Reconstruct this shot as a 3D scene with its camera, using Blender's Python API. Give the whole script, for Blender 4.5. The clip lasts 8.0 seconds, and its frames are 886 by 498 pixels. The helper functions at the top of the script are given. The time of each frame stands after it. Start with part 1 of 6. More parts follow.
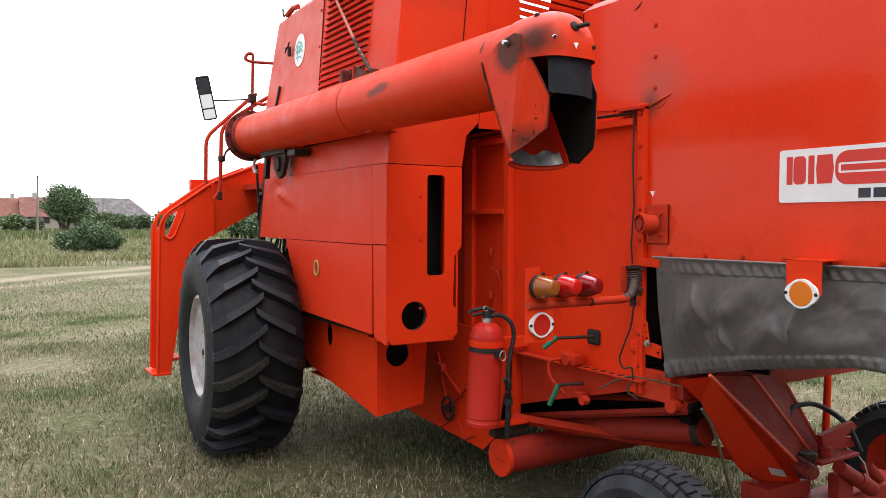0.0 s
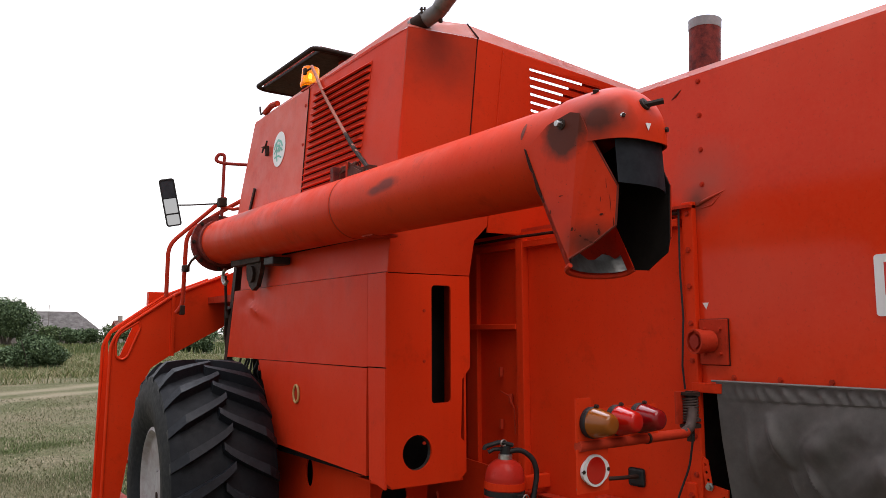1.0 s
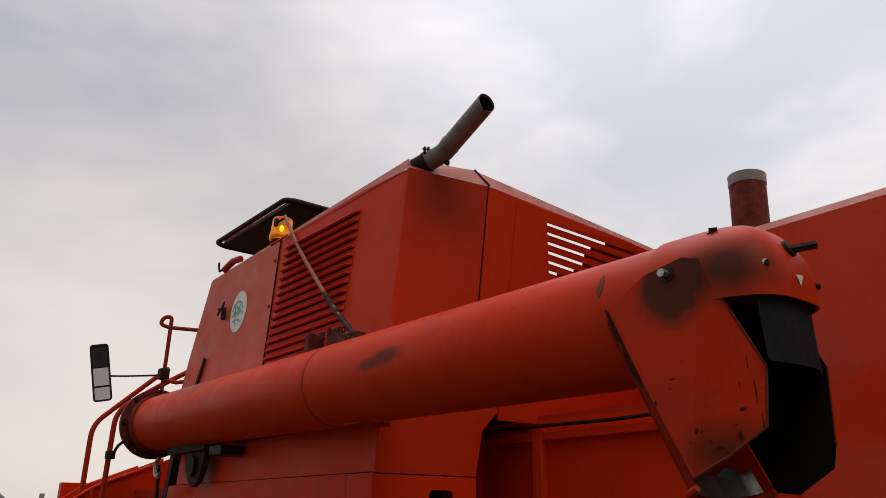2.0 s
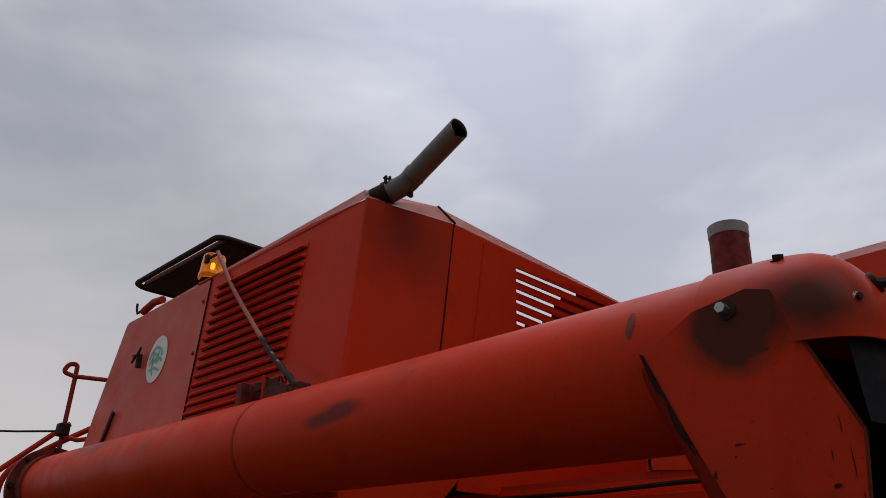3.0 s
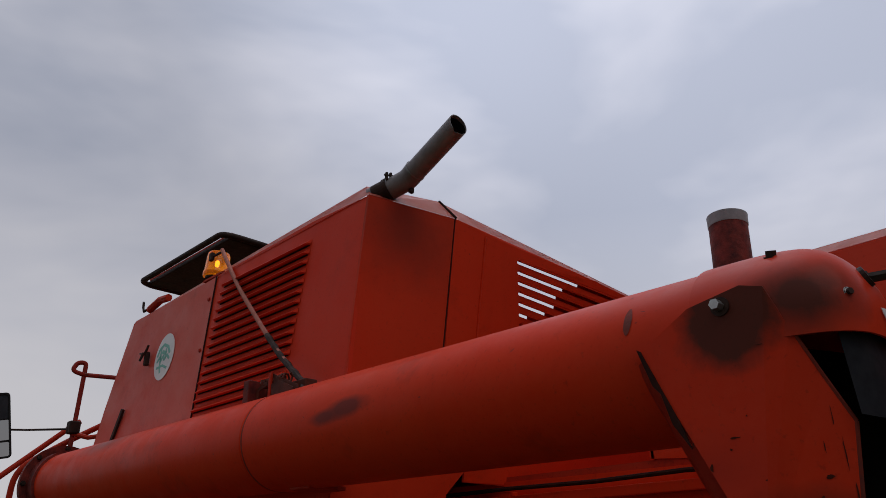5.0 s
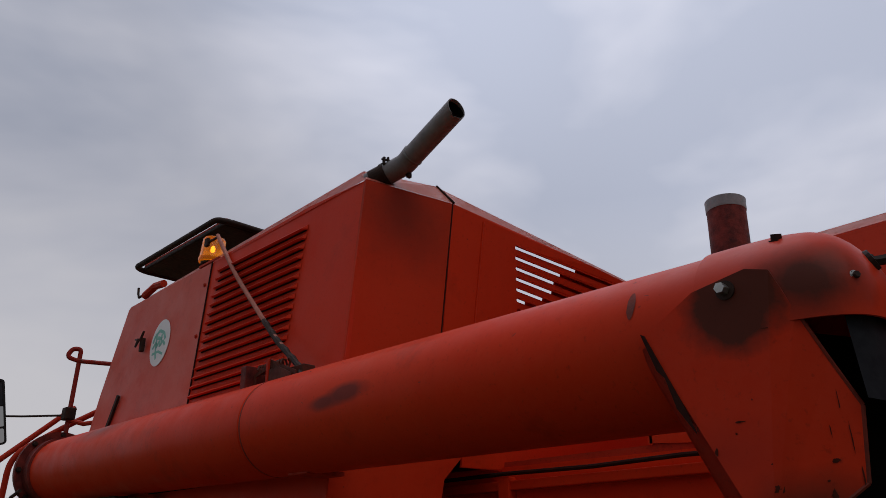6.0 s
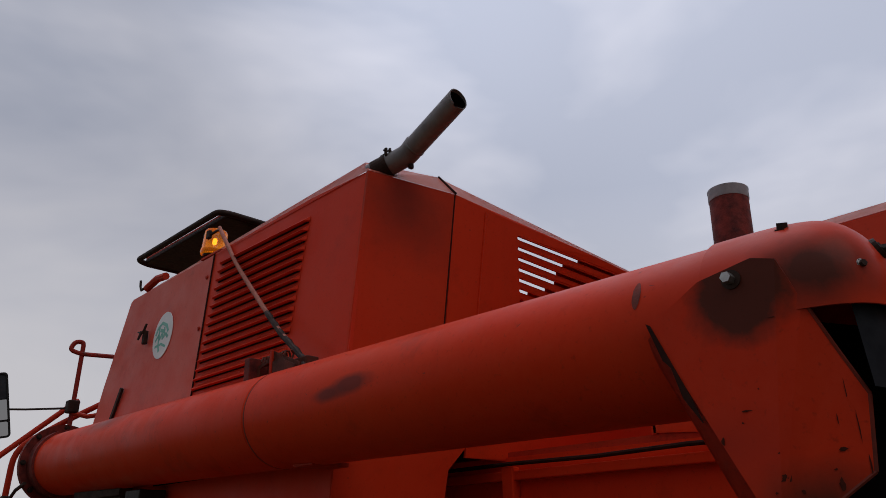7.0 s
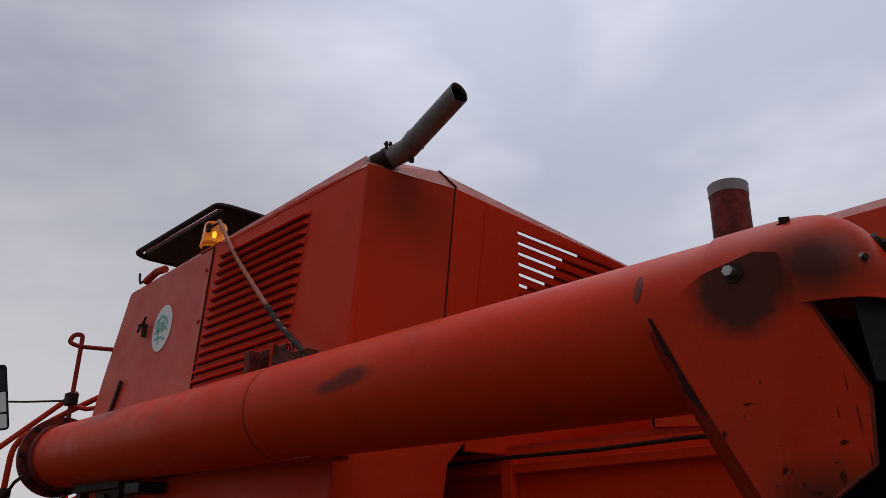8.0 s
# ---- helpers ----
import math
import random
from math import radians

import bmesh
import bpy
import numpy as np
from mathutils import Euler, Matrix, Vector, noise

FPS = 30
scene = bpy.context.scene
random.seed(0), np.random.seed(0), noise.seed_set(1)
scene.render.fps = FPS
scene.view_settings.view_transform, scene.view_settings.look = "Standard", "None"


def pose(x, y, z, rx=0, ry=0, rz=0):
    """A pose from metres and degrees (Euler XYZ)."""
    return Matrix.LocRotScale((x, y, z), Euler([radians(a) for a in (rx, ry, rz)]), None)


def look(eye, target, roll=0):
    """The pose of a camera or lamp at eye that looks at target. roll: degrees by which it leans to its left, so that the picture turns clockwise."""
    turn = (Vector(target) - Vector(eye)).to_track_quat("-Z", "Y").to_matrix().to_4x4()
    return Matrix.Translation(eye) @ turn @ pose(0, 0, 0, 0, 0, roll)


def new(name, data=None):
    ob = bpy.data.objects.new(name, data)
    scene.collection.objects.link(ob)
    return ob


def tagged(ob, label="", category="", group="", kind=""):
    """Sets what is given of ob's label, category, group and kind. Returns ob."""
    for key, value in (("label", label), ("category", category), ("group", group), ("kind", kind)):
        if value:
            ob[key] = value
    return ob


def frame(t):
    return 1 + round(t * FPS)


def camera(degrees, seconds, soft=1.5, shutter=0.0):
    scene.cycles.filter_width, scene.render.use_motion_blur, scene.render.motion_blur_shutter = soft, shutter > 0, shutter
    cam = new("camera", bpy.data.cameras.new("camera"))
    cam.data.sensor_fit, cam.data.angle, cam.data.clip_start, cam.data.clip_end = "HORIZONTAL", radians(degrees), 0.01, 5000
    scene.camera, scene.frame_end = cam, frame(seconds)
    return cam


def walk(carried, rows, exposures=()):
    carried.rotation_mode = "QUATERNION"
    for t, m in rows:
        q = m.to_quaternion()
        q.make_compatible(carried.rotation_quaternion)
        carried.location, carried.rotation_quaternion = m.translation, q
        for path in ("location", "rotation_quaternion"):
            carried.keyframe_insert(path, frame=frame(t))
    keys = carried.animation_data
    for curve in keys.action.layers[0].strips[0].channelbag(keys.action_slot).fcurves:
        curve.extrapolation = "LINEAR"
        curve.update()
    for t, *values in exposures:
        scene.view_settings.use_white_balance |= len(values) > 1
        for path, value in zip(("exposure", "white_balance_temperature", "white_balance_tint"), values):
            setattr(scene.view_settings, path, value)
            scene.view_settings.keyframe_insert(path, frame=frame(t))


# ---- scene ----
from mathutils import geometry

cam = camera(59.4, 8.0, soft=0.8)
PATH = [
    (0, (-3.5615, -3.9044, 1.7058), (-2.5051, -2.2076, 1.6358), 0.25),
    (0.5, (-3.5516, -3.5763, 1.7002), (-2.3978, -1.9462, 1.8065), -0.21),
    (1, (-3.4510, -3.2455, 1.7413), (-2.3066, -1.6193, 1.9550), -0.26),
    (1.5, (-3.3079, -2.8980, 1.7925), (-2.1947, -1.2798, 2.1695), 0.69),
    (2, (-3.1752, -2.4925, 1.8848), (-1.9931, -1.0159, 2.5347), 0.37),
    (2.2, (-3.0962, -2.2942, 1.9206), (-1.8893, -0.8782, 2.6542), 1.23),
    (3.3, (-3.0213, -2.1061, 1.9463), (-1.7306, -0.8066, 2.7497), 0.23),
    (3.5, (-3.0284, -2.1274, 1.9538), (-1.7519, -0.8164, 2.7612), -0.38),
    (4, (-3.0406, -2.1432, 1.9536), (-1.7822, -0.8157, 2.7623), -0.39),
    (4.5, (-3.0452, -2.1459, 1.9494), (-1.7768, -0.8210, 2.7467), -0.30),
    (6, (-3.0449, -2.1193, 1.9507), (-1.7406, -0.7972, 2.6928), -0.63),
    (6.5, (-3.0378, -2.1110, 1.9532), (-1.7460, -0.7787, 2.6991), -0.98),
    (7, (-3.0479, -2.1114, 1.9517), (-1.7389, -0.7821, 2.6724), -0.94),
    (7.5, (-3.0512, -2.1077, 1.9476), (-1.7428, -0.7726, 2.6588), -0.81),
    (8, (-3.0535, -2.1055, 1.9472), (-1.7378, -0.7764, 2.6559), -0.74),
]
EXPOSURES = [(0.0, 0.66, 6500, 10), (0.5, 0.43, 6500, 10), (1.0, -0.1, 6600, 10), (1.5, -0.72, 6800, 10), (2.0, -1.25, 7250, 10), (3.5, -1.76, 6400, 12), (4.5, -1.76, 6400, 12), (6.5, -1.76, 6400, 12), (8.0, -1.68, 6450, 12)]
walk(cam, [(t, look(eye, target, roll)) for t, eye, target, roll in PATH], EXPOSURES)

# ---- sky, sun ----
world = bpy.data.worlds.new("overcast_sky")
scene.world = world
world.use_nodes = True
wn, wl = world.node_tree.nodes, world.node_tree.links
wn.clear()
w_out = wn.new("ShaderNodeOutputWorld")
w_bg = wn.new("ShaderNodeBackground")
w_sky = wn.new("ShaderNodeTexSky")
w_sky.sky_type = "NISHITA"
w_sky.sun_disc = False
w_sky.sun_elevation = radians(58)
w_sky.sun_rotation = radians(191)
w_sky.air_density, w_sky.dust_density, w_sky.ozone_density = 1.2, 2.0, 1.5
w_tc = wn.new("ShaderNodeTexCoord")
w_map = wn.new("ShaderNodeMapping")
w_map.inputs["Scale"].default_value = (1.0, 1.0, 2.3)
w_map.inputs["Rotation"].default_value = (0.5, 0.35, 0.9)
w_n1 = wn.new("ShaderNodeTexNoise")
w_n1.inputs["Scale"].default_value = 2.0
w_n1.inputs["Detail"].default_value = 4.5
w_n1.inputs["Roughness"].default_value = 0.54
w_n1.inputs["Distortion"].default_value = 0.25
w_ramp = wn.new("ShaderNodeValToRGB")
cr = w_ramp.color_ramp
cr.elements[0].position, cr.elements[0].color = 0.33, (6.0, 6.45, 7.7, 1)
cr.elements[1].position, cr.elements[1].color = 0.67, (10.3, 10.2, 10.7, 1)
mid = cr.elements.new(0.5)
mid.color = (8.2, 8.4, 9.4, 1)
# brighter, warmer band of cloud low over the fields
w_sep = wn.new("ShaderNodeSeparateXYZ")
w_low = wn.new("ShaderNodeMapRange")
w_low.inputs["From Min"].default_value = 0.02
w_low.inputs["From Max"].default_value = 0.42
w_low.inputs["To Min"].default_value = 0.72
w_low.inputs["To Max"].default_value = 0.0
w_lowmix = wn.new("ShaderNodeMix")
w_lowmix.data_type = "RGBA"
w_lowmix.inputs["B"].default_value = (14.0, 13.6, 13.6, 1)
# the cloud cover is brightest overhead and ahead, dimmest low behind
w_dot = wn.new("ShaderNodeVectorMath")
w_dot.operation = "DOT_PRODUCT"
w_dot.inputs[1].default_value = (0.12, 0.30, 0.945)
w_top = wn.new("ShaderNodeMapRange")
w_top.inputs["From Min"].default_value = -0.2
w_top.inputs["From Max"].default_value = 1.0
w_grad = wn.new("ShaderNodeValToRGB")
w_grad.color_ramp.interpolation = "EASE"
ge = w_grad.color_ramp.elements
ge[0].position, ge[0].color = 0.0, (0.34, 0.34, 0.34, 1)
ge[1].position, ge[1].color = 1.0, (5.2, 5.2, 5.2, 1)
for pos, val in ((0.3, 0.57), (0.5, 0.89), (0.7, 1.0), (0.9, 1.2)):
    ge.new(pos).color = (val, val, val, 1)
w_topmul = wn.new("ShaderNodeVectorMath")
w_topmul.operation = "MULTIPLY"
# two places where the cloud is thinner
w_last = w_topmul.outputs["Vector"]
for way, low, gain in (((0.10, 0.93, 0.35), 0.66, 1.28), ((0.71, 0.20, 0.675), 0.72, 2.1)):
    w_d2 = wn.new("ShaderNodeVectorMath")
    w_d2.operation = "DOT_PRODUCT"
    w_d2.inputs[1].default_value = way
    w_r2 = wn.new("ShaderNodeMapRange")
    w_r2.interpolation_type = "SMOOTHSTEP"
    w_r2.inputs["From Min"].default_value = low
    w_r2.inputs["From Max"].default_value = 1.0
    w_r2.inputs["To Min"].default_value = 1.0
    w_r2.inputs["To Max"].default_value = gain
    w_m2 = wn.new("ShaderNodeVectorMath")
    w_m2.operation = "SCALE"
    wl.new(w_tc.outputs["Generated"], w_d2.inputs[0])
    wl.new(w_d2.outputs["Value"], w_r2.inputs["Value"])
    wl.new(w_last, w_m2.inputs[0])
    wl.new(w_r2.outputs["Result"], w_m2.inputs["Scale"])
    w_last = w_m2.outputs["Vector"]
w_mix = wn.new("ShaderNodeMix")
w_mix.data_type = "RGBA"
w_mix.inputs["Factor"].default_value = 0.9
wl.new(w_tc.outputs["Generated"], w_map.inputs["Vector"])
wl.new(w_map.outputs["Vector"], w_n1.inputs["Vector"])
wl.new(w_n1.outputs["Fac"], w_ramp.inputs["Fac"])
wl.new(w_tc.outputs["Generated"], w_sep.inputs["Vector"])
wl.new(w_sep.outputs["Z"], w_low.inputs["Value"])
wl.new(w_low.outputs["Result"], w_lowmix.inputs["Factor"])
wl.new(w_ramp.outputs["Color"], w_lowmix.inputs["A"])
wl.new(w_sky.outputs["Color"], w_mix.inputs["A"])
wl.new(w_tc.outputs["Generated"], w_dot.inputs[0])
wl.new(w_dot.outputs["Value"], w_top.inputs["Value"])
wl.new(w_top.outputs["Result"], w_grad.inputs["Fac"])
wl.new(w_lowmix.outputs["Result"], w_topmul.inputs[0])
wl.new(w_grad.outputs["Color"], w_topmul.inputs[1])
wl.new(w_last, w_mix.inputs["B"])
wl.new(w_mix.outputs["Result"], w_bg.inputs["Color"])
w_bg.inputs["Strength"].default_value = 0.14
wl.new(w_bg.outputs["Background"], w_out.inputs["Surface"])

sun_data = bpy.data.lights.new("sun", "SUN")
sun_data.energy = 1.45
sun_data.angle = radians(40)
sun_data.color = (1.0, 0.96, 0.9)
sun = new("sun", sun_data)
sun.matrix_world = look((-2.5, -13, 21), (0, 0, 0))

# ---- materials ----
def nodes_of(name):
    m = bpy.data.materials.new(name)
    m.use_nodes = True
    t = m.node_tree
    return m, t.nodes, t.links, t.nodes["Principled BSDF"]


def noise_node(n, l, scale, detail=4.0, rough=0.55, vec=None):
    x = n.new("ShaderNodeTexNoise")
    x.inputs["Scale"].default_value = scale
    x.inputs["Detail"].default_value = detail
    x.inputs["Roughness"].default_value = rough
    if vec is not None:
        l.new(vec, x.inputs["Vector"])
    return x.outputs["Fac"]


def ramp_node(n, l, fac, stops):
    r = n.new("ShaderNodeValToRGB")
    e = r.color_ramp.elements
    e[0].position, e[0].color = stops[0][0], (*stops[0][1], 1)
    e[1].position, e[1].color = stops[-1][0], (*stops[-1][1], 1)
    for p, c in stops[1:-1]:
        e.new(p).color = (*c, 1)
    l.new(fac, r.inputs["Fac"])
    return r.outputs["Color"]


def mix_node(n, l, fac, a, b):
    x = n.new("ShaderNodeMix")
    x.data_type = "RGBA"
    if isinstance(fac, float):
        x.inputs["Factor"].default_value = fac
    else:
        l.new(fac, x.inputs["Factor"])
    for key, v in (("A", a), ("B", b)):
        if isinstance(v, tuple):
            x.inputs[key].default_value = (*v, 1)
        else:
            l.new(v, x.inputs[key])
    return x.outputs["Result"]


def bump_node(n, l, p, height, strength, distance=0.01):
    b = n.new("ShaderNodeBump")
    b.inputs["Strength"].default_value = strength
    b.inputs["Distance"].default_value = distance
    l.new(height, b.inputs["Height"])
    l.new(b.outputs["Normal"], p.inputs["Normal"])


def grey(v):
    return (v, v, v)


def painted(name, base, dark, faded, rough=0.34, grime=0.5, dent=0.25, coat=0.0, chips=(26.0, 0.715), soot=None, burnt=None, spec=0.11):
    """Old sheet-metal paint: chalky fading, grime, small chips, slightly wavy sheet."""
    m, n, l, p = nodes_of(name)
    tc = n.new("ShaderNodeTexCoord").outputs["Object"]
    fade = ramp_node(n, l, noise_node(n, l, 1.3, 3.0, 0.6, tc), [(0.42, grey(0)), (0.75, grey(1))])
    c = mix_node(n, l, fade, base, faded)
    grain = ramp_node(n, l, noise_node(n, l, 38.0, 5.0, 0.7, tc), [(0.35, grey(0)), (0.75, grey(0.5))])
    c = mix_node(n, l, grain, c, faded)
    g = ramp_node(n, l, noise_node(n, l, 4.7, 9.0, 0.68, tc), [(0.56, grey(0)), (0.78, grey(grime))])
    c = mix_node(n, l, g, c, dark)
    speck = ramp_node(n, l, noise_node(n, l, 85.0, 3.0, 0.6, tc), [(0.60, grey(0)), (0.74, grey(0.16 + 0.3 * grime))])
    c = mix_node(n, l, speck, c, dark)
    run = n.new("ShaderNodeMapping")
    run.inputs["Scale"].default_value = (9.0, 9.0, 0.8)
    l.new(tc, run.inputs["Vector"])
    s = ramp_node(n, l, noise_node(n, l, 1.6, 5.0, 0.6, run.outputs["Vector"]), [(0.52, grey(0)), (0.8, grey(0.2 * grime))])
    c = mix_node(n, l, s, c, dark)
    chip = ramp_node(n, l, noise_node(n, l, chips[0], 5.0, 0.62, tc), [(chips[1], grey(0)), (chips[1] + 0.04, grey(0.7))])
    c = mix_node(n, l, chip, c, (0.07, 0.022, 0.014))
    if soot:
        far = n.new("ShaderNodeVectorMath")
        far.operation = "DISTANCE"
        far.inputs[1].default_value = soot[0]
        l.new(tc, far.inputs[0])
        ragged = n.new("ShaderNodeMath")
        ragged.operation = "MULTIPLY_ADD"
        ragged.inputs[1].default_value = soot[1] * 0.9
        l.new(noise_node(n, l, 6.0, 6.0, 0.6, tc), ragged.inputs[0])
        l.new(far.outputs["Value"], ragged.inputs[2])
        mr = n.new("ShaderNodeMapRange")
        mr.inputs["From Min"].default_value = soot[1] * 1.5
        mr.inputs["From Max"].default_value = soot[1] * 0.35
        mr.inputs["To Max"].default_value = 0.7
        l.new(ragged.outputs[0], mr.inputs["Value"])
        c = mix_node(n, l, mr.outputs["Result"], c, (0.085, 0.030, 0.022))
    for centre, radius, scale, soft, colour in burnt or ():
        mp = n.new("ShaderNodeVectorMath")
        mp.operation = "MULTIPLY"
        mp.inputs[1].default_value = scale
        l.new(tc, mp.inputs[0])
        far = n.new("ShaderNodeVectorMath")
        far.operation = "DISTANCE"
        far.inputs[1].default_value = tuple(a * b for a, b in zip(centre, scale))
        l.new(mp.outputs[0], far.inputs[0])
        ragged = n.new("ShaderNodeMath")
        ragged.operation = "MULTIPLY_ADD"
        ragged.inputs[1].default_value = radius * 0.6
        l.new(noise_node(n, l, 14.0, 6.0, 0.6, tc), ragged.inputs[0])
        l.new(far.outputs["Value"], ragged.inputs[2])
        mr = n.new("ShaderNodeMapRange")
        mr.inputs["From Min"].default_value = radius * (1.0 + soft)
        mr.inputs["From Max"].default_value = radius * (1.0 - soft)
        mr.inputs["To Max"].default_value = 0.9
        l.new(ragged.outputs[0], mr.inputs["Value"])
        c = mix_node(n, l, mr.outputs["Result"], c, colour)
    l.new(c, p.inputs["Base Color"])
    r = ramp_node(n, l, noise_node(n, l, 7.0, 6.0, 0.6, tc), [(0.3, grey(rough - 0.06)), (0.75, grey(rough + 0.2))])
    l.new(r, p.inputs["Roughness"])
    p.inputs["Specular IOR Level"].default_value = spec
    p.inputs["Coat Weight"].default_value = coat
    p.inputs["Coat Roughness"].default_value = 0.14
    wave = n.new("ShaderNodeMath")
    wave.operation = "MULTIPLY_ADD"
    wave.inputs[1].default_value = 0.04
    l.new(noise_node(n, l, 60.0, 4.0, 0.6, tc), wave.inputs[0])
    l.new(noise_node(n, l, 2.6, 2.0, 0.5, tc), wave.inputs[2])
    bump_node(n, l, p, wave.outputs[0], dent, 0.03)
    return m


def plain(name, c1, c2, scale, rough, metal=0.0, bump=0.15, spec=0.5):
    """Two-tone mottled surface."""
    m, n, l, p = nodes_of(name)
    tc = n.new("ShaderNodeTexCoord").outputs["Object"]
    f = ramp_node(n, l, noise_node(n, l, scale, 7.0, 0.65, tc), [(0.3, grey(0)), (0.7, grey(1))])
    l.new(mix_node(n, l, f, c1, c2), p.inputs["Base Color"])
    l.new(ramp_node(n, l, noise_node(n, l, scale * 3, 4.0, 0.6, tc), [(0.3, grey(max(rough - 0.1, 0.03))), (0.7, grey(min(rough + 0.12, 1)))]), p.inputs["Roughness"])
    p.inputs["Metallic"].default_value = metal
    p.inputs["Specular IOR Level"].default_value = spec
    bump_node(n, l, p, noise_node(n, l, scale * 6, 5.0, 0.6, tc), bump, 0.004)
    return m


RED = painted("red_paint", (0.65, 0.032, 0.006), (0.15, 0.018, 0.008), (0.67, 0.044, 0.011), spec=0.08, grime=0.4)
RED_HOOD = painted("hood_red_paint", (0.65, 0.032, 0.006), (0.15, 0.018, 0.008), (0.68, 0.055, 0.018), spec=0.04, coat=0.34, grime=0.25, chips=(20.0, 0.74), burnt=(((-0.685, -1.25, 2.37), 0.15, (1, 1.0, 1.0), 0.75, (0.42, 0.07, 0.045)), ((-0.69, -1.19, 2.285), 0.075, (1, 1.0, 1.0), 0.5, (0.16, 0.05, 0.035))))
RED_SIDE = painted("side_door_red_paint", (0.66, 0.034, 0.009), (0.18, 0.022, 0.012), (0.68, 0.048, 0.015), spec=0.10, rough=0.40, grime=0.25, chips=(20.0, 0.735))
RED_FADED = painted("sun_faded_red_paint", (0.60, 0.055, 0.028), (0.15, 0.024, 0.014), (0.64, 0.10, 0.060), spec=0.26, rough=0.42, grime=0.35)
RED_DIRTY = painted("dirty_red_paint", (0.42, 0.022, 0.006), (0.028, 0.012, 0.009), (0.46, 0.042, 0.018), rough=0.5, grime=0.95)
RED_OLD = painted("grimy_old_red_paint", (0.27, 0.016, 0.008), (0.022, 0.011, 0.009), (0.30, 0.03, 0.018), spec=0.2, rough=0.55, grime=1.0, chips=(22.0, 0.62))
RED_DULL = painted("dull_pinkish_red_paint", (0.36, 0.035, 0.024), (0.06, 0.016, 0.012), (0.40, 0.07, 0.055), spec=0.15, rough=0.6, grime=0.7)
RED_SCUFF = painted("scuffed_red_paint", (0.56, 0.030, 0.007), (0.10, 0.017, 0.010), (0.58, 0.046, 0.016), rough=0.45, spec=0.06, coat=0.06, grime=0.55, chips=(18.0, 0.70), burnt=(((-1.825, -1.578, 2.356), 0.132, (1, 1, 1), 0.16, (0.045, 0.021, 0.014)), ((-1.785, -1.64, 2.0), 0.085, (0.5, 0.8, 1.2), 0.5, (0.085, 0.022, 0.014)), ((-1.824, -1.52, 2.10), 0.05, (1, 0.5, 1.0), 0.8, (0.42, 0.028, 0.012))))
HAZE = (((-1.80, -1.58, 2.42), 0.20, (1, 0.8, 1.0), 0.75, (0.40, 0.036, 0.018)),)
RED_CAP = painted("sooty_cap_red_paint", (0.63, 0.034, 0.007), (0.14, 0.020, 0.010), (0.65, 0.052, 0.015), spec=0.05, coat=0.05, grime=0.5, chips=(18.0, 0.70), burnt=HAZE + (((-1.795, -1.685, 2.365), 0.098, (1, 0.8, 1.2), 0.4, (0.040, 0.021, 0.015)),))
RED_TUBE = painted("tube_red_paint", (0.63, 0.034, 0.007), (0.14, 0.020, 0.010), (0.65, 0.052, 0.015), spec=0.05, chips=(30.0, 0.72), grime=0.5, burnt=HAZE + (((-1.79, -0.475, 2.366), 0.036, (0.5, 0.30, 1.0), 0.25, (0.16, 0.026, 0.019)), ((-1.79, -0.375, 2.352), 0.026, (0.5, 0.28, 1.0), 0.3, (0.17, 0.027, 0.02)), ((-1.70, 1.4, 2.50), 0.05, (0.5, 0.2, 1.0), 0.6, (0.2, 0.03, 0.02))))
RED_SOOT = painted("sooty_red_paint", (0.62, 0.036, 0.009), (0.16, 0.022, 0.012), (0.64, 0.050, 0.016), spec=0.07, grime=0.3, soot=((-1.25, -0.06, 3.2), 0.3))
# faded pink, lifted further to hold the sky's light on the tops
RED_BLEACHED_LIT = painted("bleached_skylit_red_paint", (0.62, 0.11, 0.07), (0.24, 0.04, 0.03), (0.70, 0.22, 0.16), spec=0.3, rough=0.36, grime=0.5)
SMUDGE = plain("brown_smudge", (0.22, 0.026, 0.012), (0.11, 0.022, 0.014), 30, 0.6, spec=0.2)
RED_GLOSS = painted("extinguisher_red", (0.43, 0.019, 0.011), (0.11, 0.013, 0.011), (0.45, 0.030, 0.020), spec=0.16, rough=0.3, grime=0.2, dent=0.05)
BLACK = plain("black_rubber_hose", (0.010, 0.010, 0.011), (0.026, 0.026, 0.026), 30, 0.55, spec=0.25)
# near-black: the shade inside openings and gaps is put into the colour
VOID = plain("shaded_dark_steel", (0.006, 0.005, 0.005), (0.014, 0.011, 0.01), 8, 0.9, spec=0.1)
TYRE = plain("weathered_tyre_rubber", (0.005, 0.0057, 0.0078), (0.011, 0.0117, 0.0145), 9, 0.62, bump=0.3, spec=0.18)
TREAD = plain("dusty_worn_tread", (0.005, 0.006, 0.009), (0.015, 0.017, 0.0225), 13, 0.55, bump=0.4, spec=0.3)
TREAD_DUSTY = plain("dusty_grey_tyre", (0.012, 0.0135, 0.017), (0.034, 0.036, 0.041), 11, 0.75, bump=0.4, spec=0.2)
MUD = plain("mud_and_grass_on_tyre", (0.006, 0.0065, 0.008), (0.040, 0.037, 0.030), 70, 0.95, bump=0.8, spec=0.1)
RUBBER = plain("worn_rubber_sheet", (0.018, 0.020, 0.026), (0.040, 0.043, 0.053), 14, 0.65, spec=0.25)
RIM = plain("old_white_rim_paint", (0.40, 0.385, 0.39), (0.24, 0.19, 0.185), 9, 0.5, spec=0.3)
STEEL = plain("worn_bare_steel", (0.28, 0.28, 0.28), (0.12, 0.11, 0.1), 12, 0.42, metal=0.8)
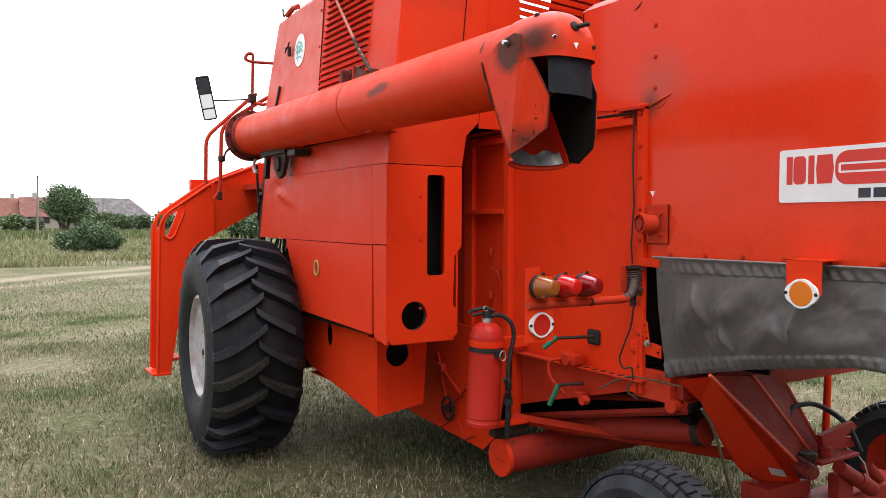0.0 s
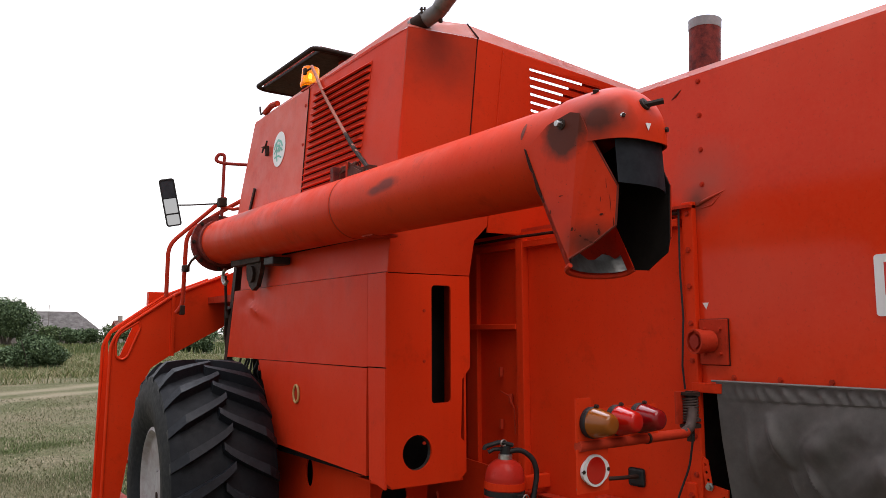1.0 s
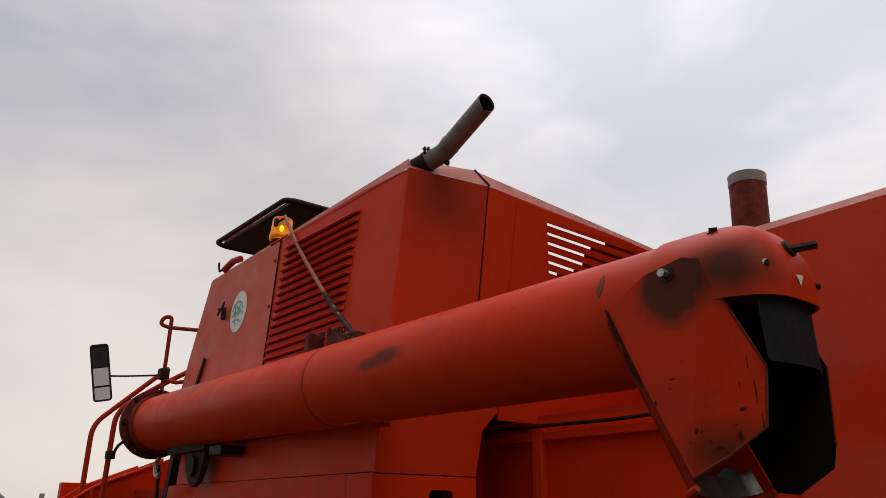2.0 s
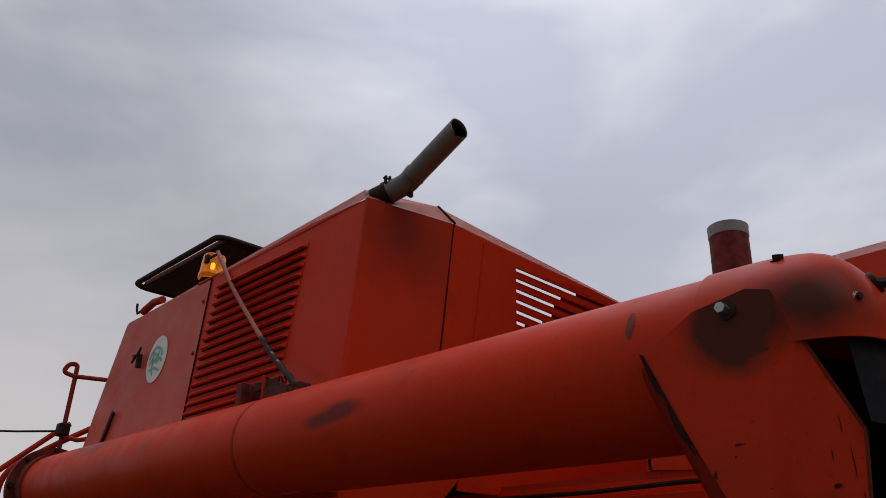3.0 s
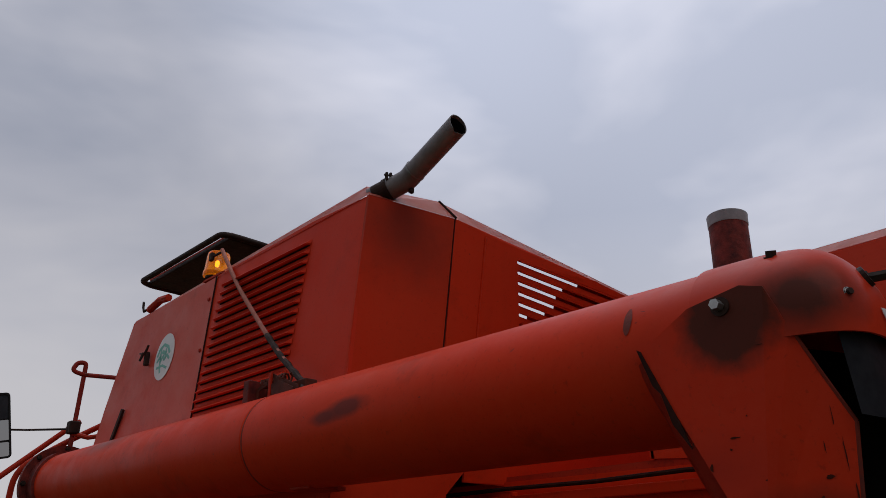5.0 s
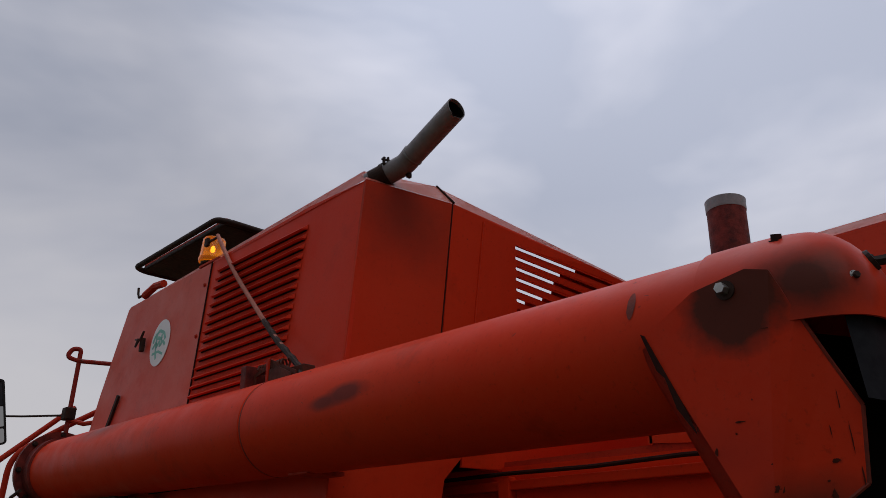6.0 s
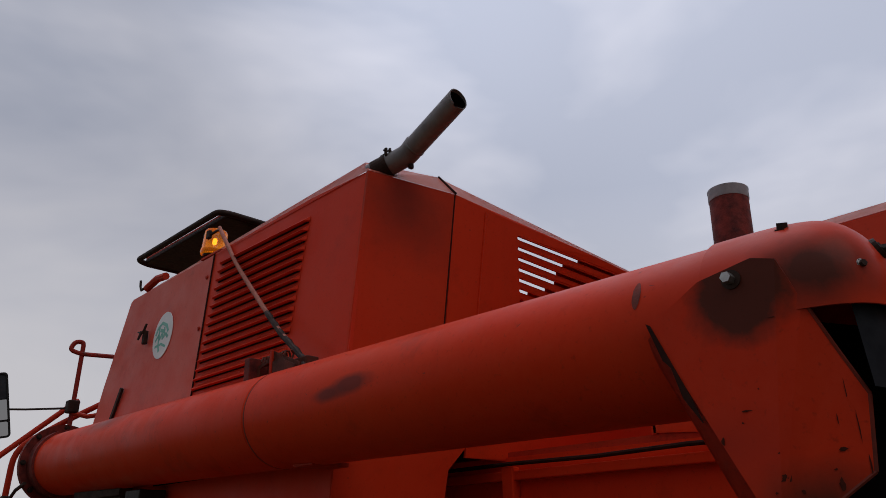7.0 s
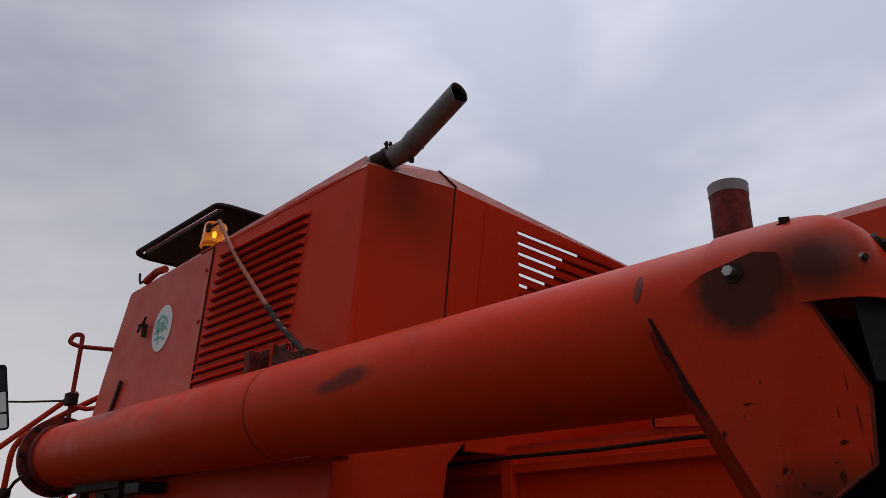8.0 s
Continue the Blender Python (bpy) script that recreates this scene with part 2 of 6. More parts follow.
PALE_METAL = plain("pale_weathered_metal", (0.40, 0.42, 0.45), (0.24, 0.245, 0.26), 14, 0.5, metal=0.2, spec=0.4)
GALV = plain("galvanised_bolt", (0.55, 0.55, 0.53), (0.3, 0.29, 0.28), 25, 0.35, metal=0.9)
GREASE = plain("greasy_dark_steel", (0.018, 0.012, 0.010), (0.052, 0.026, 0.019), 18, 0.65, spec=0.15)
SOOT = plain("sooty_grey_pipe", (0.13, 0.117, 0.12), (0.27, 0.25, 0.25), 9, 0.55, metal=0.3)
RUSTRED = plain("flaking_dark_red_pipe", (0.045, 0.010, 0.010), (0.25, 0.036, 0.026), 17, 0.6, bump=0.4, spec=0.15)
SCRAPED = plain("scraped_dark_steel", (0.045, 0.015, 0.010), (0.10, 0.02, 0.012), 60, 0.8, spec=0.05)
WHITE = plain("white_plate", (0.78, 0.78, 0.79), (0.68, 0.67, 0.67), 5, 0.4)
LOGO_RED = plain("plate_red_print", (0.6, 0.03, 0.02), (0.55, 0.04, 0.03), 6, 0.4)
PRINT = plain("dark_print", (0.02, 0.02, 0.035), (0.03, 0.03, 0.05), 8, 0.5)
TEAL = plain("faded_green_print", (0.12, 0.42, 0.34), (0.2, 0.5, 0.42), 12, 0.5)
GREEN_GRIP = plain("green_rubber_grip", (0.01, 0.12, 0.065), (0.02, 0.16, 0.09), 20, 0.5)
STRAP = plain("old_webbing_strap", (0.50, 0.21, 0.17), (0.32, 0.12, 0.09), 40, 0.85, spec=0.1)
SEAM = plain("dark_joint", (0.018, 0.008, 0.007), (0.05, 0.015, 0.01), 20, 0.9, spec=0.1)
OILY = plain("oily_brown_steel", (0.050, 0.017, 0.012), (0.13, 0.034, 0.021), 26, 0.6, spec=0.12)
WORN_GREY = plain("reddish_grey_worn_metal", (0.095, 0.062, 0.055), (0.045, 0.034, 0.03), 30, 0.7, spec=0.2)
BRASS = plain("yellowed_ring", (0.55, 0.33, 0.12), (0.42, 0.24, 0.09), 20, 0.5)


def lens_mat(name, colour, glow=0.0):
    m, n, l, p = nodes_of(name)
    p.inputs["Base Color"].default_value = (*colour, 1)
    p.inputs["Roughness"].default_value = 0.12
    p.inputs["Specular IOR Level"].default_value = 0.35
    p.inputs["Coat Weight"].default_value = 0.22
    p.inputs["Coat Roughness"].default_value = 0.05
    tc = n.new("ShaderNodeTexCoord").outputs["Object"]
    w = n.new("ShaderNodeTexWave")
    w.inputs["Scale"].default_value = 60
    l.new(tc, w.inputs["Vector"])
    bump_node(n, l, p, w.outputs["Fac"], 0.05, 0.002)
    if glow:
        p.inputs["Emission Color"].default_value = (*colour, 1)
        p.inputs["Emission Strength"].default_value = glow
    return m


AMBER = lens_mat("amber_lens", (0.62, 0.16, 0.012))
AMBER_DULL = lens_mat("dusty_amber_lens", (0.25, 0.066, 0.008))
AMBER_LIT = lens_mat("lit_amber_beacon", (0.93, 0.29, 0.004), 0.22)
_p = AMBER_LIT.node_tree.nodes["Principled BSDF"]
_p.inputs["Transmission Weight"].default_value = 0.75
_p.inputs["IOR"].default_value = 1.2
_p.inputs["Roughness"].default_value = 0.22
BULB, _n, _l, _p = nodes_of("glowing_bulb")
_p.inputs["Emission Color"].default_value = (1.0, 0.50, 0.09, 1)
_p.inputs["Emission Strength"].default_value = 10.0
RED_LENS = lens_mat("red_lens", (0.46, 0.008, 0.004))
RED_LENS_DARK = lens_mat("dark_red_lens", (0.20, 0.004, 0.005))

GLASS, _n, _l, _p = nodes_of("mirror_glass")
_p.inputs["Metallic"].default_value = 1.0
_p.inputs["Roughness"].default_value = 0.03
_p.inputs["Base Color"].default_value = (0.85, 0.86, 0.88, 1)


def canvas_mat():
    m, n, l, p = nodes_of("grey_canvas")
    tc = n.new("ShaderNodeTexCoord").outputs["Object"]
    f = ramp_node(n, l, noise_node(n, l, 24.0, 8.0, 0.75, tc), [(0.3, (0.140, 0.126, 0.118)), (0.7, (0.195, 0.176, 0.165))])
    l.new(f, p.inputs["Base Color"])
    p.inputs["Roughness"].default_value = 0.8
    p.inputs["Sheen Weight"].default_value = 0.2
    mp = n.new("ShaderNodeMapping")
    mp.inputs["Scale"].default_value = (1.0, 1.0, 0.45)
    mp.inputs["Rotation"].default_value = (0.5, 0.0, 0.0)
    l.new(tc, mp.inputs["Vector"])
    bump_node(n, l, p, noise_node(n, l, 9.0, 7.0, 0.55, mp.outputs["Vector"]), 0.10, 0.02)
    return m


CANVAS = canvas_mat()
OLIVE_HOSE = plain("dusty_olive_hose", (0.055, 0.040, 0.024), (0.10, 0.078, 0.052), 25, 0.85, spec=0.15)

# ---- mesh helpers ----
def finish(name, bm, mat, smooth=False):
    bmesh.ops.recalc_face_normals(bm, faces=bm.faces)
    me = bpy.data.meshes.new(name)
    bm.to_mesh(me)
    bm.free()
    for m in (mat if isinstance(mat, (list, tuple)) else [mat]):
        me.materials.append(m)
    if smooth:
        me.polygons.foreach_set("use_smooth", [True] * len(me.polygons))
        me.set_sharp_from_angle(angle=radians(38))
    return me


def thing(name, label, category, at=(0, 0, 0), group="", kind=""):
    ob = new(name)
    ob.location = at
    ob.empty_display_size = 0.1
    return tagged(ob, label, category, group, kind)


def part(name, bm, mat, parent, label="", smooth=False):
    ob = new(name, finish(name, bm, mat, smooth))
    ob.parent = parent
    if parent is not None:
        top = parent
        off = Vector(parent.location)
        while top.parent:
            top = top.parent
            off += Vector(top.location)
        ob.location = -off
    if label:
        tagged(ob, label)
    return ob


def bevel_all(bm, w, seg=1, angle=30):
    es = [e for e in bm.edges if len(e.link_faces) == 2 and e.calc_face_angle(0) > radians(angle)]
    if es:
        bmesh.ops.bevel(bm, geom=es, offset=w, segments=seg, affect="EDGES", profile=0.5)


def box(x0, x1, y0, y1, z0, z1, bev=0.0, bm=None):
    b = bmesh.new()
    bmesh.ops.create_cube(b, size=1.0)
    for v in b.verts:
        v.co = Vector((x0 + (v.co.x + 0.5) * (x1 - x0), y0 + (v.co.y + 0.5) * (y1 - y0), z0 + (v.co.z + 0.5) * (z1 - z0)))
    if bev:
        bevel_all(b, bev, 2)
    return join(bm, b)


def join(bm, b):
    if bm is None:
        return b
    me = bpy.data.meshes.new("tmp")
    b.to_mesh(me)
    b.free()
    bm.from_mesh(me)
    bpy.data.meshes.remove(me)
    return bm


def sweep(points, radius, seg=10, bm=None, caps=True, closed=False):
    """A round bar along a polyline; radius may be a list."""
    bm = bm or bmesh.new()
    pts = [Vector(p) for p in points]
    n = len(pts)
    rad = radius if isinstance(radius, (list, tuple)) else [radius] * n
    rings, up = [], None
    for i, p in enumerate(pts):
        if closed:
            d = (pts[(i + 1) % n] - pts[i - 1]).normalized()
        else:
            d = (pts[min(i + 1, n - 1)] - pts[max(i - 1, 0)]).normalized()
        if up is None:
            up = Vector((0, 0, 1)) if abs(d.z) < 0.9 else Vector((1, 0, 0))
        s = d.cross(up).normalized()
        up = s.cross(d).normalized()
        rings.append([bm.verts.new(p + (s * math.cos(a) + up * math.sin(a)) * rad[i]) for a in [2 * math.pi * k / seg for k in range(seg)]])
    for i in range(n if closed else n - 1):
        a, b = rings[i], rings[(i + 1) % n]
        for k in range(seg):
            bm.faces.new((a[k], a[(k + 1) % seg], b[(k + 1) % seg], b[k]))
    if caps and not closed:
        bm.faces.new(rings[0][::-1])
        bm.faces.new(rings[-1])
    return bm


def rounded(points, r=0.05, seg=5):
    """Round the inner corners of a polyline."""
    pts = [Vector(p) for p in points]
    out = [pts[0]]
    for a, b, c in zip(pts, pts[1:], pts[2:]):
        u, v = (a - b), (c - b)
        k = min(r, u.length * 0.45, v.length * 0.45)
        s, e = b + u.normalized() * k, b + v.normalized() * k
        for i in range(seg + 1):
            t = i / seg
            out.append(s * (1 - t) ** 2 + b * 2 * t * (1 - t) + e * t * t)
    return out + [pts[-1]]


def frame_of(axis):
    d = Vector(axis).normalized()
    up = Vector((0, 0, 1)) if abs(d.z) < 0.9 else Vector((1, 0, 0))
    s = d.cross(up).normalized()
    return d, s, s.cross(d)


def lathe(origin, axis, profile, seg=32, bm=None, cap=True):
    """Turn (distance along the axis, radius) pairs round an axis."""
    bm = bm or bmesh.new()
    d, s, u = frame_of(axis)
    o = Vector(origin)
    rings = []
    for h, r in profile:
        rings.append([bm.verts.new(o + d * h + (s * math.cos(a) + u * math.sin(a)) * max(r, 1e-4)) for a in [2 * math.pi * k / seg for k in range(seg)]])
    for a, b in zip(rings, rings[1:]):
        for k in range(seg):
            bm.faces.new((a[k], a[(k + 1) % seg], b[(k + 1) % seg], b[k]))
    if cap:
        bm.faces.new(rings[0][::-1])
        bm.faces.new(rings[-1])
    return bm


def circle2(cx, cy, r, n=28, ry=None):
    return [(cx + r * math.cos(2 * math.pi * k / n), cy + (ry or r) * math.sin(2 * math.pi * k / n)) for k in range(n)]


def rrect2(x0, x1, y0, y1, r, n=5):
    out = []
    for cx, cy, a0 in ((x1 - r, y1 - r, 0), (x0 + r, y1 - r, 90), (x0 + r, y0 + r, 180), (x1 - r, y0 + r, 270)):
        out += [(cx + r * math.cos(radians(a0 + 90 * k / n)), cy + r * math.sin(radians(a0 + 90 * k / n))) for k in range(n + 1)]
    return out


def inside2(p, poly):
    c = False
    for (x1, y1), (x2, y2) in zip(poly, poly[1:] + poly[:1]):
        if (y1 > p[1]) != (y2 > p[1]) and p[0] < (x2 - x1) * (p[1] - y1) / (y2 - y1) + x1:
            c = not c
    return c


def sheet(outer, holes, to3d, thick, bm=None, fine=0.0):
    """A flat sheet with holes: outline in two coordinates, laid into space by to3d(u, v, depth)."""
    bm = bm or bmesh.new()
    loops = [list(outer)] + [list(h) for h in holes]
    pts, edges = [], []
    for lp in loops:
        k = len(pts)
        pts += [Vector((float(a), float(b))) for a, b in lp]
        edges += [(k + i, k + (i + 1) % len(lp)) for i in range(len(lp))]
    if fine:
        us, ws = [p[0] for p in outer], [p[1] for p in outer]
        for a in np.arange(min(us) + fine / 2, max(us), fine):
            for b in np.arange(min(ws) + fine / 2, max(ws), fine):
                if inside2((a, b), loops[0]):
                    pts.append(Vector((float(a), float(b))))
    vs, es, fs, *_ = geometry.delaunay_2d_cdt(pts, edges, [], 1, 1e-6)
    keep = []
    for f in fs:
        c = sum((vs[i] for i in f), Vector((0, 0))) / len(f)
        if inside2(c, loops[0]) and not any(inside2(c, h) for h in loops[1:]):
            keep.append(f)
    front = [bm.verts.new(to3d(v.x, v.y, 0)) for v in vs]
    back = [bm.verts.new(to3d(v.x, v.y, thick)) for v in vs]
    count = {}
    for f in keep:
        bm.faces.new([front[i] for i in f])
        bm.faces.new([back[i] for i in reversed(f)])
        for i, j in zip(f, list(f[1:]) + [f[0]]):
            count[(i, j)] = True
    for i, j in count:
        if (j, i) not in count:
            bm.faces.new((front[j], front[i], back[i], back[j]))
    for v in [v for v in bm.verts if not v.link_faces]:
        bm.verts.remove(v)
    return bm


def on_x(x):
    """Lay (y, z) on the plane x; depth goes inward, to +x."""
    return lambda a, b, d: Vector((x + d, a, b))


def on_y(y):
    """Lay (x, z) on the plane y; depth goes forward, to +y."""
    return lambda a, b, d: Vector((a, y + d, b))


def slanted_bar(p, q, wide, thick):
    """A flat bar from p to q, its broad face to the side."""
    b = bmesh.new()
    p, q = Vector(p), Vector(q)
    run = (q - p).normalized()
    across = run.cross(Vector((1, 0, 0))).normalized() * wide / 2
    deep = Vector((thick / 2, 0, 0))
    ends = [[b.verts.new(c + across * i + deep * j) for i, j in ((-1, -1), (1, -1), (1, 1), (-1, 1))] for c in (p, q)]
    for k in range(4):
        b.faces.new((ends[0][k], ends[0][(k + 1) % 4], ends[1][(k + 1) % 4], ends[1][k]))
    b.faces.new(ends[0][::-1])
    b.faces.new(ends[1])
    bevel_all(b, 0.003)
    return b


def bolt(p, axis, r=0.012, h=0.012, bm=None):
    return lathe(p, axis, [(-0.004, r * 1.5), (0.002, r * 1.5), (0.002, r), (h, r), (h, r * 0.2)], 6, bm)

# ---- the harvester ----
COMBINE = thing("combine_harvester", "large old red combine harvester with scuffed paint on mown grass", "combine harvester")


def red_part(name, bm, label="", mat=None, parent=None, smooth=False):
    return part(name, bm, mat or RED, parent or COMBINE, label, smooth)


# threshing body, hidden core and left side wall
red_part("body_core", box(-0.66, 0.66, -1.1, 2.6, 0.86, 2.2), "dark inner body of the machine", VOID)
# black block added so the space below the body stays dark
red_part("lower_core", box(-0.20, 0.66, -1.0, 2.6, 0.50, 0.858), "black block added below the body to keep it dark", VOID)
body_side = red_part("body_side", sheet([(0.9, 0.86), (0.9, 2.29), (-1.13, 2.27), (-1.13, 0.86), (-0.2, 0.9)], [], on_x(-0.69), 0.02), "flat red side wall with a ribbed frame")
bm = box(-0.735, -0.69, -0.115, -0.06, 0.9, 2.24, 0.004)
red_part("upright_rib", bm, parent=body_side)
red_part("cross_rib", box(-0.74, -0.69, -0.06, 0.36, 1.755, 1.785, 0.004), parent=body_side)
red_part("top_rail", box(-0.725, -0.688, -1.12, 0.30, 2.19, 2.225, 0.004), parent=body_side)
# dark strip drawn for the shaded gap and rope under the lip
red_part("seal_strip", sweep([(-0.73, 0.30, 2.247), (-0.735, -0.1, 2.25), (-0.73, -0.5, 2.245), (-0.735, -0.85, 2.251), (-0.725, -1.13, 2.247)], 0.008, 8), "dark strip for the gap and rope under the lip", SEAM, body_side)
red_part("front_post", box(-0.72, -0.69, 0.3, 0.4, 0.95, 2.24, 0.004), parent=body_side)
for zz in (1.36, 1.22, 1.5):
    red_part("hinge", lathe((-0.71, 0.1 if zz != 1.36 else 0.02, zz), (0, 0, 1), [(0, 0.012), (0.05, 0.012)], 10), mat=RED_DIRTY, parent=body_side)
red_part("latch_rod", sweep([(-0.715, 0.1, 1.42), (-0.72, 0.02, 1.40), (-0.72, -0.02, 1.33), (-0.715, -0.02, 1.2)], 0.004, 6), mat=RED_DIRTY, parent=body_side)

# rear hood
hood = red_part("straw_hood", sheet([(-0.70, 2.305), (-0.70, 2.836), (-3.55, 2.869), (-3.55, 1.53), (-1.13, 1.53), (-1.13, 2.27)], [], on_x(-0.685), 0.015), "tall plain red sheet-metal straw hood", RED_HOOD)
bm = sheet([(-0.685, 2.847), (-0.60, 2.91), (0.60, 2.91), (0.685, 2.847), (0.685, 1.5), (-0.685, 1.5)], [], on_y(-3.56), 0.02)
red_part("hood_rear", bm, parent=hood)
bm = bmesh.new()
for a, b in (((-0.685, 2.839), (-0.60, 2.896)), ((-0.60, 2.896), (0.60, 2.896)), ((0.60, 2.896), (0.685, 2.839))):
    v = [bm.verts.new(p) for p in ((a[0], -0.70, a[1]), (b[0], -0.70, b[1]), (b[0], -3.57, b[1] + 0.03), (a[0], -3.57, a[1] + 0.03))]
    bm.faces.new(v)
bmesh.ops.solidify(bm, geom=bm.faces[:], thickness=0.01)
red_part("hood_roof", bm, mat=RED_BLEACHED_LIT, parent=hood)
red_part("hood_right", box(0.67, 0.685, -3.55, -0.9, 1.2, 2.86), parent=hood)
red_part("edge_flange", box(-0.715, -0.686, -1.19, -1.135, 0.86, 2.29, 0.003), "riveted red edge strip", parent=hood)
for k in range(9):
    red_part("rivet", bolt((-0.716, -1.165, 1.0 + 0.155 * k), (-1, 0, 0), 0.009, 0.008), parent=hood, mat=RED_DIRTY)
for k in range(4):
    red_part("rivet", bolt((-0.687, -1.225, 2.36 + 0.15 * k), (-1, 0, 0), 0.008, 0.007), parent=hood, mat=RED_DIRTY)
for k in range(7):
    red_part("rivet", bolt((-0.687, -1.34 - 0.2 * k, 1.556), (-1, 0, 0), 0.008, 0.007), parent=hood, mat=RED_DIRTY)
red_part("skirt", box(-0.70, -0.66, -1.36, -1.12, 0.84, 0.985, 0.004), mat=RED_DIRTY, parent=hood)
red_part("wire_run", sweep([(-0.725, -1.13, 2.27), (-0.728, -1.128, 2.0), (-0.722, -1.132, 1.8), (-0.73, -1.125, 1.6), (-0.725, -1.13, 1.5)], 0.0045, 6), "black cable", BLACK, hood)
red_part("corner_clip", box(-0.74, -0.68, -1.19, -1.02, 2.262, 2.275), mat=RED_DIRTY, parent=hood)

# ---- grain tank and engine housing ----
# near-black filling gives the tank's openings their shade
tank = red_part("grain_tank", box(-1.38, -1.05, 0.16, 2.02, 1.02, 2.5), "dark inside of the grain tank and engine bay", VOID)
# rear panel with a long slot and a round hole
outline = [(-1.5, 2.032), (-1.0, 2.032), (-1.0, 1.56), (-1.05, 1.50), (-1.06, 1.21), (-1.03, 1.18), (-1.035, 1.03), (-1.07, 1.0), (-1.47, 1.0), (-1.5, 1.03)]
rear_panel = red_part("tank_rear_panel", sheet(outline, [rrect2(-1.24, -1.12, 1.39, 1.98, 0.02), circle2(-1.325, 1.158, 0.085)], on_y(0.0), 0.012), "bright red rear panel with a tall slot and a round hole")
red_part("panel_return", sheet([(0.012, 1.03), (0.36, 1.03), (0.36, 2.03), (0.012, 2.03)], [], on_x(-1.03), 0.012), parent=rear_panel)
red_part("hole_rim", lathe((-1.325, 0.012, 1.158), (0, 1, 0), [(0, 0.0855), (0.02, 0.0855), (0.02, 0.083), (0, 0.083)], 28, cap=False), mat=STEEL, parent=rear_panel)
red_part("floor_lip", box(-1.46, -1.04, 0.012, 0.36, 0.995, 1.007), parent=rear_panel)
for zz in (1.2, 1.6, 1.85):
    red_part("rivet", bolt((-1.285, -0.001, zz), (0, -1, 0), 0.006, 0.005), parent=rear_panel, mat=RED_DIRTY)

# side doors
def skin(name, pts, label="", x=-1.508, mat=None, thick=0.018):
    return red_part(name, sheet(pts, [], on_x(x), thick), label, mat)


def dented(a, b, d):
    """The upper door's sheet: a sharp dent near its far upper corner and shallow waves."""
    knock = 0.022 * math.exp(-((a - 1.80) / 0.12) ** 2 - ((b - 1.96) / 0.05) ** 2)
    crease = 0.020 * math.exp(-((b - 1.925 - 0.30 * (a - 1.75)) / 0.026) ** 2) * math.exp(-((a - 1.68) / 0.22) ** 2)
    wave = 0.004 * noise.noise((a * 2.1, b * 3.0, 0.7))
    rim = min(1.0, min(a - 0.181, 2.036 - b, b - 1.575, 2.05 - a) / 0.06)
    return Vector((-1.508 + d + (knock - crease + wave) * max(rim, 0.0), a, b))


red_part("upper_side_door", sheet([(0.181, 1.571), (2.18, 1.578), (2.06, 2.036), (0.181, 2.036)], [], dented, 0.018, fine=0.025), "dented red upper side door with scuffed paint", RED_SIDE, smooth=True)
low_door = skin("lower_side_door", [(0.188, 1.04), (0.182, 1.565), (1.60, 1.572), (1.30, 1.075)], "red lower side door with a small ring handle", mat=RED_SIDE)
bm = bmesh.new()
sweep([(-1.515, 1.0 + 0.035 * math.cos(a), 1.39 + 0.05 * math.sin(a)) for a in [2 * math.pi * k / 20 for k in range(20)]], 0.007, 8, bm, closed=True)
red_part("ring_handle", bm, "yellowed ring handle", BRASS, low_door, True)
red_part("ring_cup", lathe((-1.509, 1.0, 1.39), (-1, 0, 0), [(0, 0.03), (0.003, 0.03), (0.003, 0.0)], 20), mat=RED_DIRTY, parent=low_door)
bm = sheet([(0.002, 1.575), (0.178, 1.575), (0.178, 2.035), (0.002, 2.035)], [], on_x(-1.508), 0.012)
red_part("upper_corner_strip", bm, mat=RED_SIDE)
bm = sheet([(0.002, 1.0), (0.150, 1.03), (0.164, 1.569), (0.002, 1.569)], [], on_x(-1.510), 0.012)
red_part("lower_corner_strip", bm, mat=RED_SIDE)
# black backing paints the shade of the gaps between the doors
red_part("side_backing", box(-1.488, -1.40, 0.02, 1.30, 1.03, 2.5), "black backing for the shaded gaps between the doors", VOID)
red_part("side_backing", box(-1.488, -1.40, 1.30, 2.06, 1.585, 2.04), "black backing for the shaded gaps between the doors", VOID)

# lower box under the tank
outl = [(0.345, 1.0), (1.55, 1.0), (1.50, 0.70), (1.38, 0.655), (0.345, 0.505)]
low_box = red_part("lower_box", sheet(outl, [circle2(1.05, 0.925, 0.05, 20, 0.085)], on_x(-1.4), 0.012), "red box below the tank with round openings")
red_part("box_rear", sheet([(-1.4, 0.505), (-1.07, 0.55), (-1.04, 0.995), (-1.4, 0.995)], [circle2(-1.255, 0.885, 0.082)], on_y(0.328), 0.015), parent=low_box)
red_part("box_floor", box(-1.39, -1.05, 0.36, 1.4, 0.60, 0.612), parent=low_box)
# near-black filling for the shade in the box's openings
red_part("box_inside", box(-1.34, -1.07, 0.42, 1.5, 0.64, 0.99), mat=VOID, parent=low_box)

# engine housing: leaning side, rear wall with open slots
UP = 3.272


def side_x(z):
    return -1.5 + 0.08 * (z - 2.04) / (UP - 2.04)


def on_side(lift=0.0):
    return lambda a, b, d: Vector((side_x(b) - lift + d, a, b))


housing = red_part("engine_housing", sheet([(0.0, 2.04), (1.97, 2.04), (1.97, 2.31), (1.14, 2.31), (1.14, 2.36), (0.0, 2.36)], [], on_side(), 0.015), "faded red engine housing with louvred sides", RED_SIDE)
red_part("corner_sheet", sheet([(-0.03, 2.36), (0.29, 2.36), (0.29, 3.285), (-0.06, UP)], [], on_side(), 0.015), mat=RED_SIDE, parent=housing)
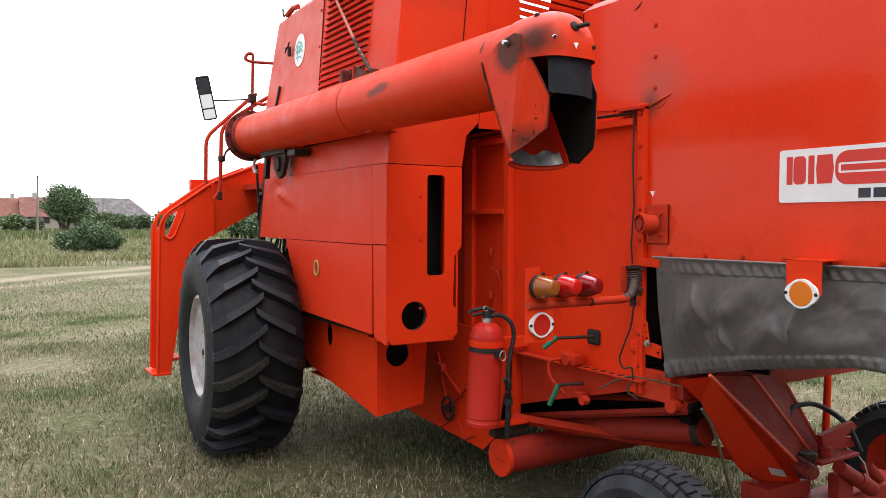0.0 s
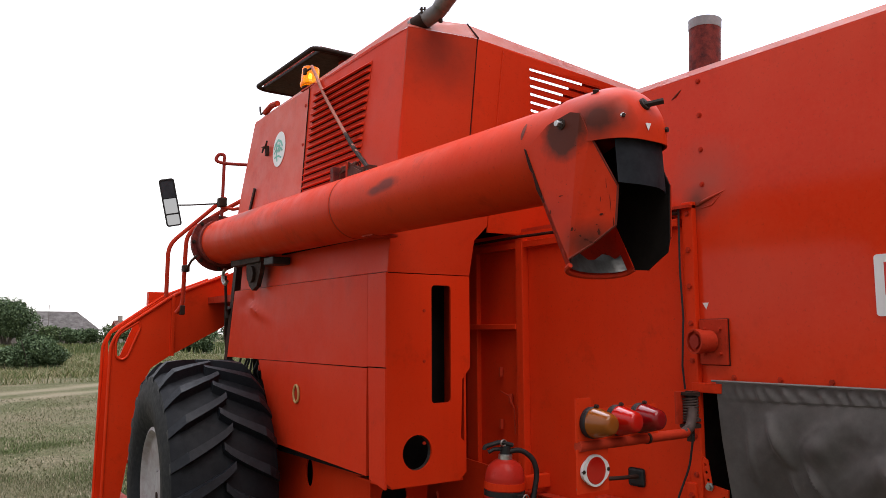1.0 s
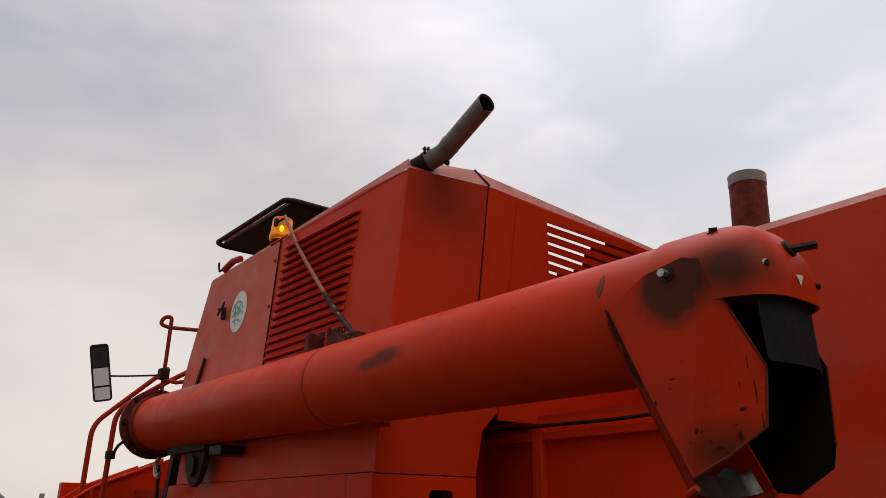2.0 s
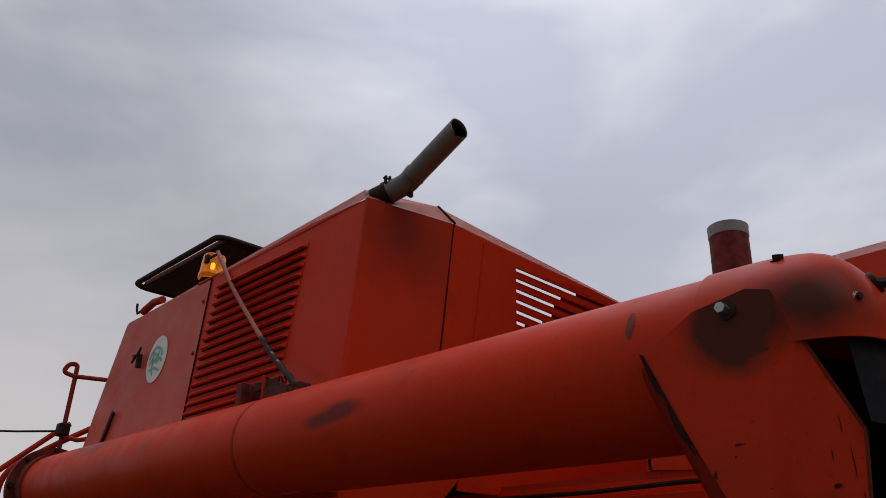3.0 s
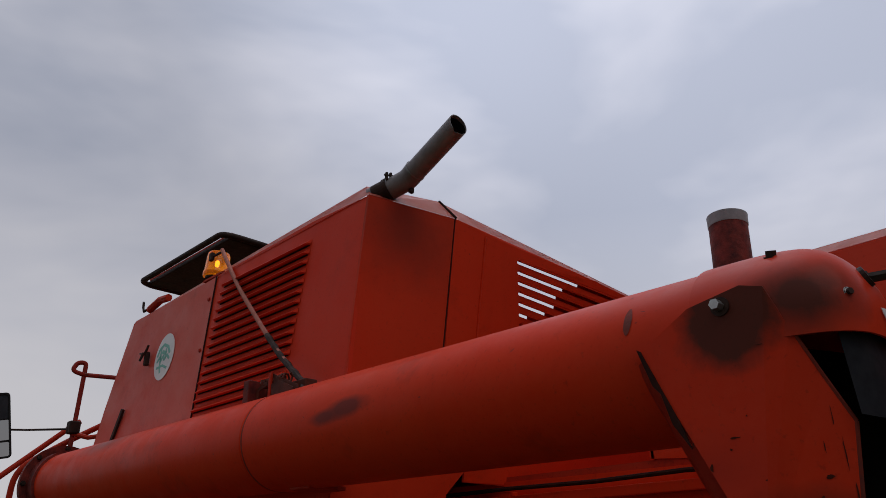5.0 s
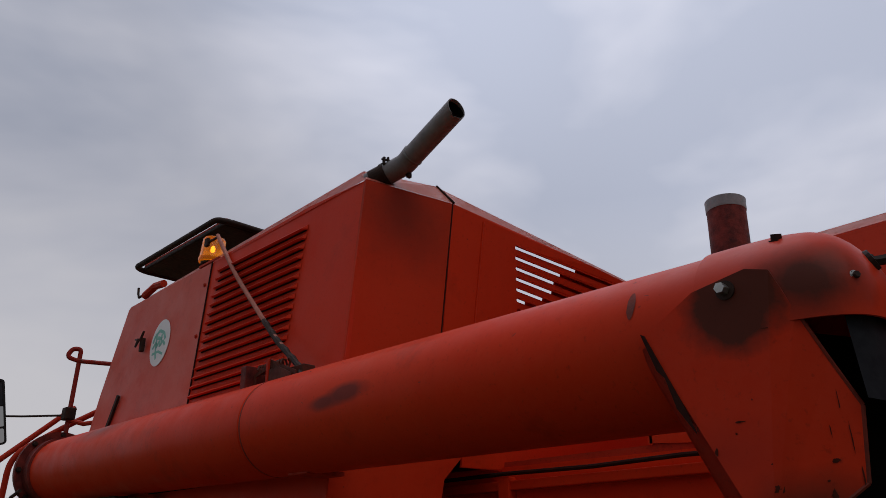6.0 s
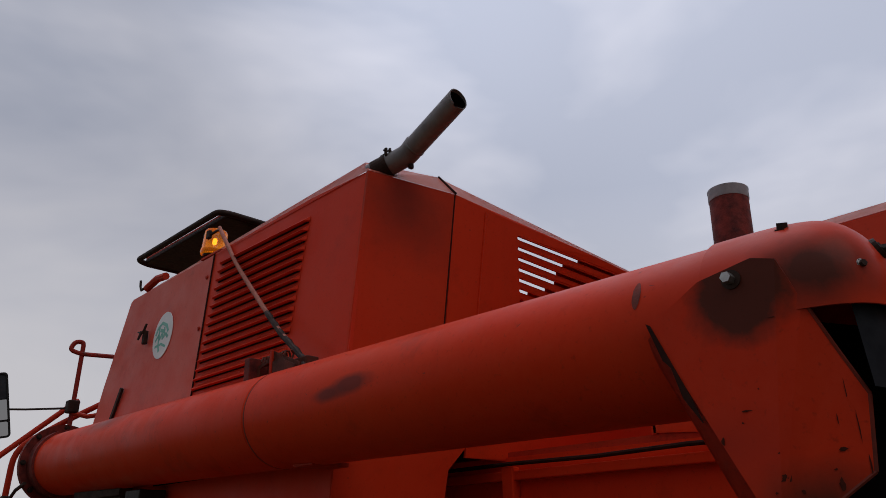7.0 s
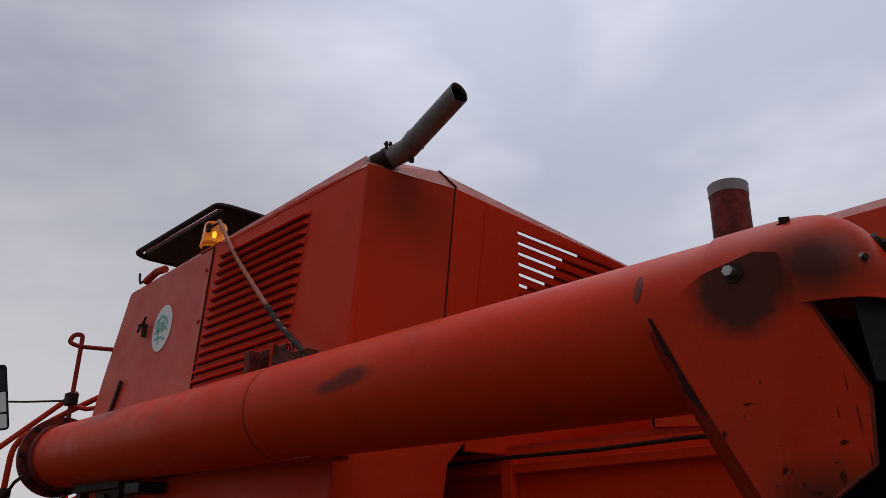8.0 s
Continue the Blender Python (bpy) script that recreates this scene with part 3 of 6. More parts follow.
red_part("louvre_panel", sheet([(0.29, 2.36), (1.07, 2.36), (1.06, 3.262), (0.29, 3.285)], [], on_side(), 0.015), mat=RED_SIDE, parent=housing)
cowl = red_part("front_cowl", sheet([(1.075, 2.3), (2.22, 2.3), (2.10, 2.78), (1.955, 3.225), (1.93, 3.238), (1.068, 3.255)], [], on_side(0.004), 0.015), "pinkish faded front cowl with a round sticker", mat=RED_FADED, parent=housing)


def louvre(y0, y1, z, lift=0.020, h=0.020):
    b = bmesh.new()
    pts = []
    for yy, k in ((y0, 0.0), (y0 + 0.02, 1.0), (y1 - 0.02, 1.0), (y1, 0.0)):
        pts.append([b.verts.new((side_x(z + h) - 0.001, yy, z + h)), b.verts.new((side_x(z) - 0.003 - lift * k, yy, z)), b.verts.new((side_x(z) - 0.001 - lift * 0.55 * k, yy, z - 0.004))])
    for p, q in zip(pts, pts[1:]):
        b.faces.new((p[0], p[1], q[1], q[0]))
        b.faces.new((p[1], p[2], q[2], q[1]))
    return b


for k in range(17):
    zz = 2.53 + 0.0408 * k
    y0, y1 = 0.285 + 0.005 * (16 - k), 0.985 + 0.006 * (16 - k)
    red_part("louvre", louvre(y0, y1, zz), mat=RED_SIDE, parent=housing)
    # dark bar painted in for the shaded gap below the blade
    red_part("louvre_slit", box(side_x(zz) - 0.0035, side_x(zz) + 0.002, y0 + 0.012, y1 - 0.012, zz - 0.007, zz - 0.001), mat=SEAM, parent=housing)
red_part("cowl_seam", sweep([(side_x(3.26) - 0.004, 1.064, 3.26), (side_x(2.36) - 0.004, 1.072, 2.36)], 0.0035, 6), mat=SEAM, parent=housing)
for zz in (2.56, 2.9, 3.15):
    red_part("rivet", bolt((side_x(zz) - 0.003, 1.1, zz), (-1, 0, 0), 0.008, 0.008), parent=housing, mat=RED_DIRTY)


def up_z(x):
    """Height of the rear wall's upper edge: level over the corner sheet, falling to the other side."""
    return UP - 0.03 * (x + 1.42) if x < -1.05 else UP - 0.011 - 0.16 * (x + 1.05)


def on_rear(lift=0.0):
    return lambda a, b, d: Vector((a, -(b - 2.04) / 1.25 * (0.075 + 0.235 * (a + 1.42)) - lift + d, b))


red_part("housing_rear_left", sheet([(-1.498, 2.037), (-1.0, 2.037), (-0.985, 2.22), (-0.91, 2.30), (-0.91, 2.36), (-1.055, 2.37), (-1.05, up_z(-1.05)), (-1.424, UP), (-1.478, 2.38)], [], on_rear(), 0.012, fine=0.05), "red rear wall darkened by soot at the top", RED_SOOT, housing)
slots = []
for k in range(7):
    z = 3.146 - 0.0424 * k
    x = -0.737 + 0.007 * k
    slots.append([(x - 0.004, z - 0.001), (x, z - 0.008), (0.20, z - 0.008 - 0.105), (0.204, z - 0.001 - 0.105), (0.20, z + 0.008 - 0.105), (x, z + 0.008)])
red_part("housing_rear_right", sheet([(-1.0495, 2.36), (-0.905, 2.36), (-0.905, 2.268), (1.35, 2.268), (1.35, up_z(1.35)), (-1.0495, up_z(-1.05))], slots, on_rear(), 0.010, fine=0.07), "red rear wall with open horizontal slots", parent=housing)
for k in range(7):
    b = bmesh.new()
    f3 = on_rear(0.0)
    zz = 3.146 - 0.0424 * k
    x = -0.732 + 0.007 * k
    v = [b.verts.new(f3(x, zz + 0.011, 0.0)), b.verts.new(f3(0.195, zz + 0.011 - 0.105, 0.0)), b.verts.new(f3(0.195, zz - 0.001 - 0.105, -0.012)), b.verts.new(f3(x, zz - 0.001, -0.012))]
    b.faces.new(v)
    bmesh.ops.solidify(b, geom=b.faces[:], thickness=0.002)
    red_part("slot_hood", b, parent=housing)
# stepped plate added close behind the slots to darken their right ends
steps = (-0.39, -0.47, -0.50, -0.505, -0.55, -0.64, -0.72)
shield = [(0.3, 2.80), (0.3, 3.10)]
for k, x in enumerate(steps):
    top = 3.167 - 0.0424 * k - 0.113 * (x + 0.737)
    shield += [(x, top), (x, top - 0.0424)]
shield += [(-0.72, 2.80)]
red_part("slot_shield", sheet(shield, [], on_rear(-0.02), 0.004), "dark red plate added to darken the slots' right ends", RED_OLD, housing)
red_part("rear_seam", sweep([tuple(on_rear(0.0)(-1.052 - 0.01 * (UP - z), z, 0)) for z in (up_z(-1.05), 2.8, 2.38)], 0.0032, 6), mat=SEAM, parent=housing)
red_part("fold", sweep([tuple(on_rear(0.001)(-0.905, z, 0)) for z in (2.4, up_z(-0.905) - 0.02)], 0.004, 6), parent=housing)
# sloping top edge
bm = bmesh.new()
rear = on_rear(0.001)
corner, seam_p, far_p = rear(-1.424, UP, 0), rear(-1.05, up_z(-1.05), 0), rear(1.35, up_z(1.35), 0)
rise = Vector((0.0, 0.105, 0.115))
inner = Vector((-1.325, 0.07, 3.395))
for quad in ((corner, seam_p, seam_p + rise, inner), (seam_p, far_p, far_p + rise, seam_p + rise), (corner, inner, Vector((-1.35, 1.93, 3.305)), Vector((-1.423, 1.93, 3.236)))):
    bm.faces.new([bm.verts.new(p) for p in quad])
bmesh.ops.solidify(bm, geom=bm.faces[:], thickness=0.008)
red_part("top_edge", bm, "faded sloping top edge with sky light in its tone", RED_BLEACHED_LIT, housing)
red_part("top_seam", sweep([tuple(seam_p + Vector((0.0, -0.002, 0.003))), tuple(seam_p + rise + Vector((0.01, 0.0, 0.003)))], 0.005, 6), mat=SEAM, parent=housing)
red_part("housing_right", box(1.33, 1.36, -0.3, 2.0, 2.1, 2.70), parent=housing)
red_part("housing_front", box(-1.38, 1.36, 1.96, 2.0, 2.1, UP - 0.08), parent=housing)
red_part("engine_block", box(-0.32, 1.25, 0.12, 1.4, 2.5, 2.9, 0.02), "dark engine seen through the slots", VOID, housing)
red_part("tank_floor_plate", box(-1.4, 1.33, 0.02, 1.95, 2.5, 2.53), mat=VOID, parent=housing)
red_part("tank_right", box(0.7, 1.45, 0.05, 2.0, 1.0, 2.5), mat=RED_DIRTY, parent=housing)

# round sticker and the bracket beside it
disc = sheet(circle2(1.47, 2.945, 0.098, 32, 0.118), [], on_side(0.0075), 0.002)
stick = red_part("sticker", disc, "round white sticker with a worn green emblem", WHITE, cowl)
bm = bmesh.new()
for line, thick in (([(1.545, 2.955), (1.53, 2.99), (1.49, 3.01), (1.44, 2.99), (1.415, 2.955)], 0.008), ([(1.54, 2.925), (1.51, 2.955), (1.50, 2.925), (1.475, 2.955), (1.465, 2.925), (1.44, 2.95), (1.41, 2.925)], 0.007), ([(1.535, 2.895), (1.47, 2.90), (1.42, 2.88)], 0.006), ([(1.515, 2.995), (1.50, 2.90), (1.485, 2.865)], 0.007), ([(1.46, 2.985), (1.45, 2.93)], 0.006), ([(1.50, 2.975), (1.45, 2.96)], 0.009)):
    for a, b in zip(line, line[1:]):
        across = Vector((-(b[1] - a[1]), b[0] - a[0])).normalized() * thick
        sheet([(a[0] - across.x, a[1] - across.y), (b[0] - across.x, b[1] - across.y), (b[0] + across.x, b[1] + across.y), (a[0] + across.x, a[1] + across.y)], [], on_side(0.0085), 0.001, bm)
red_part("emblem", bm, "worn green shapes", TEAL, stick)
bm = sweep([(-1.46, 1.645, 2.985), (-1.48, 1.65, 2.99), (-1.49, 1.655, 2.95)], [0.012, 0.009, 0.005], 8)
sweep([(-1.475, 1.70, 3.0), (-1.475, 1.64, 2.985), (-1.47, 1.62, 3.03)], [0.004, 0.008, 0.006], 6, bm)
box(-1.472, -1.45, 1.63, 1.655, 2.93, 3.0, 0.004, bm)
red_part("side_bracket", bm, "dark rusty bracket", GREASE, cowl)
red_part("cowl_lever", slanted_bar((-1.478, 1.93, 2.52), (-1.47, 1.822, 2.735), 0.022, 0.012), "dark flat lever", GREASE, cowl)

# ---- unloading auger ----
AX0, AX1 = Vector((-1.5623, 2.249, 2.3901)), Vector((-1.6634, -1.5054, 2.329))
AD = (AX1 - AX0).normalized()
R = 0.1569


def along(y):
    return AX0 + (AX1 - AX0) * ((y - AX0.y) / (AX1.y - AX0.y))


auger = red_part("unloading_auger", lathe(AX0, AD, [(0.05, R - 0.006), (0.05, R), (0.10, R), (1.0, R), (2.10, R), (2.15, R), (2.157, R), (2.160, R - 0.003), (2.165, R - 0.003), (2.168, R + 0.0005), (2.175, R + 0.0005), (2.20, R + 0.0005), (3.0, R + 0.0005), (3.70, R + 0.0005), ((AX1 - AX0).length, R + 0.0005), ((AX1 - AX0).length, R - 0.006)], 56, cap=False), "long red unloading auger tube folded along the machine", RED_TUBE, smooth=True)
red_part("auger_flange", lathe(AX0, AD, [(-0.02, R - 0.01), (-0.02, R + 0.045), (0.012, R + 0.045), (0.012, R + 0.012), (0.10, R + 0.012), (0.10, R + 0.001), (0.105, R - 0.01)], 48), "dirty dark red end flange", RUSTRED, auger, True)
red_part("end_plate", lathe(AX0, AD, [(-0.024, R + 0.02), (-0.019, R + 0.02)], 40), "dark end plate", GREASE, auger)
for k in range(8):
    a = 2 * math.pi * k / 8
    d, s, u = frame_of(AD)
    red_part("flange_bolt", bolt(AX0 + d * 0.012 + (s * math.cos(a) + u * math.sin(a)) * (R + 0.028), d, 0.01, 0.014), mat=GREASE, parent=auger)
# bracket with chain link and strap on top of the tube
o = along(0.25) + Vector((-0.035, 0, -0.004))
bm = box(o.x - 0.015, o.x + 0.10, o.y + 0.01, o.y + 0.045, o.z + R - 0.02, o.z + R + 0.075, 0.003)
red_part("top_bracket", bm, mat=RUSTRED, parent=auger)
bm = sheet([(o.y + 0.005, o.z + R - 0.03), (o.y + 0.005, o.z + R + 0.045), (o.y - 0.05, o.z + R + 0.06), (o.y - 0.09, o.z + R + 0.085), (o.y - 0.15, o.z + R + 0.06), (o.y - 0.25, o.z + R + 0.02), (o.y - 0.25, o.z + R - 0.04)], [[(o.y - 0.01, o.z + R - 0.01), (o.y - 0.01, o.z + R + 0.035), (o.y - 0.075, o.z + R + 0.05), (o.y - 0.075, o.z + R - 0.01)]], on_x(o.x + 0.015), 0.004)
box(o.x + 0.05, o.x + 0.10, o.y - 0.24, o.y, o.z + R - 0.05, o.z + R + 0.05, 0.004, bm)
red_part("latch", bm, "oily brown latch box", OILY, auger)
red_part("latch_strip", box(o.x + 0.005, o.x + 0.014, o.y - 0.098, o.y - 0.084, o.z + R - 0.03, o.z + R + 0.085, 0.002), mat=RED_DIRTY, parent=auger)
red_part("latch_cover", sheet([(o.y - 0.10, o.z + R + 0.045), (o.y - 0.16, o.z + R + 0.045), (o.y - 0.235, o.z + R + 0.012), (o.y - 0.235, o.z + R - 0.02), (o.y - 0.10, o.z + R - 0.01)], [], on_x(o.x + 0.008), 0.005), "oily brown latch cover", OILY, auger)
bm = bmesh.new()
sweep([(o.x + 0.03 + 0.016 * math.cos(k * 1.1), o.y - 0.01 - 0.0035 * k, o.z + R + 0.06 + 0.016 * math.sin(k * 1.1)) for k in range(48)], 0.004, 6, bm)
red_part("latch_spring", bm, "rusty coil spring", OILY, auger, True)
# rest under the tube
red_part("rest_lip", box(-1.66, -1.52, -0.13, -0.03, 2.192, 2.205, 0.002), mat=RED_DIRTY, parent=auger)
bm = box(-1.62, -1.505, 1.13, 1.27, 2.155, 2.20, 0.005)
red_part("rest_block", bm, "black rest block", BLACK, auger)
bm = sheet([(1.40, 2.22), (1.66, 2.22), (1.66, 2.14), (1.61, 2.05), (1.55, 2.015), (1.48, 2.04), (1.43, 2.12)], [], on_x(-1.58), 0.03)
box(-1.60, -1.54, 1.38, 1.9, 2.19, 2.235, 0.004, bm)
lathe((-1.60, 1.55, 2.12), (1, 0, 0), [(0, 0.055), (0.035, 0.055), (0.035, 0.03)], 10, bm)
red_part("swivel_bracket", bm, "dark greasy swivel bracket", GREASE, auger)
bm = bmesh.new()
sweep([(-1.6, 2.0 + 0.05 * math.sin(a), 2.13 + 0.05 * math.cos(a)) for a in [math.pi * 2 * k / 14 for k in range(10)]], 0.012, 8, bm)
red_part("hook_bolt", bm, "bare steel hook", GALV, auger)

# rounded outlet cap: the tube's roof runs on, bends down at the end and has a straight rim
def cap_plan(a):
    c = math.cos(a)
    return math.copysign(abs(c) ** 0.6, c), max(math.sin(a), 0.0) ** 0.6


bm = bmesh.new()
N, M = 40, 14
tip = along(-1.498)
rows = []
for i in range(-2, M + 1):
    v = max(i, 0) / M * math.pi / 2
    row = []
    for k in range(N + 1):
        px_, py_ = cap_plan(math.pi * k / N)
        x = (R - 0.0045) * math.cos(v) * px_
        y = 0.266 * max(math.cos(v), 0.0) ** 0.42 * py_
        z = (R + 0.0025) * math.sin(v) + min(i, 0) * 0.015
        row.append(bm.verts.new(tip + Vector((-x, -y, z))))
    rows.append(row)
for p, q in zip(rows, rows[1:]):
    for k in range(N):
        bm.faces.new((p[k], p[k + 1], q[k + 1], q[k]))
bmesh.ops.remove_doubles(bm, verts=bm.verts[:], dist=0.0008)
bmesh.ops.solidify(bm, geom=bm.faces[:], thickness=-0.005)
cap = red_part("outlet_cap", bm, "scuffed rounded red outlet cap", RED_CAP, auger, smooth=True)
for p, ax, r, h, mt in (((-1.825, -1.563, 2.370), (-1, 0, 0), 0.0095, 0.022, GALV), ((-1.755, -1.747, 2.365), (-0.5, -0.85, 0.1), 0.0058, 0.008, GREASE), ((-1.666, -1.753, 2.410), (0.62, -0.75, 0.15), 0.009, 0.055, GREASE), ((-1.583, -1.753, 2.346), (0.3, -0.95, 0.0), 0.008, 0.014, GREASE), ((-1.741, -1.631, 2.463), (-0.3, -0.2, 1), 0.010, 0.013, GREASE)):
    red_part("cap_bolt", bolt(p, ax, r, h), mat=mt, parent=auger)
red_part("bolt_seat", lathe((-1.666, -1.746, 2.410), (0.1, -0.9, 0.4), [(0, 0.021), (0.012, 0.019), (0.013, 0.0)], 16), mat=GREASE, parent=auger)
red_part("bolt_seat", lathe((-1.754, -1.745, 2.365), (-0.5, -0.85, 0.1), [(0, 0.0098), (0.004, 0.009), (0.005, 0.0)], 16), "pale worn washer", GALV, auger)
# dark sheet laid over the cheek's edge in place of a gap
red_part("edge_gap", sheet([(-1.393, 2.327), (-1.400, 2.323), (-1.463, 2.185), (-1.479, 2.140), (-1.449, 2.185), (-1.433, 2.240), (-1.419, 2.255)], [], on_x(-1.828), 0.004), "dark sheet for the gap at the chute's edge", SEAM, auger)
red_part("pivot_washer", lathe((-1.823, -1.563, 2.370), (-1, 0, 0), [(0, 0.017), (0.004, 0.017), (0.005, 0.0)], 20), mat=GREASE, parent=auger)
# small worn patches on the tube's flank
def tube_patch(y0, y1, a0, a1, mat, name="worn_patch", skew=0.0):
    b = bmesh.new()
    d, s, u = frame_of(AD)
    g = []
    nn = 7
    for i in range(nn + 1):
        f = i / nn
        c = along(y0 + (y1 - y0) * f)
        taper = math.sin(math.pi * min(max(f * 0.9 + 0.08, 0), 1)) ** 0.6
        mida = (a0 + a1) / 2 + skew * (f - 0.5)
        half = (a1 - a0) / 2 * taper
        g.append([b.verts.new(c + (-s * math.cos(mida + half * e) * (1 if s.x > 0 else -1) + u * math.sin(mida + half * e)) * (R + 0.0018)) for e in (-1, -0.5, 0, 0.5, 1)])
    for p, q in zip(g, g[1:]):
        for i in range(4):
            b.faces.new((p[i], p[i + 1], q[i + 1], q[i]))
    red_part(name, b, mat=mat, parent=auger)


tube_patch(-1.362, -1.380, 0.20, 0.60, SMUDGE)
for k in range(40):
    yy, aa = random.uniform(-1.4, 1.9), random.uniform(-0.3, 1.3)
    tube_patch(yy, yy - random.uniform(0.004, 0.013), aa, aa + random.uniform(0.006, 0.022), SMUDGE, "paint_chip", random.uniform(-0.05, 0.05))
red_part("tube_joint", lathe(along(0.08), AD, [(0, R - 0.004), (0.0, R + 0.0012), (0.006, R + 0.0012), (0.006, R - 0.004)], 56, cap=False), "dark joint ring", SMUDGE, auger, True)

# rubber skirt under the cap
bm = bmesh.new()
g = []
for k in range(25):
    a = math.pi * (0.31 + 0.55 * k / 24)
    px_, py_ = cap_plan(a)
    w = 0.004 * math.sin(9 * a)
    g.append([bm.verts.new((tip.x - 0.148 * px_, tip.y - 0.252 * py_ - w * f - 0.008 * f, 2.320 - 0.155 * f + 0.010 * f * math.cos(a))) for f in (0, 0.33, 0.66, 1)])
for p, q in zip(g, g[1:]):
    for i in range(3):
        bm.faces.new((p[i], p[i + 1], q[i + 1], q[i]))
bmesh.ops.solidify(bm, geom=bm.faces[:], thickness=0.008)
red_part("rubber_skirt", bm, "worn black rubber skirt", RUBBER, auger, True)

# swinging outlet chute: two cheeks, the near one bent inward along a crease, and a curved back
def bent(a, b, d):
    crease = crease_at(b)
    return Vector((-1.824 + 0.62 * max(0.0, crease - a) * min(1.0, max(0.0, (2.385 - b) / 0.10)) + d, a, b))


def crease_at(z):
    return -1.581 - 0.14 * (z - 1.965)


bm = sheet([(-1.395, 2.320), (-1.501, 2.381), (-1.601, 2.399), (crease_at(2.387), 2.387), (crease_at(1.957), 1.957)], [], bent, 0.006)
sheet([(crease_at(2.387), 2.387), (-1.665, 2.315), (-1.692, 2.235), (-1.719, 2.163), (-1.705, 2.049), (-1.641, 1.997), (crease_at(1.957), 1.957)], [], bent, 0.006, bm)
bmesh.ops.remove_doubles(bm, verts=bm.verts[:], dist=0.0008)
chute = red_part("outlet_chute", bm, "chipped red outlet chute with burnt paint round its pivot bolt", RED_SCUFF, auger)
red_part("right_cheek", sheet([(-1.401, 2.310), (-1.551, 2.355), (-1.676, 2.315), (-1.736, 2.185), (-1.729, 2.015), (-1.721, 1.980), (-1.641, 1.930), (-1.593, 1.935)], [], on_x(-1.545), 0.004), "black inner cheek", VOID, chute)
red_part("cheek_outside", sheet([(-1.401, 2.310), (-1.551, 2.355), (-1.676, 2.315), (-1.736, 2.185), (-1.731, 2.025), (-1.641, 1.930), (-1.593, 1.935)], [], on_x(-1.539), 0.004), mat=RED_DIRTY, parent=chute)
bm = bmesh.new()
g = []
e0, e1 = Vector((0, -1.406, 2.31)), Vector((0, -1.586, 1.94))
nrm = Vector((0, 0.892, -0.452))
for i in range(9):
    f = i / 8
    base = e0.lerp(e1, f)
    row = []
    for k in range(17):
        a = math.pi * k / 16
        row.append(bm.verts.new(base + nrm * (0.055 * math.sin(a) ** 0.7) + Vector((-1.682 - 0.138 * math.cos(a), 0, 0))))
    g.append(row)
for p, q in zip(g, g[1:]):
    for k in range(16):
        bm.faces.new((p[k], p[k + 1], q[k + 1], q[k]))
bmesh.ops.solidify(bm, geom=bm.faces[:], thickness=0.005)
red_part("curved_back", bm, "red back with bare metal inside", RED_DIRTY, chute, True)
bm = bmesh.new()
sweep([tuple(e1 + nrm * (0.058 * math.sin(math.pi * k / 16) ** 0.7) + Vector((-1.682 - 0.140 * math.cos(math.pi * k / 16), 0, -0.002))) for k in range(17)], 0.008, 8, bm)
red_part("lip", bm, "worn steel lip", RED_DIRTY, chute, True)
bm = bmesh.new()
g = []
for i in range(7):
    f = 0.85 + 0.14 * i / 6
    base = e0.lerp(e1, f)
    g.append([bm.verts.new(base + nrm * (0.0475 * math.sin(math.pi * k / 12) ** 0.7 - 0.002) + Vector((-1.682 - 0.129 * math.cos(math.pi * k / 12), 0, 0.012 * math.sin(k * 1.7) * (i == 0)))) for k in range(2, 12)])
for p, q in zip(g, g[1:]):
    for k in range(9):
        bm.faces.new((p[k], p[k + 1], q[k + 1], q[k]))
red_part("bare_patch", bm, "polished bare steel", STEEL, chute, True)
# black plate added to stand for the shadow inside the chute
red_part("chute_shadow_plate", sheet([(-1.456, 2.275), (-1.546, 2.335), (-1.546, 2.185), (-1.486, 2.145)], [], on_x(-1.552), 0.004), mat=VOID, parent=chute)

for a, b in (((-1.665, 2.315), (-1.692, 2.235)), ((-1.692, 2.235), (-1.719, 2.163)), ((-1.719, 2.163), (-1.705, 2.049)), ((-1.705, 2.049), (-1.641, 1.997)), ((-1.641, 1.997), (crease_at(1.957), 1.957))):
    red_part("worn_edge", sweep([tuple(bent(a[0], a[1], 0.002)), tuple(bent(b[0], b[1], 0.002))], 0.0036, 6), "edge with worn paint", SMUDGE, chute)

# knocks and scrapes through the paint of the near cheek
for y, z, w, h in [(-1.526, 2.168, 0.0103, 0.0021), (-1.516, 2.15, 0.0039, 0.0025), (-1.479, 2.126, 0.004, 0.0075), (-1.644, 2.1, 0.0073, 0.0045), (-1.569, 2.062, 0.0087, 0.0099), (-1.586, 2.042, 0.0038, 0.0049), (-1.552, 2.041, 0.0032, 0.0038), (-1.566, 2.099, 0.0028, 0.0016), (-1.635, 2.049, 0.0065, 0.0183), (-1.63, 2.072, 0.003, 0.0034), (-1.635, 2.281, 0.0102, 0.0017), (-1.645, 2.144, 0.0011, 0.0154), (-1.427, 2.201, 0.0024, 0.0089), (-1.668, 2.135, 0.0012, 0.030), (-1.672, 2.075, 0.0020, 0.024), (-1.662, 2.19, 0.0009, 0.022), (-1.60, 2.03, 0.009, 0.004), (-1.615, 2.02, 0.012, 0.006), (-1.59, 2.31, 0.012, 0.0012), (-1.60, 2.15, 0.003, 0.003), (-1.55, 2.20, 0.002, 0.002), (-1.451, 2.164, 0.0028, 0.0052), (-1.634, 2.261, 0.007, 0.0012)]:
    b = bmesh.new()
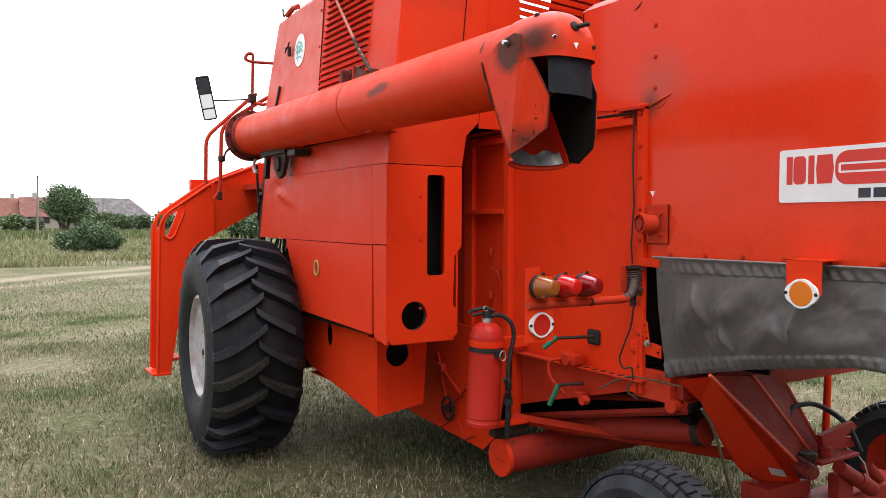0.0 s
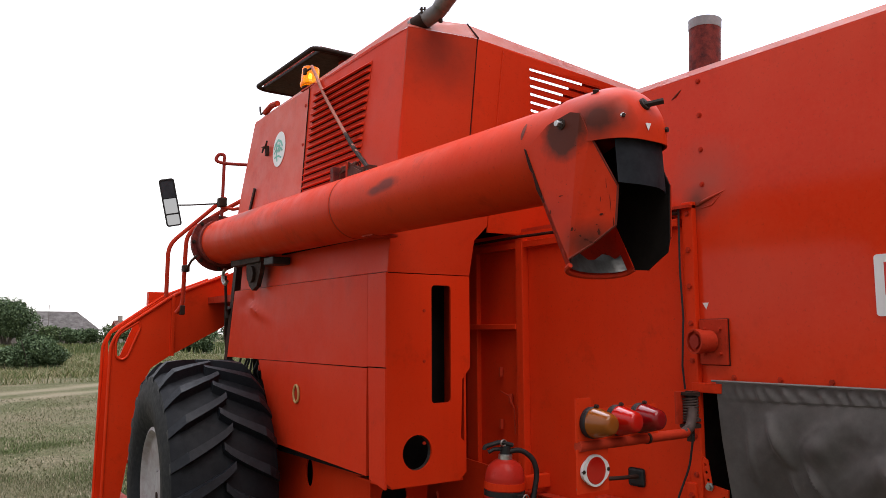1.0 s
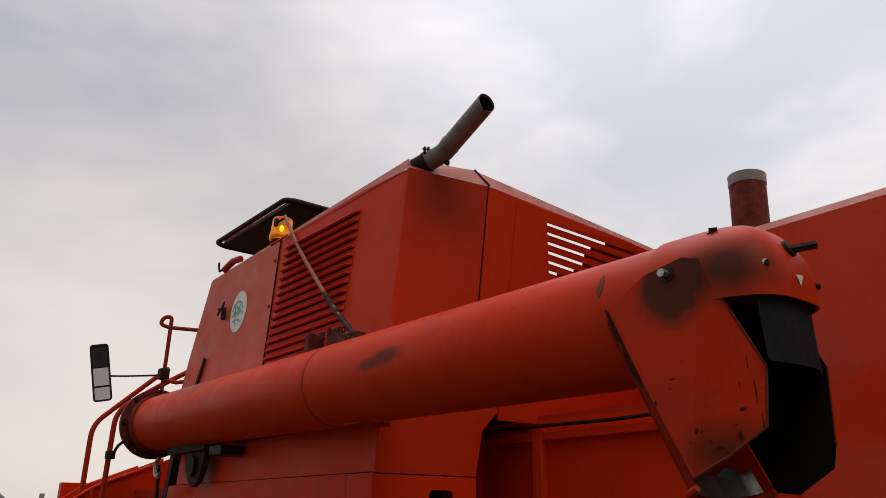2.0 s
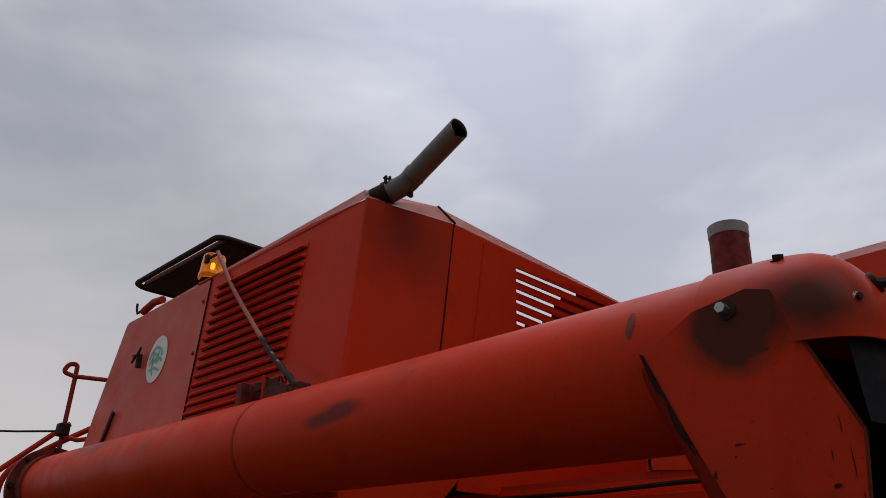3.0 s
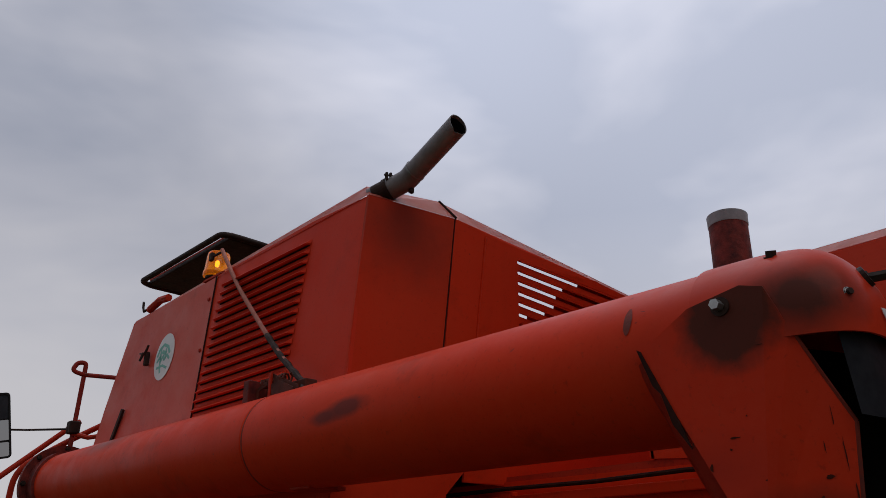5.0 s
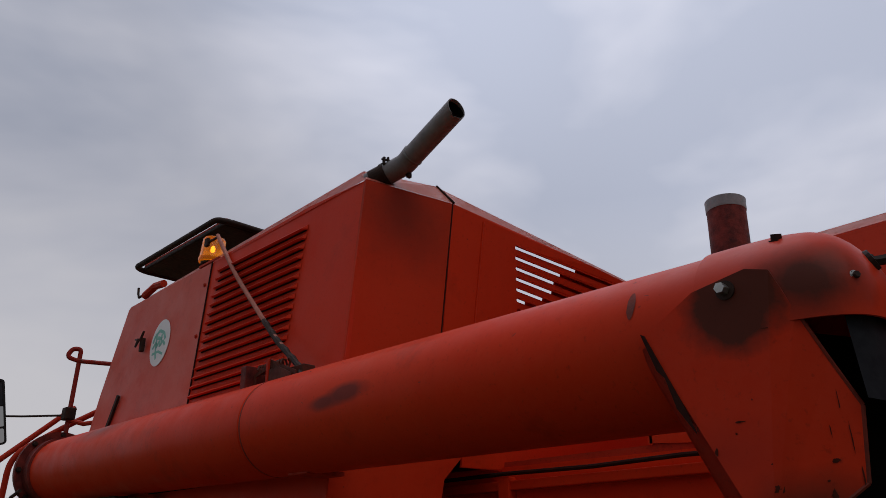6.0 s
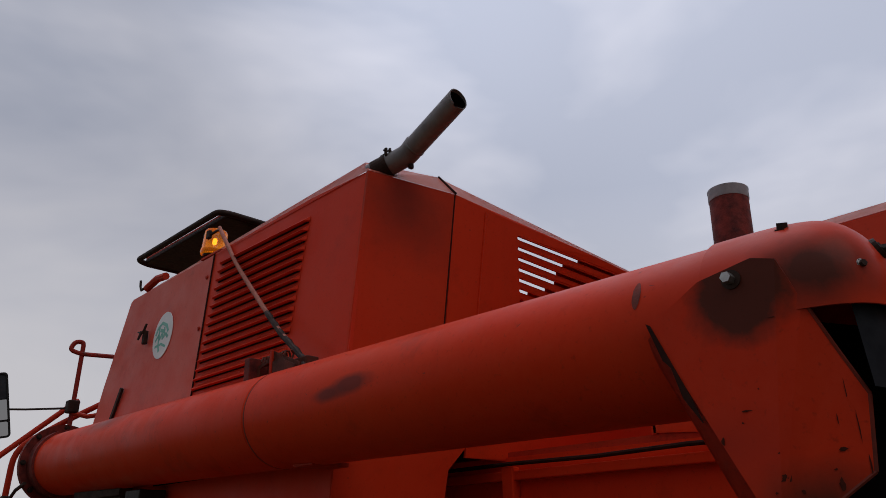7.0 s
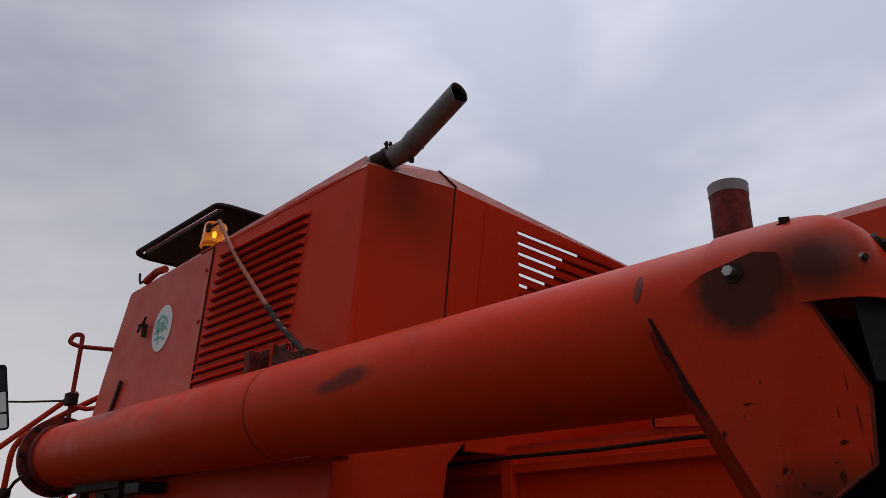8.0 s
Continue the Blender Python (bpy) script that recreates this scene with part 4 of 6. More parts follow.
    for k in range(3 if w * h > 2e-5 else 1):
        cy, cz = y + random.uniform(-0.6, 0.6) * w * (k > 0), z + random.uniform(-0.6, 0.6) * h * (k > 0)
        size = 1.0 if k == 0 else random.uniform(0.3, 0.6)
        ring = [2 * math.pi * (i + random.uniform(-0.3, 0.3)) / 9 for i in range(9)]
        reach = [random.uniform(0.35, 1.0) * size for i in range(9)]
        b.faces.new([b.verts.new(bent(cy - 0.03 + math.cos(a) * w * q, cz - 0.018 + math.sin(a) * h * q, -0.0012 - 0.0003 * k)) for a, q in zip(ring, reach)])
    red_part("scrape", b, "dark scraped paint", SCRAPED, chute)

# ---- boarding ladder, rails, mirror, canopy ----
side_plate = [(-1.15, 2.26), (-1.66, 2.045), (-2.06, 1.765), (-2.105, 1.70), (-2.115, 1.60), (-2.145, 0.41), (-2.04, 0.395), (-1.89, 1.34), (-1.83, 1.48), (-1.70, 1.565), (-1.26, 1.80), (-1.12, 1.93)]
grip = [(-1.93, 1.83), (-1.915, 1.79), (-2.0, 1.575), (-2.04, 1.545), (-2.085, 1.57), (-2.09, 1.68), (-2.065, 1.745)]
ladder = red_part("boarding_ladder", sheet(side_plate, [grip], on_y(2.95), 0.012), "red sheet-steel boarding ladder over the wheel")
red_part("far_side_plate", sheet(side_plate, [grip], on_y(3.2), 0.012), parent=ladder)
bm = sweep(rounded([(-1.3, 2.945, 2.195), (-1.66, 2.945, 2.05), (-2.07, 2.945, 1.765), (-2.125, 2.945, 1.66), (-2.15, 2.945, 0.42)], 0.06), 0.012, 8)
red_part("edge_rod", bm, parent=ladder, smooth=True)
bm = sweep(rounded([(-1.3, 3.265, 2.195), (-1.66, 3.265, 2.05), (-2.07, 3.215, 1.765), (-2.125, 3.215, 1.66), (-2.15, 3.215, 0.42)], 0.06), 0.012, 8)
red_part("edge_rod", bm, parent=ladder, smooth=True)
bm = bmesh.new()
sweep([(p.x, 2.945, p.y) for p in rounded([(x, y, 0) for x, y in grip + grip[:1]], 0.03)], 0.009, 8, bm)
red_part("grip_rim", bm, parent=ladder, smooth=True)
red_part("stiffener", box(-1.69, -1.665, 2.925, 2.95, 1.57, 2.04, 0.003), parent=ladder)
for zz, x0 in ((0.5, -2.12), (0.78, -2.09), (1.06, -2.05), (1.34, -2.0), (1.6, -1.85)):
    red_part("step", box(x0, x0 + 0.18, 2.962, 3.25, zz, zz + 0.025, 0.003), mat=RED_DIRTY, parent=ladder)
red_part("foot", box(-2.19, -2.04, 2.93, 3.27, 0.385, 0.405, 0.003), parent=ladder)
red_part("top_box", box(-1.78, -1.3, 3.27, 3.34, 1.97, 2.08, 0.005), parent=ladder)
red_part("platform", box(-1.4, 1.3, 2.2, 3.4, 1.98, 2.03), "dark operator platform", RED_DIRTY)
red_part("front_strut", sheet([(-1.46, 1.55), (-1.42, 1.55), (-1.33, 2.25), (-1.40, 2.25)], [], on_y(2.32), 0.06), "dark rusty upright behind the tank", GREASE)
red_part("strut", sweep([(-1.45, 2.36, 1.93), (-1.40, 2.5, 1.72), (-1.36, 2.46, 1.35)], 0.022, 8), mat=GREASE)
red_part("hanging_lever", sweep([(-1.5, 2.28, 2.16), (-1.495, 2.26, 1.9), (-1.50, 2.22, 1.85)], 0.011, 8), mat=GREASE)
red_part("tag", box(-1.498, -1.49, 2.13, 2.16, 1.615, 1.65), "small white tag", WHITE)
for k in range(7):
    red_part("hose", sweep([(-1.46 + 0.01 * (k % 3), 1.62 + 0.07 * k, 1.57), (-1.47, 1.63 + 0.07 * k, 1.50 - 0.02 * (k % 2)), (-1.44, 1.66 + 0.07 * k, 1.44)], 0.008, 6), mat=BLACK)
for k in range(9):
    red_part("guard_tooth", box(-1.49, -1.45, 1.62 - 0.055 * k, 1.65 - 0.055 * k, 1.50 - 0.055 * k, 1.535 - 0.055 * k, 0.004), mat=RED_DIRTY)

rails = red_part("hand_rail", sweep(rounded([(-1.773, 2.8, 2.023), (-1.768, 2.8, 2.418), (-1.368, 2.8, 2.793), (-1.328, 2.8, 2.823)], 0.08), 0.016, 10), "bent dirty red tube handrail", RED_DIRTY, smooth=True)
red_part("second_rail", sweep(rounded([(-1.748, 2.62, 1.893), (-1.708, 2.6, 1.953), (-1.693, 2.6, 2.493), (-1.478, 2.55, 2.653), (-1.278, 2.5, 2.783), (-1.228, 2.4, 2.793)], 0.09), 0.016, 10), mat=RED_DIRTY, parent=rails, smooth=True)
red_part("clamp", box(-1.728, -1.693, 2.58, 2.615, 1.88, 1.95, 0.005), mat=GREASE, parent=rails)
red_part("clamp", box(-1.718, -1.668, 2.575, 2.625, 2.2, 2.25, 0.005), mat=GREASE, parent=rails)
red_part("tie_rod", sweep([(-1.688, 2.6, 2.213), (-1.728, 2.35, 2.263), (-1.748, 2.16, 2.283)], 0.009, 8), mat=GREASE, parent=rails)
red_part("grab_post", sweep(rounded([(-1.498, 2.4, 2.593), (-1.488, 2.4, 3.083), (-1.528, 2.42, 3.083), (-1.553, 2.42, 3.033), (-1.498, 2.4, 3.013), (-1.328, 2.3, 3.003)], 0.03), 0.013, 8), "thin dark red grab post", RED_OLD, rails, True)
red_part("cross_tie", sweep([(-1.498, 2.4, 2.683), (-1.428, 2.35, 2.663), (-1.358, 2.25, 2.673)], 0.013, 8), mat=RED_DIRTY, parent=rails)
red_part("rail_joint", box(-1.528, -1.468, 2.37, 2.43, 2.68, 2.75, 0.008), mat=GREASE, parent=rails)
red_part("rail_joint", box(-1.388, -1.348, 2.2, 2.26, 2.64, 2.71, 0.008), mat=GREASE, parent=rails)

# mirror on a thin arm
red_part("mirror_arm", sweep([(-1.518, 2.42, 2.708), (-1.628, 2.75, 2.733), (-1.678, 2.9, 2.748)], 0.006, 8), mat=GREASE, parent=rails)
mx = Matrix.Translation((-1.738, 2.9, 2.763)) @ Matrix.Rotation(radians(-12), 4, "Y") @ Matrix.Rotation(radians(-12), 4, "Z")


def in_mirror(a, b, d):
    return mx @ Vector((a, d, b))


mirror = red_part("mirror", sheet(rrect2(-0.055, 0.055, -0.185, 0.185, 0.02), [], in_mirror, 0.022), "tall black-framed rear-view mirror", BLACK)
red_part("mirror_frame", sheet(rrect2(-0.058, 0.058, -0.188, 0.188, 0.022), [rrect2(-0.047, 0.047, -0.177, 0.177, 0.014)], lambda a, b, d: in_mirror(a, b, d - 0.008), 0.012), mat=BLACK, parent=mirror)
red_part("mirror_glass", sheet(rrect2(-0.046, 0.046, -0.085, 0.03, 0.004), [], lambda a, b, d: in_mirror(a, b, d - 0.003), 0.002), "mirror glass", GLASS, mirror)
red_part("mirror_glass", sheet(rrect2(-0.046, 0.046, -0.176, -0.097, 0.008), [], lambda a, b, d: in_mirror(a, b, d - 0.003), 0.002), "mirror glass", GLASS, mirror)
red_part("dark_pane", sheet(rrect2(-0.046, 0.046, 0.036, 0.176, 0.008), [], lambda a, b, d: in_mirror(a, b, d - 0.003), 0.002), "dark upper pane", RUBBER, mirror)

# canopy over the driver's place
canopy = red_part("canopy", box(-1.07, 0.55, 1.66, 2.72, 3.745, 3.775, 0.008), "dark canopy on a tube frame", GREASE)
red_part("canopy_tube", sweep(rounded([(0.55, 1.64, 3.76), (-1.05, 1.64, 3.76), (-1.125, 1.66, 3.76), (-1.125, 2.70, 3.755), (-1.05, 2.74, 3.755), (0.55, 2.74, 3.755)], 0.06), 0.018, 10), "dark tube round the canopy", GREASE, canopy, True)
red_part("canopy_skin", box(-1.065, 0.55, 1.66, 2.72, 3.776, 3.79, 0.004), mat=RED_DIRTY, parent=canopy)
red_part("canopy_post", box(-0.86, -0.80, 1.72, 1.78, 3.2, 3.745, 0.004), mat=RED_DIRTY, parent=canopy)
red_part("canopy_post", box(0.4, 0.46, 1.72, 1.78, 3.2, 3.745, 0.004), mat=RED_DIRTY, parent=canopy)
red_part("canopy_strut", sweep([(-1.40, 1.62, 3.3), (-1.40, 1.72, 3.31), (-1.40, 1.84, 3.285)], 0.02, 8), mat=RED_DIRTY)
red_part("small_hook", sweep([(-1.41, 1.80, 3.29), (-1.41, 1.89, 3.285), (-1.41, 1.905, 3.31), (-1.41, 1.91, 3.345)], 0.007, 6), mat=GREASE)

# beacon
beacon = red_part("beacon", lathe((-1.34, 1.25, 3.325), (0.06, -0.05, 1), [(0, 0.060), (0.01, 0.062), (0.022, 0.062), (0.026, 0.059), (0.118, 0.056), (0.128, 0.050), (0.132, 0.0)], 28), "lit amber flashing beacon", AMBER_LIT, smooth=True)
red_part("bulb", lathe((-1.338, 1.249, 3.372), (0.06, -0.05, 1), [(0, 0.0), (0.002, 0.005), (0.008, 0.0085), (0.028, 0.0085), (0.036, 0.005), (0.038, 0.0)], 16, cap=False), "glowing bulb", BULB, beacon, True)
red_part("beacon_base", lathe((-1.35, 1.25, 3.25), (0, 0, 1), [(0, 0.02), (0.06, 0.02), (0.065, 0.04), (0.074, 0.04)], 24), "black base", BLACK, beacon)
red_part("beacon_bracket", box(-1.39, -1.31, 1.08, 1.27, 3.29, 3.302, 0.002), mat=RED_DIRTY, parent=beacon)
bm = box(-1.412, -1.40, 1.06, 1.19, 3.388, 3.398, 0.003)
box(-1.418, -1.40, 1.155, 1.185, 3.372, 3.414, 0.004, bm)
red_part("strap_hook", bm, mat=GREASE, parent=beacon)
pts = [Vector((-1.41, 1.07, 3.40)), Vector((-1.45, 0.80, 3.125)), Vector((-1.5, 0.489, 2.865)), Vector((-1.54, 0.27, 2.695)), Vector((-1.58, 0.055, 2.555))]
red_part("tie_strap", sweep(rounded([tuple(p) for p in pts], 0.12), 0.0095, 8), "old pinkish webbing strap", STRAP)
knots = [pts[2].lerp(pts[3], 0.3 + 0.7 * k / 5) for k in range(6)] + [pts[3].lerp(pts[4], k / 6) for k in range(1, 7)] + [Vector((-1.60, 0.02, 2.525)), Vector((-1.62, -0.02, 2.50))]
red_part("strap_end", sweep([tuple(p + Vector((0.0, 0.0015 * (-1) ** k, 0.0))) for k, p in enumerate(knots)], [0.0105 + 0.0022 * (k % 2) for k in range(len(knots))], 8), "dirty twisted strap end", GREASE)

# exhaust and air stack
exh = red_part("exhaust_pipe", sweep(rounded([(-1.360, -0.010, 3.298), (-1.295, -0.150, 3.353), (-1.300, -0.200, 3.378)], 0.05), 0.0420, 24), "sooty grey exhaust pipe with a bend", SOOT, smooth=True)
tip0, tip1 = Vector((-1.298, -0.185, 3.368)), Vector((-1.308, -0.445, 3.468))
bm = lathe(tip0, tip1 - tip0, [(0, 0.0415), (0.268, 0.0415), (0.268, 0.038), (0.02, 0.038), (0.02, 0.0)], 32, cap=False)
taxis = (tip1 - tip0).normalized()
for v in bm.verts:
    reach = (v.co - tip0).dot(taxis)
    if reach > 0.26:
        out = (v.co - tip0 - taxis * reach).normalized()
        v.co += taxis * (0.010 * out.z - 0.034 * max(0.0, out.dot(Vector((-0.35, -0.55, -0.45)).normalized()) - 0.86) * 7)
red_part("tail_pipe", bm, "grey tail pipe", SOOT, exh, True)
red_part("pipe_inside", lathe(tip0, tip1 - tip0, [(0.05, 0.0375), (0.264, 0.0375)], 32, cap=False), "black inside", VOID, exh)
red_part("weld", lathe(tip0, tip1 - tip0, [(0.0, 0.042), (0.003, 0.0438), (0.007, 0.0438), (0.010, 0.042)], 32, cap=False), mat=STEEL, parent=exh)
bm = lathe((-1.335, -0.070, 3.320), Vector((0.065, -0.14, 0.055)), [(-0.05, 0.0425), (-0.05, 0.044), (0, 0.044), (0, 0.047), (0.014, 0.047), (0.014, 0.0425)], 24, cap=False)
box(-1.368, -1.358, -0.106, -0.094, 3.345, 3.378, 0.003, bm)
box(-1.350, -1.341, -0.108, -0.097, 3.360, 3.382, 0.003, bm)
sweep([(-1.374, -0.100, 3.364), (-1.336, -0.104, 3.370)], 0.004, 8, bm)
box(-1.294, -1.274, -0.162, -0.146, 3.296, 3.318, 0.004, bm)
red_part("pipe_clamp", bm, mat=GREASE, parent=exh)
def roof_z(x, y):
    return 3.272 + 0.139 * (x + 1.424) + 0.7585 * (y + 0.074)


# flat black sheet on the roof paints the hole's dark inside
red_part("exhaust_hole", sheet([(-1.375, -0.035), (-1.345, 0.02), (-1.322, 0.035), (-1.285, 0.025), (-1.255, -0.03), (-1.262, -0.075), (-1.30, -0.088), (-1.355, -0.068)], [], lambda a, b, d: Vector((a, b, roof_z(a, b) + 0.007 - d)), 0.006), "black sheet for the hole round the exhaust", VOID)
stack = red_part("intake_pipe", lathe((-0.102, -0.805, 2.28), (0.065, 0.0, 1), [(0, 0.081), (1.05, 0.081)], 36), "flaking dark red stack pipe", RUSTRED, smooth=True)
bm = lathe((-0.0339, -0.805, 3.323), (0.065, 0.0, 1), [(0, 0.082), (0.004, 0.084), (0.042, 0.084), (0.046, 0.0855), (0.050, 0.0855), (0.050, 0.076), (0.0, 0.076)], 36, cap=False)
red_part("stack_collar", bm, "pale grey metal collar", PALE_METAL, stack, True)
red_part("deck", box(-0.68, 0.68, -0.94, 0.1, 2.27, 2.30), mat=RED_DIRTY)
red_part("hood_front", sheet([(-0.685, 2.3), (0.685, 2.3), (0.685, 2.832), (0.6, 2.888), (-0.6, 2.888), (-0.685, 2.832)], [], on_y(-0.715), 0.01), parent=hood)

# ---- wheels ----
def tyre_profile(r, w, rim):
    h = w / 2
    return [(-h * 0.80, rim), (-h * 0.97, rim + (r - rim) * 0.25), (-h, rim + (r - rim) * 0.55), (-h * 0.93, r - 0.06), (-h * 0.8, r - 0.028), (-h * 0.4, r - 0.012), (0, r - 0.008), (h * 0.4, r - 0.012), (h * 0.8, r - 0.028), (h * 0.93, r - 0.06), (h, rim + (r - rim) * 0.55), (h * 0.97, rim + (r - rim) * 0.25), (h * 0.80, rim)]


def tractor_wheel(cx, cy, r, w, rim, lugs, mirror=1, toe=0.0):
    c = Vector((cx, cy, r))
    wheel = red_part("front_wheel", lathe(c, (-1, 0, 0), tyre_profile(r - 0.05, w, rim), 72, cap=False), "big black lugged drive tyre on a dull white rim", TYRE, smooth=True)
    # chevron lugs, alternate sides
    h = w / 2
    for k in range(lugs):
        for side in (-1, 1):
            b = bmesh.new()
            a0 = 2 * math.pi * (k + (0.5 if side > 0 else 0)) / lugs
            secs = []
            for f in [i / 8 for i in range(9)]:
                xx = side * (-0.03 + (h + 0.012) * f) * 1.0
                sweep_a = a0 + mirror * (0.25 * f ** 0.8)
                top = r - 0.004 - 0.02 * f ** 3 - (0.075 if f == 1 else 0.03 if f > 0.85 else 0)
                bot = r - 0.075 - (0.11 if f == 1 else 0.05 if f > 0.85 else 0)
                half = 0.026 + 0.012 * f
                ring = []
                for aa, rr in ((-half * 1.12, bot), (-half * 0.84, top), (half * 0.84, top), (half * 1.12, bot)):
                    ang = sweep_a + aa / r
                    ring.append(b.verts.new(c + Vector((-xx, math.sin(ang) * rr, math.cos(ang) * rr))))
                secs.append(ring)
            for p, q in zip(secs, secs[1:]):
                for i in range(3):
                    b.faces.new((p[i], p[i + 1], q[i + 1], q[i]))
            b.faces.new(secs[0])
            b.faces.new(secs[-1][::-1])
            bmesh.ops.bevel(b, geom=[e for e in b.edges if len(e.link_faces) == 2 and e.calc_face_angle(0) > 0.5], offset=0.009, segments=1, affect="EDGES")
            turn = math.degrees(a0 + mirror * 0.15) % 360
            red_part("tread_lug", b, mat=MUD if cx < 0 and 240 < turn < 262 else TREAD, parent=wheel)
    prof = [(w * 0.40, rim + 0.012), (w * 0.42, rim + 0.014), (w * 0.43, rim - 0.005), (w * 0.415, rim - 0.018), (w * 0.385, rim - 0.028), (w * 0.372, rim - 0.045), (w * 0.378, rim - 0.07), (w * 0.36, rim * 0.62), (w * 0.345, rim * 0.42), (w * 0.34, 0.11), (w * 0.36, 0.10), (w * 0.365, 0.0)]
    rm = red_part("rim", lathe(c, (-1, 0, 0), prof, 48, cap=False), "dull white steel rim", RIM, wheel, True)
    for k in range(8):
        a = 2 * math.pi * k / 8
        red_part("wheel_nut", bolt(c + Vector((-w * 0.34, math.sin(a) * rim * 0.36, math.cos(a) * rim * 0.36)), (-1, 0, 0), 0.011, 0.012), mat=RIM, parent=wheel)
    red_part("valve", lathe(c + Vector((-w * 0.355, 0.03, -0.05)), (-1, 0, 0), [(-0.01, 0.024), (0.012, 0.022), (0.014, 0.0)], 12), mat=GREASE, parent=wheel)
    red_part("inner_rim", lathe(c, (1, 0, 0), [(w * 0.40, rim + 0.012), (w * 0.3, rim - 0.03), (w * 0.1, rim * 0.8), (w * 0.1, 0.0)], 32, cap=False), mat=GREASE, parent=wheel)
    around = Matrix.Translation(c) @ Matrix.Rotation(radians(toe), 4, "Z") @ Matrix.Translation(-c)
    for ob in [wheel] + list(wheel.children):
        ob.data.transform(around)
    return wheel


tractor_wheel(-1.82, 1.80, 0.79, 0.65, 0.36, 22, -1, -4.0)
tractor_wheel(1.83, 1.80, 0.79, 0.56, 0.36, 18, -1)
red_part("front_axle", lathe((-1.75, 1.8, 0.79), (1, 0, 0), [(0, 0.11), (3.5, 0.11)], 20), mat=GREASE)
red_part("final_drive", box(-1.5, -0.7, 1.55, 2.1, 0.6, 1.05, 0.03), mat=GREASE)


def small_wheel(cx, cy, r, w, rim, turn=0.0):
    c = Vector((cx, cy, r))
    ax = Vector((-math.cos(turn), -math.sin(turn), 0))
    wheel = red_part("rear_wheel", lathe(c, ax, tyre_profile(r - 0.01, w, rim), 56, cap=False), "small dusty black steering tyre with worn tread", TREAD_DUSTY, smooth=True)
    d, s, u = frame_of(ax)
    for k in range(40):
        for side in (-1, 0, 1):
            b = bmesh.new()
            a = 2 * math.pi * (k + 0.5 * (side == 0)) / 40
            dirv = s * math.cos(a) + u * math.sin(a)
            tang = -s * math.sin(a) + u * math.cos(a)
            p = c + ax * (side * w * 0.27)
            vs = []
            for hh in (r - 0.03, r - 0.003 - 0.008 * abs(side)):
                for e, g in ((-1, -1), (1, -1), (1, 1), (-1, 1)):
                    vs.append(b.verts.new(p + ax * (e * w * 0.115) + tang * (g * 0.021 + 0.008 * e * side) + dirv * hh))
            for q in ((4, 5, 6, 7), (0, 1, 5, 4), (1, 2, 6, 5), (2, 3, 7, 6), (3, 0, 4, 7)):
                b.faces.new([vs[i] for i in q])
            red_part("tread_block", b, mat=TREAD_DUSTY, parent=wheel)
    red_part("rear_rim", lathe(c, ax, [(w * 0.42, rim + 0.01), (w * 0.3, rim - 0.02), (w * 0.1, rim * 0.6), (w * 0.2, 0.05), (w * 0.2, 0.0)], 32, cap=False), mat=RED_DIRTY, parent=wheel)
    red_part("rear_rim", lathe(c, -ax, [(w * 0.42, rim + 0.01), (w * 0.3, rim - 0.02), (w * 0.1, rim * 0.6), (w * 0.1, 0.0)], 32, cap=False), mat=RED_DIRTY, parent=wheel)
    return wheel


small_wheel(-1.10, -1.62, 0.345, 0.27, 0.17, 0.12)
small_wheel(1.06, -1.55, 0.345, 0.27, 0.17, 0.12)

# ---- lamps, plate, socket, levers on the rear ----
arm = red_part("lamp_arm", sweep(rounded([(-1.49, -1.265, 1.345), (-0.90, -1.255, 1.345), (-0.885, -1.252, 1.350)], 0.05), 0.019, 12), "red tube arm carrying the rear lamps", RED_DIRTY, smooth=True)
red_part("lamp_plate", sheet([(-1.50, 1.36), (-1.07, 1.36), (-1.07, 1.385), (-1.08, 1.47), (-1.42, 1.47), (-1.425, 1.51), (-1.50, 1.51)], [], on_y(-1.268), 0.004), parent=arm)
red_part("reflector_plate", sheet([(-1.50, 1.185), (-1.345, 1.185), (-1.345, 1.335), (-1.50, 1.335)], [], on_y(-1.268), 0.004), parent=arm)
red_part("arm_clip", lathe((-1.13, -1.2592, 1.345), (1, 0.02, 0), [(0, 0.019), (0, 0.0215), (0.012, 0.0215), (0.012, 0.019)], 16, cap=False), mat=GREASE, parent=arm)
red_part("grey_joint", sweep(rounded([(-0.91, -1.255, 1.345), (-0.84, -1.24, 1.362), (-0.805, -1.225, 1.43)], 0.04), 0.0195, 12), mat=WORN_GREY, parent=arm, smooth=True)
for x, mt, lb in ((-1.43, AMBER_DULL, "dusty amber lamp"), (-1.305, RED_LENS, "red lamp"), (-1.18, RED_LENS_DARK, "dark red lamp")):
    body = red_part("rear_lamp", lathe((x, -1.27, 1.425), (0, -1, 0), [(0, 0.045), (0, 0.0545), (0.018, 0.0555), (0.022, 0.0535), (0.025, 0.05)], 28), lb, BLACK, arm)
    red_part("lamp_lens", lathe((x, -1.29, 1.425), (0, -1, 0), [(0, 0.052), (0.008, 0.0535), (0.014, 0.0525), (0.070, 0.038), (0.080, 0.0345), (0.086, 0.028), (0.088, 0.018), (0.089, 0.0)], 36), lb, mt, arm, True)
    red_part("lamp_screw", bolt((x, -1.30, 1.482), (0, -1, 0.3), 0.006, 0.008), mat=GREASE, parent=arm)


def reflector(parent, c, ax, mat, r=0.047, name="reflector", lb=""):
    red_part(name, lathe(c, ax, [(0.004, r + 0.001), (0.012, r), (0.014, r * 0.96), (0.014, 0.0)], 32), lb, mat, parent, True)
    d, s, u = frame_of(ax)
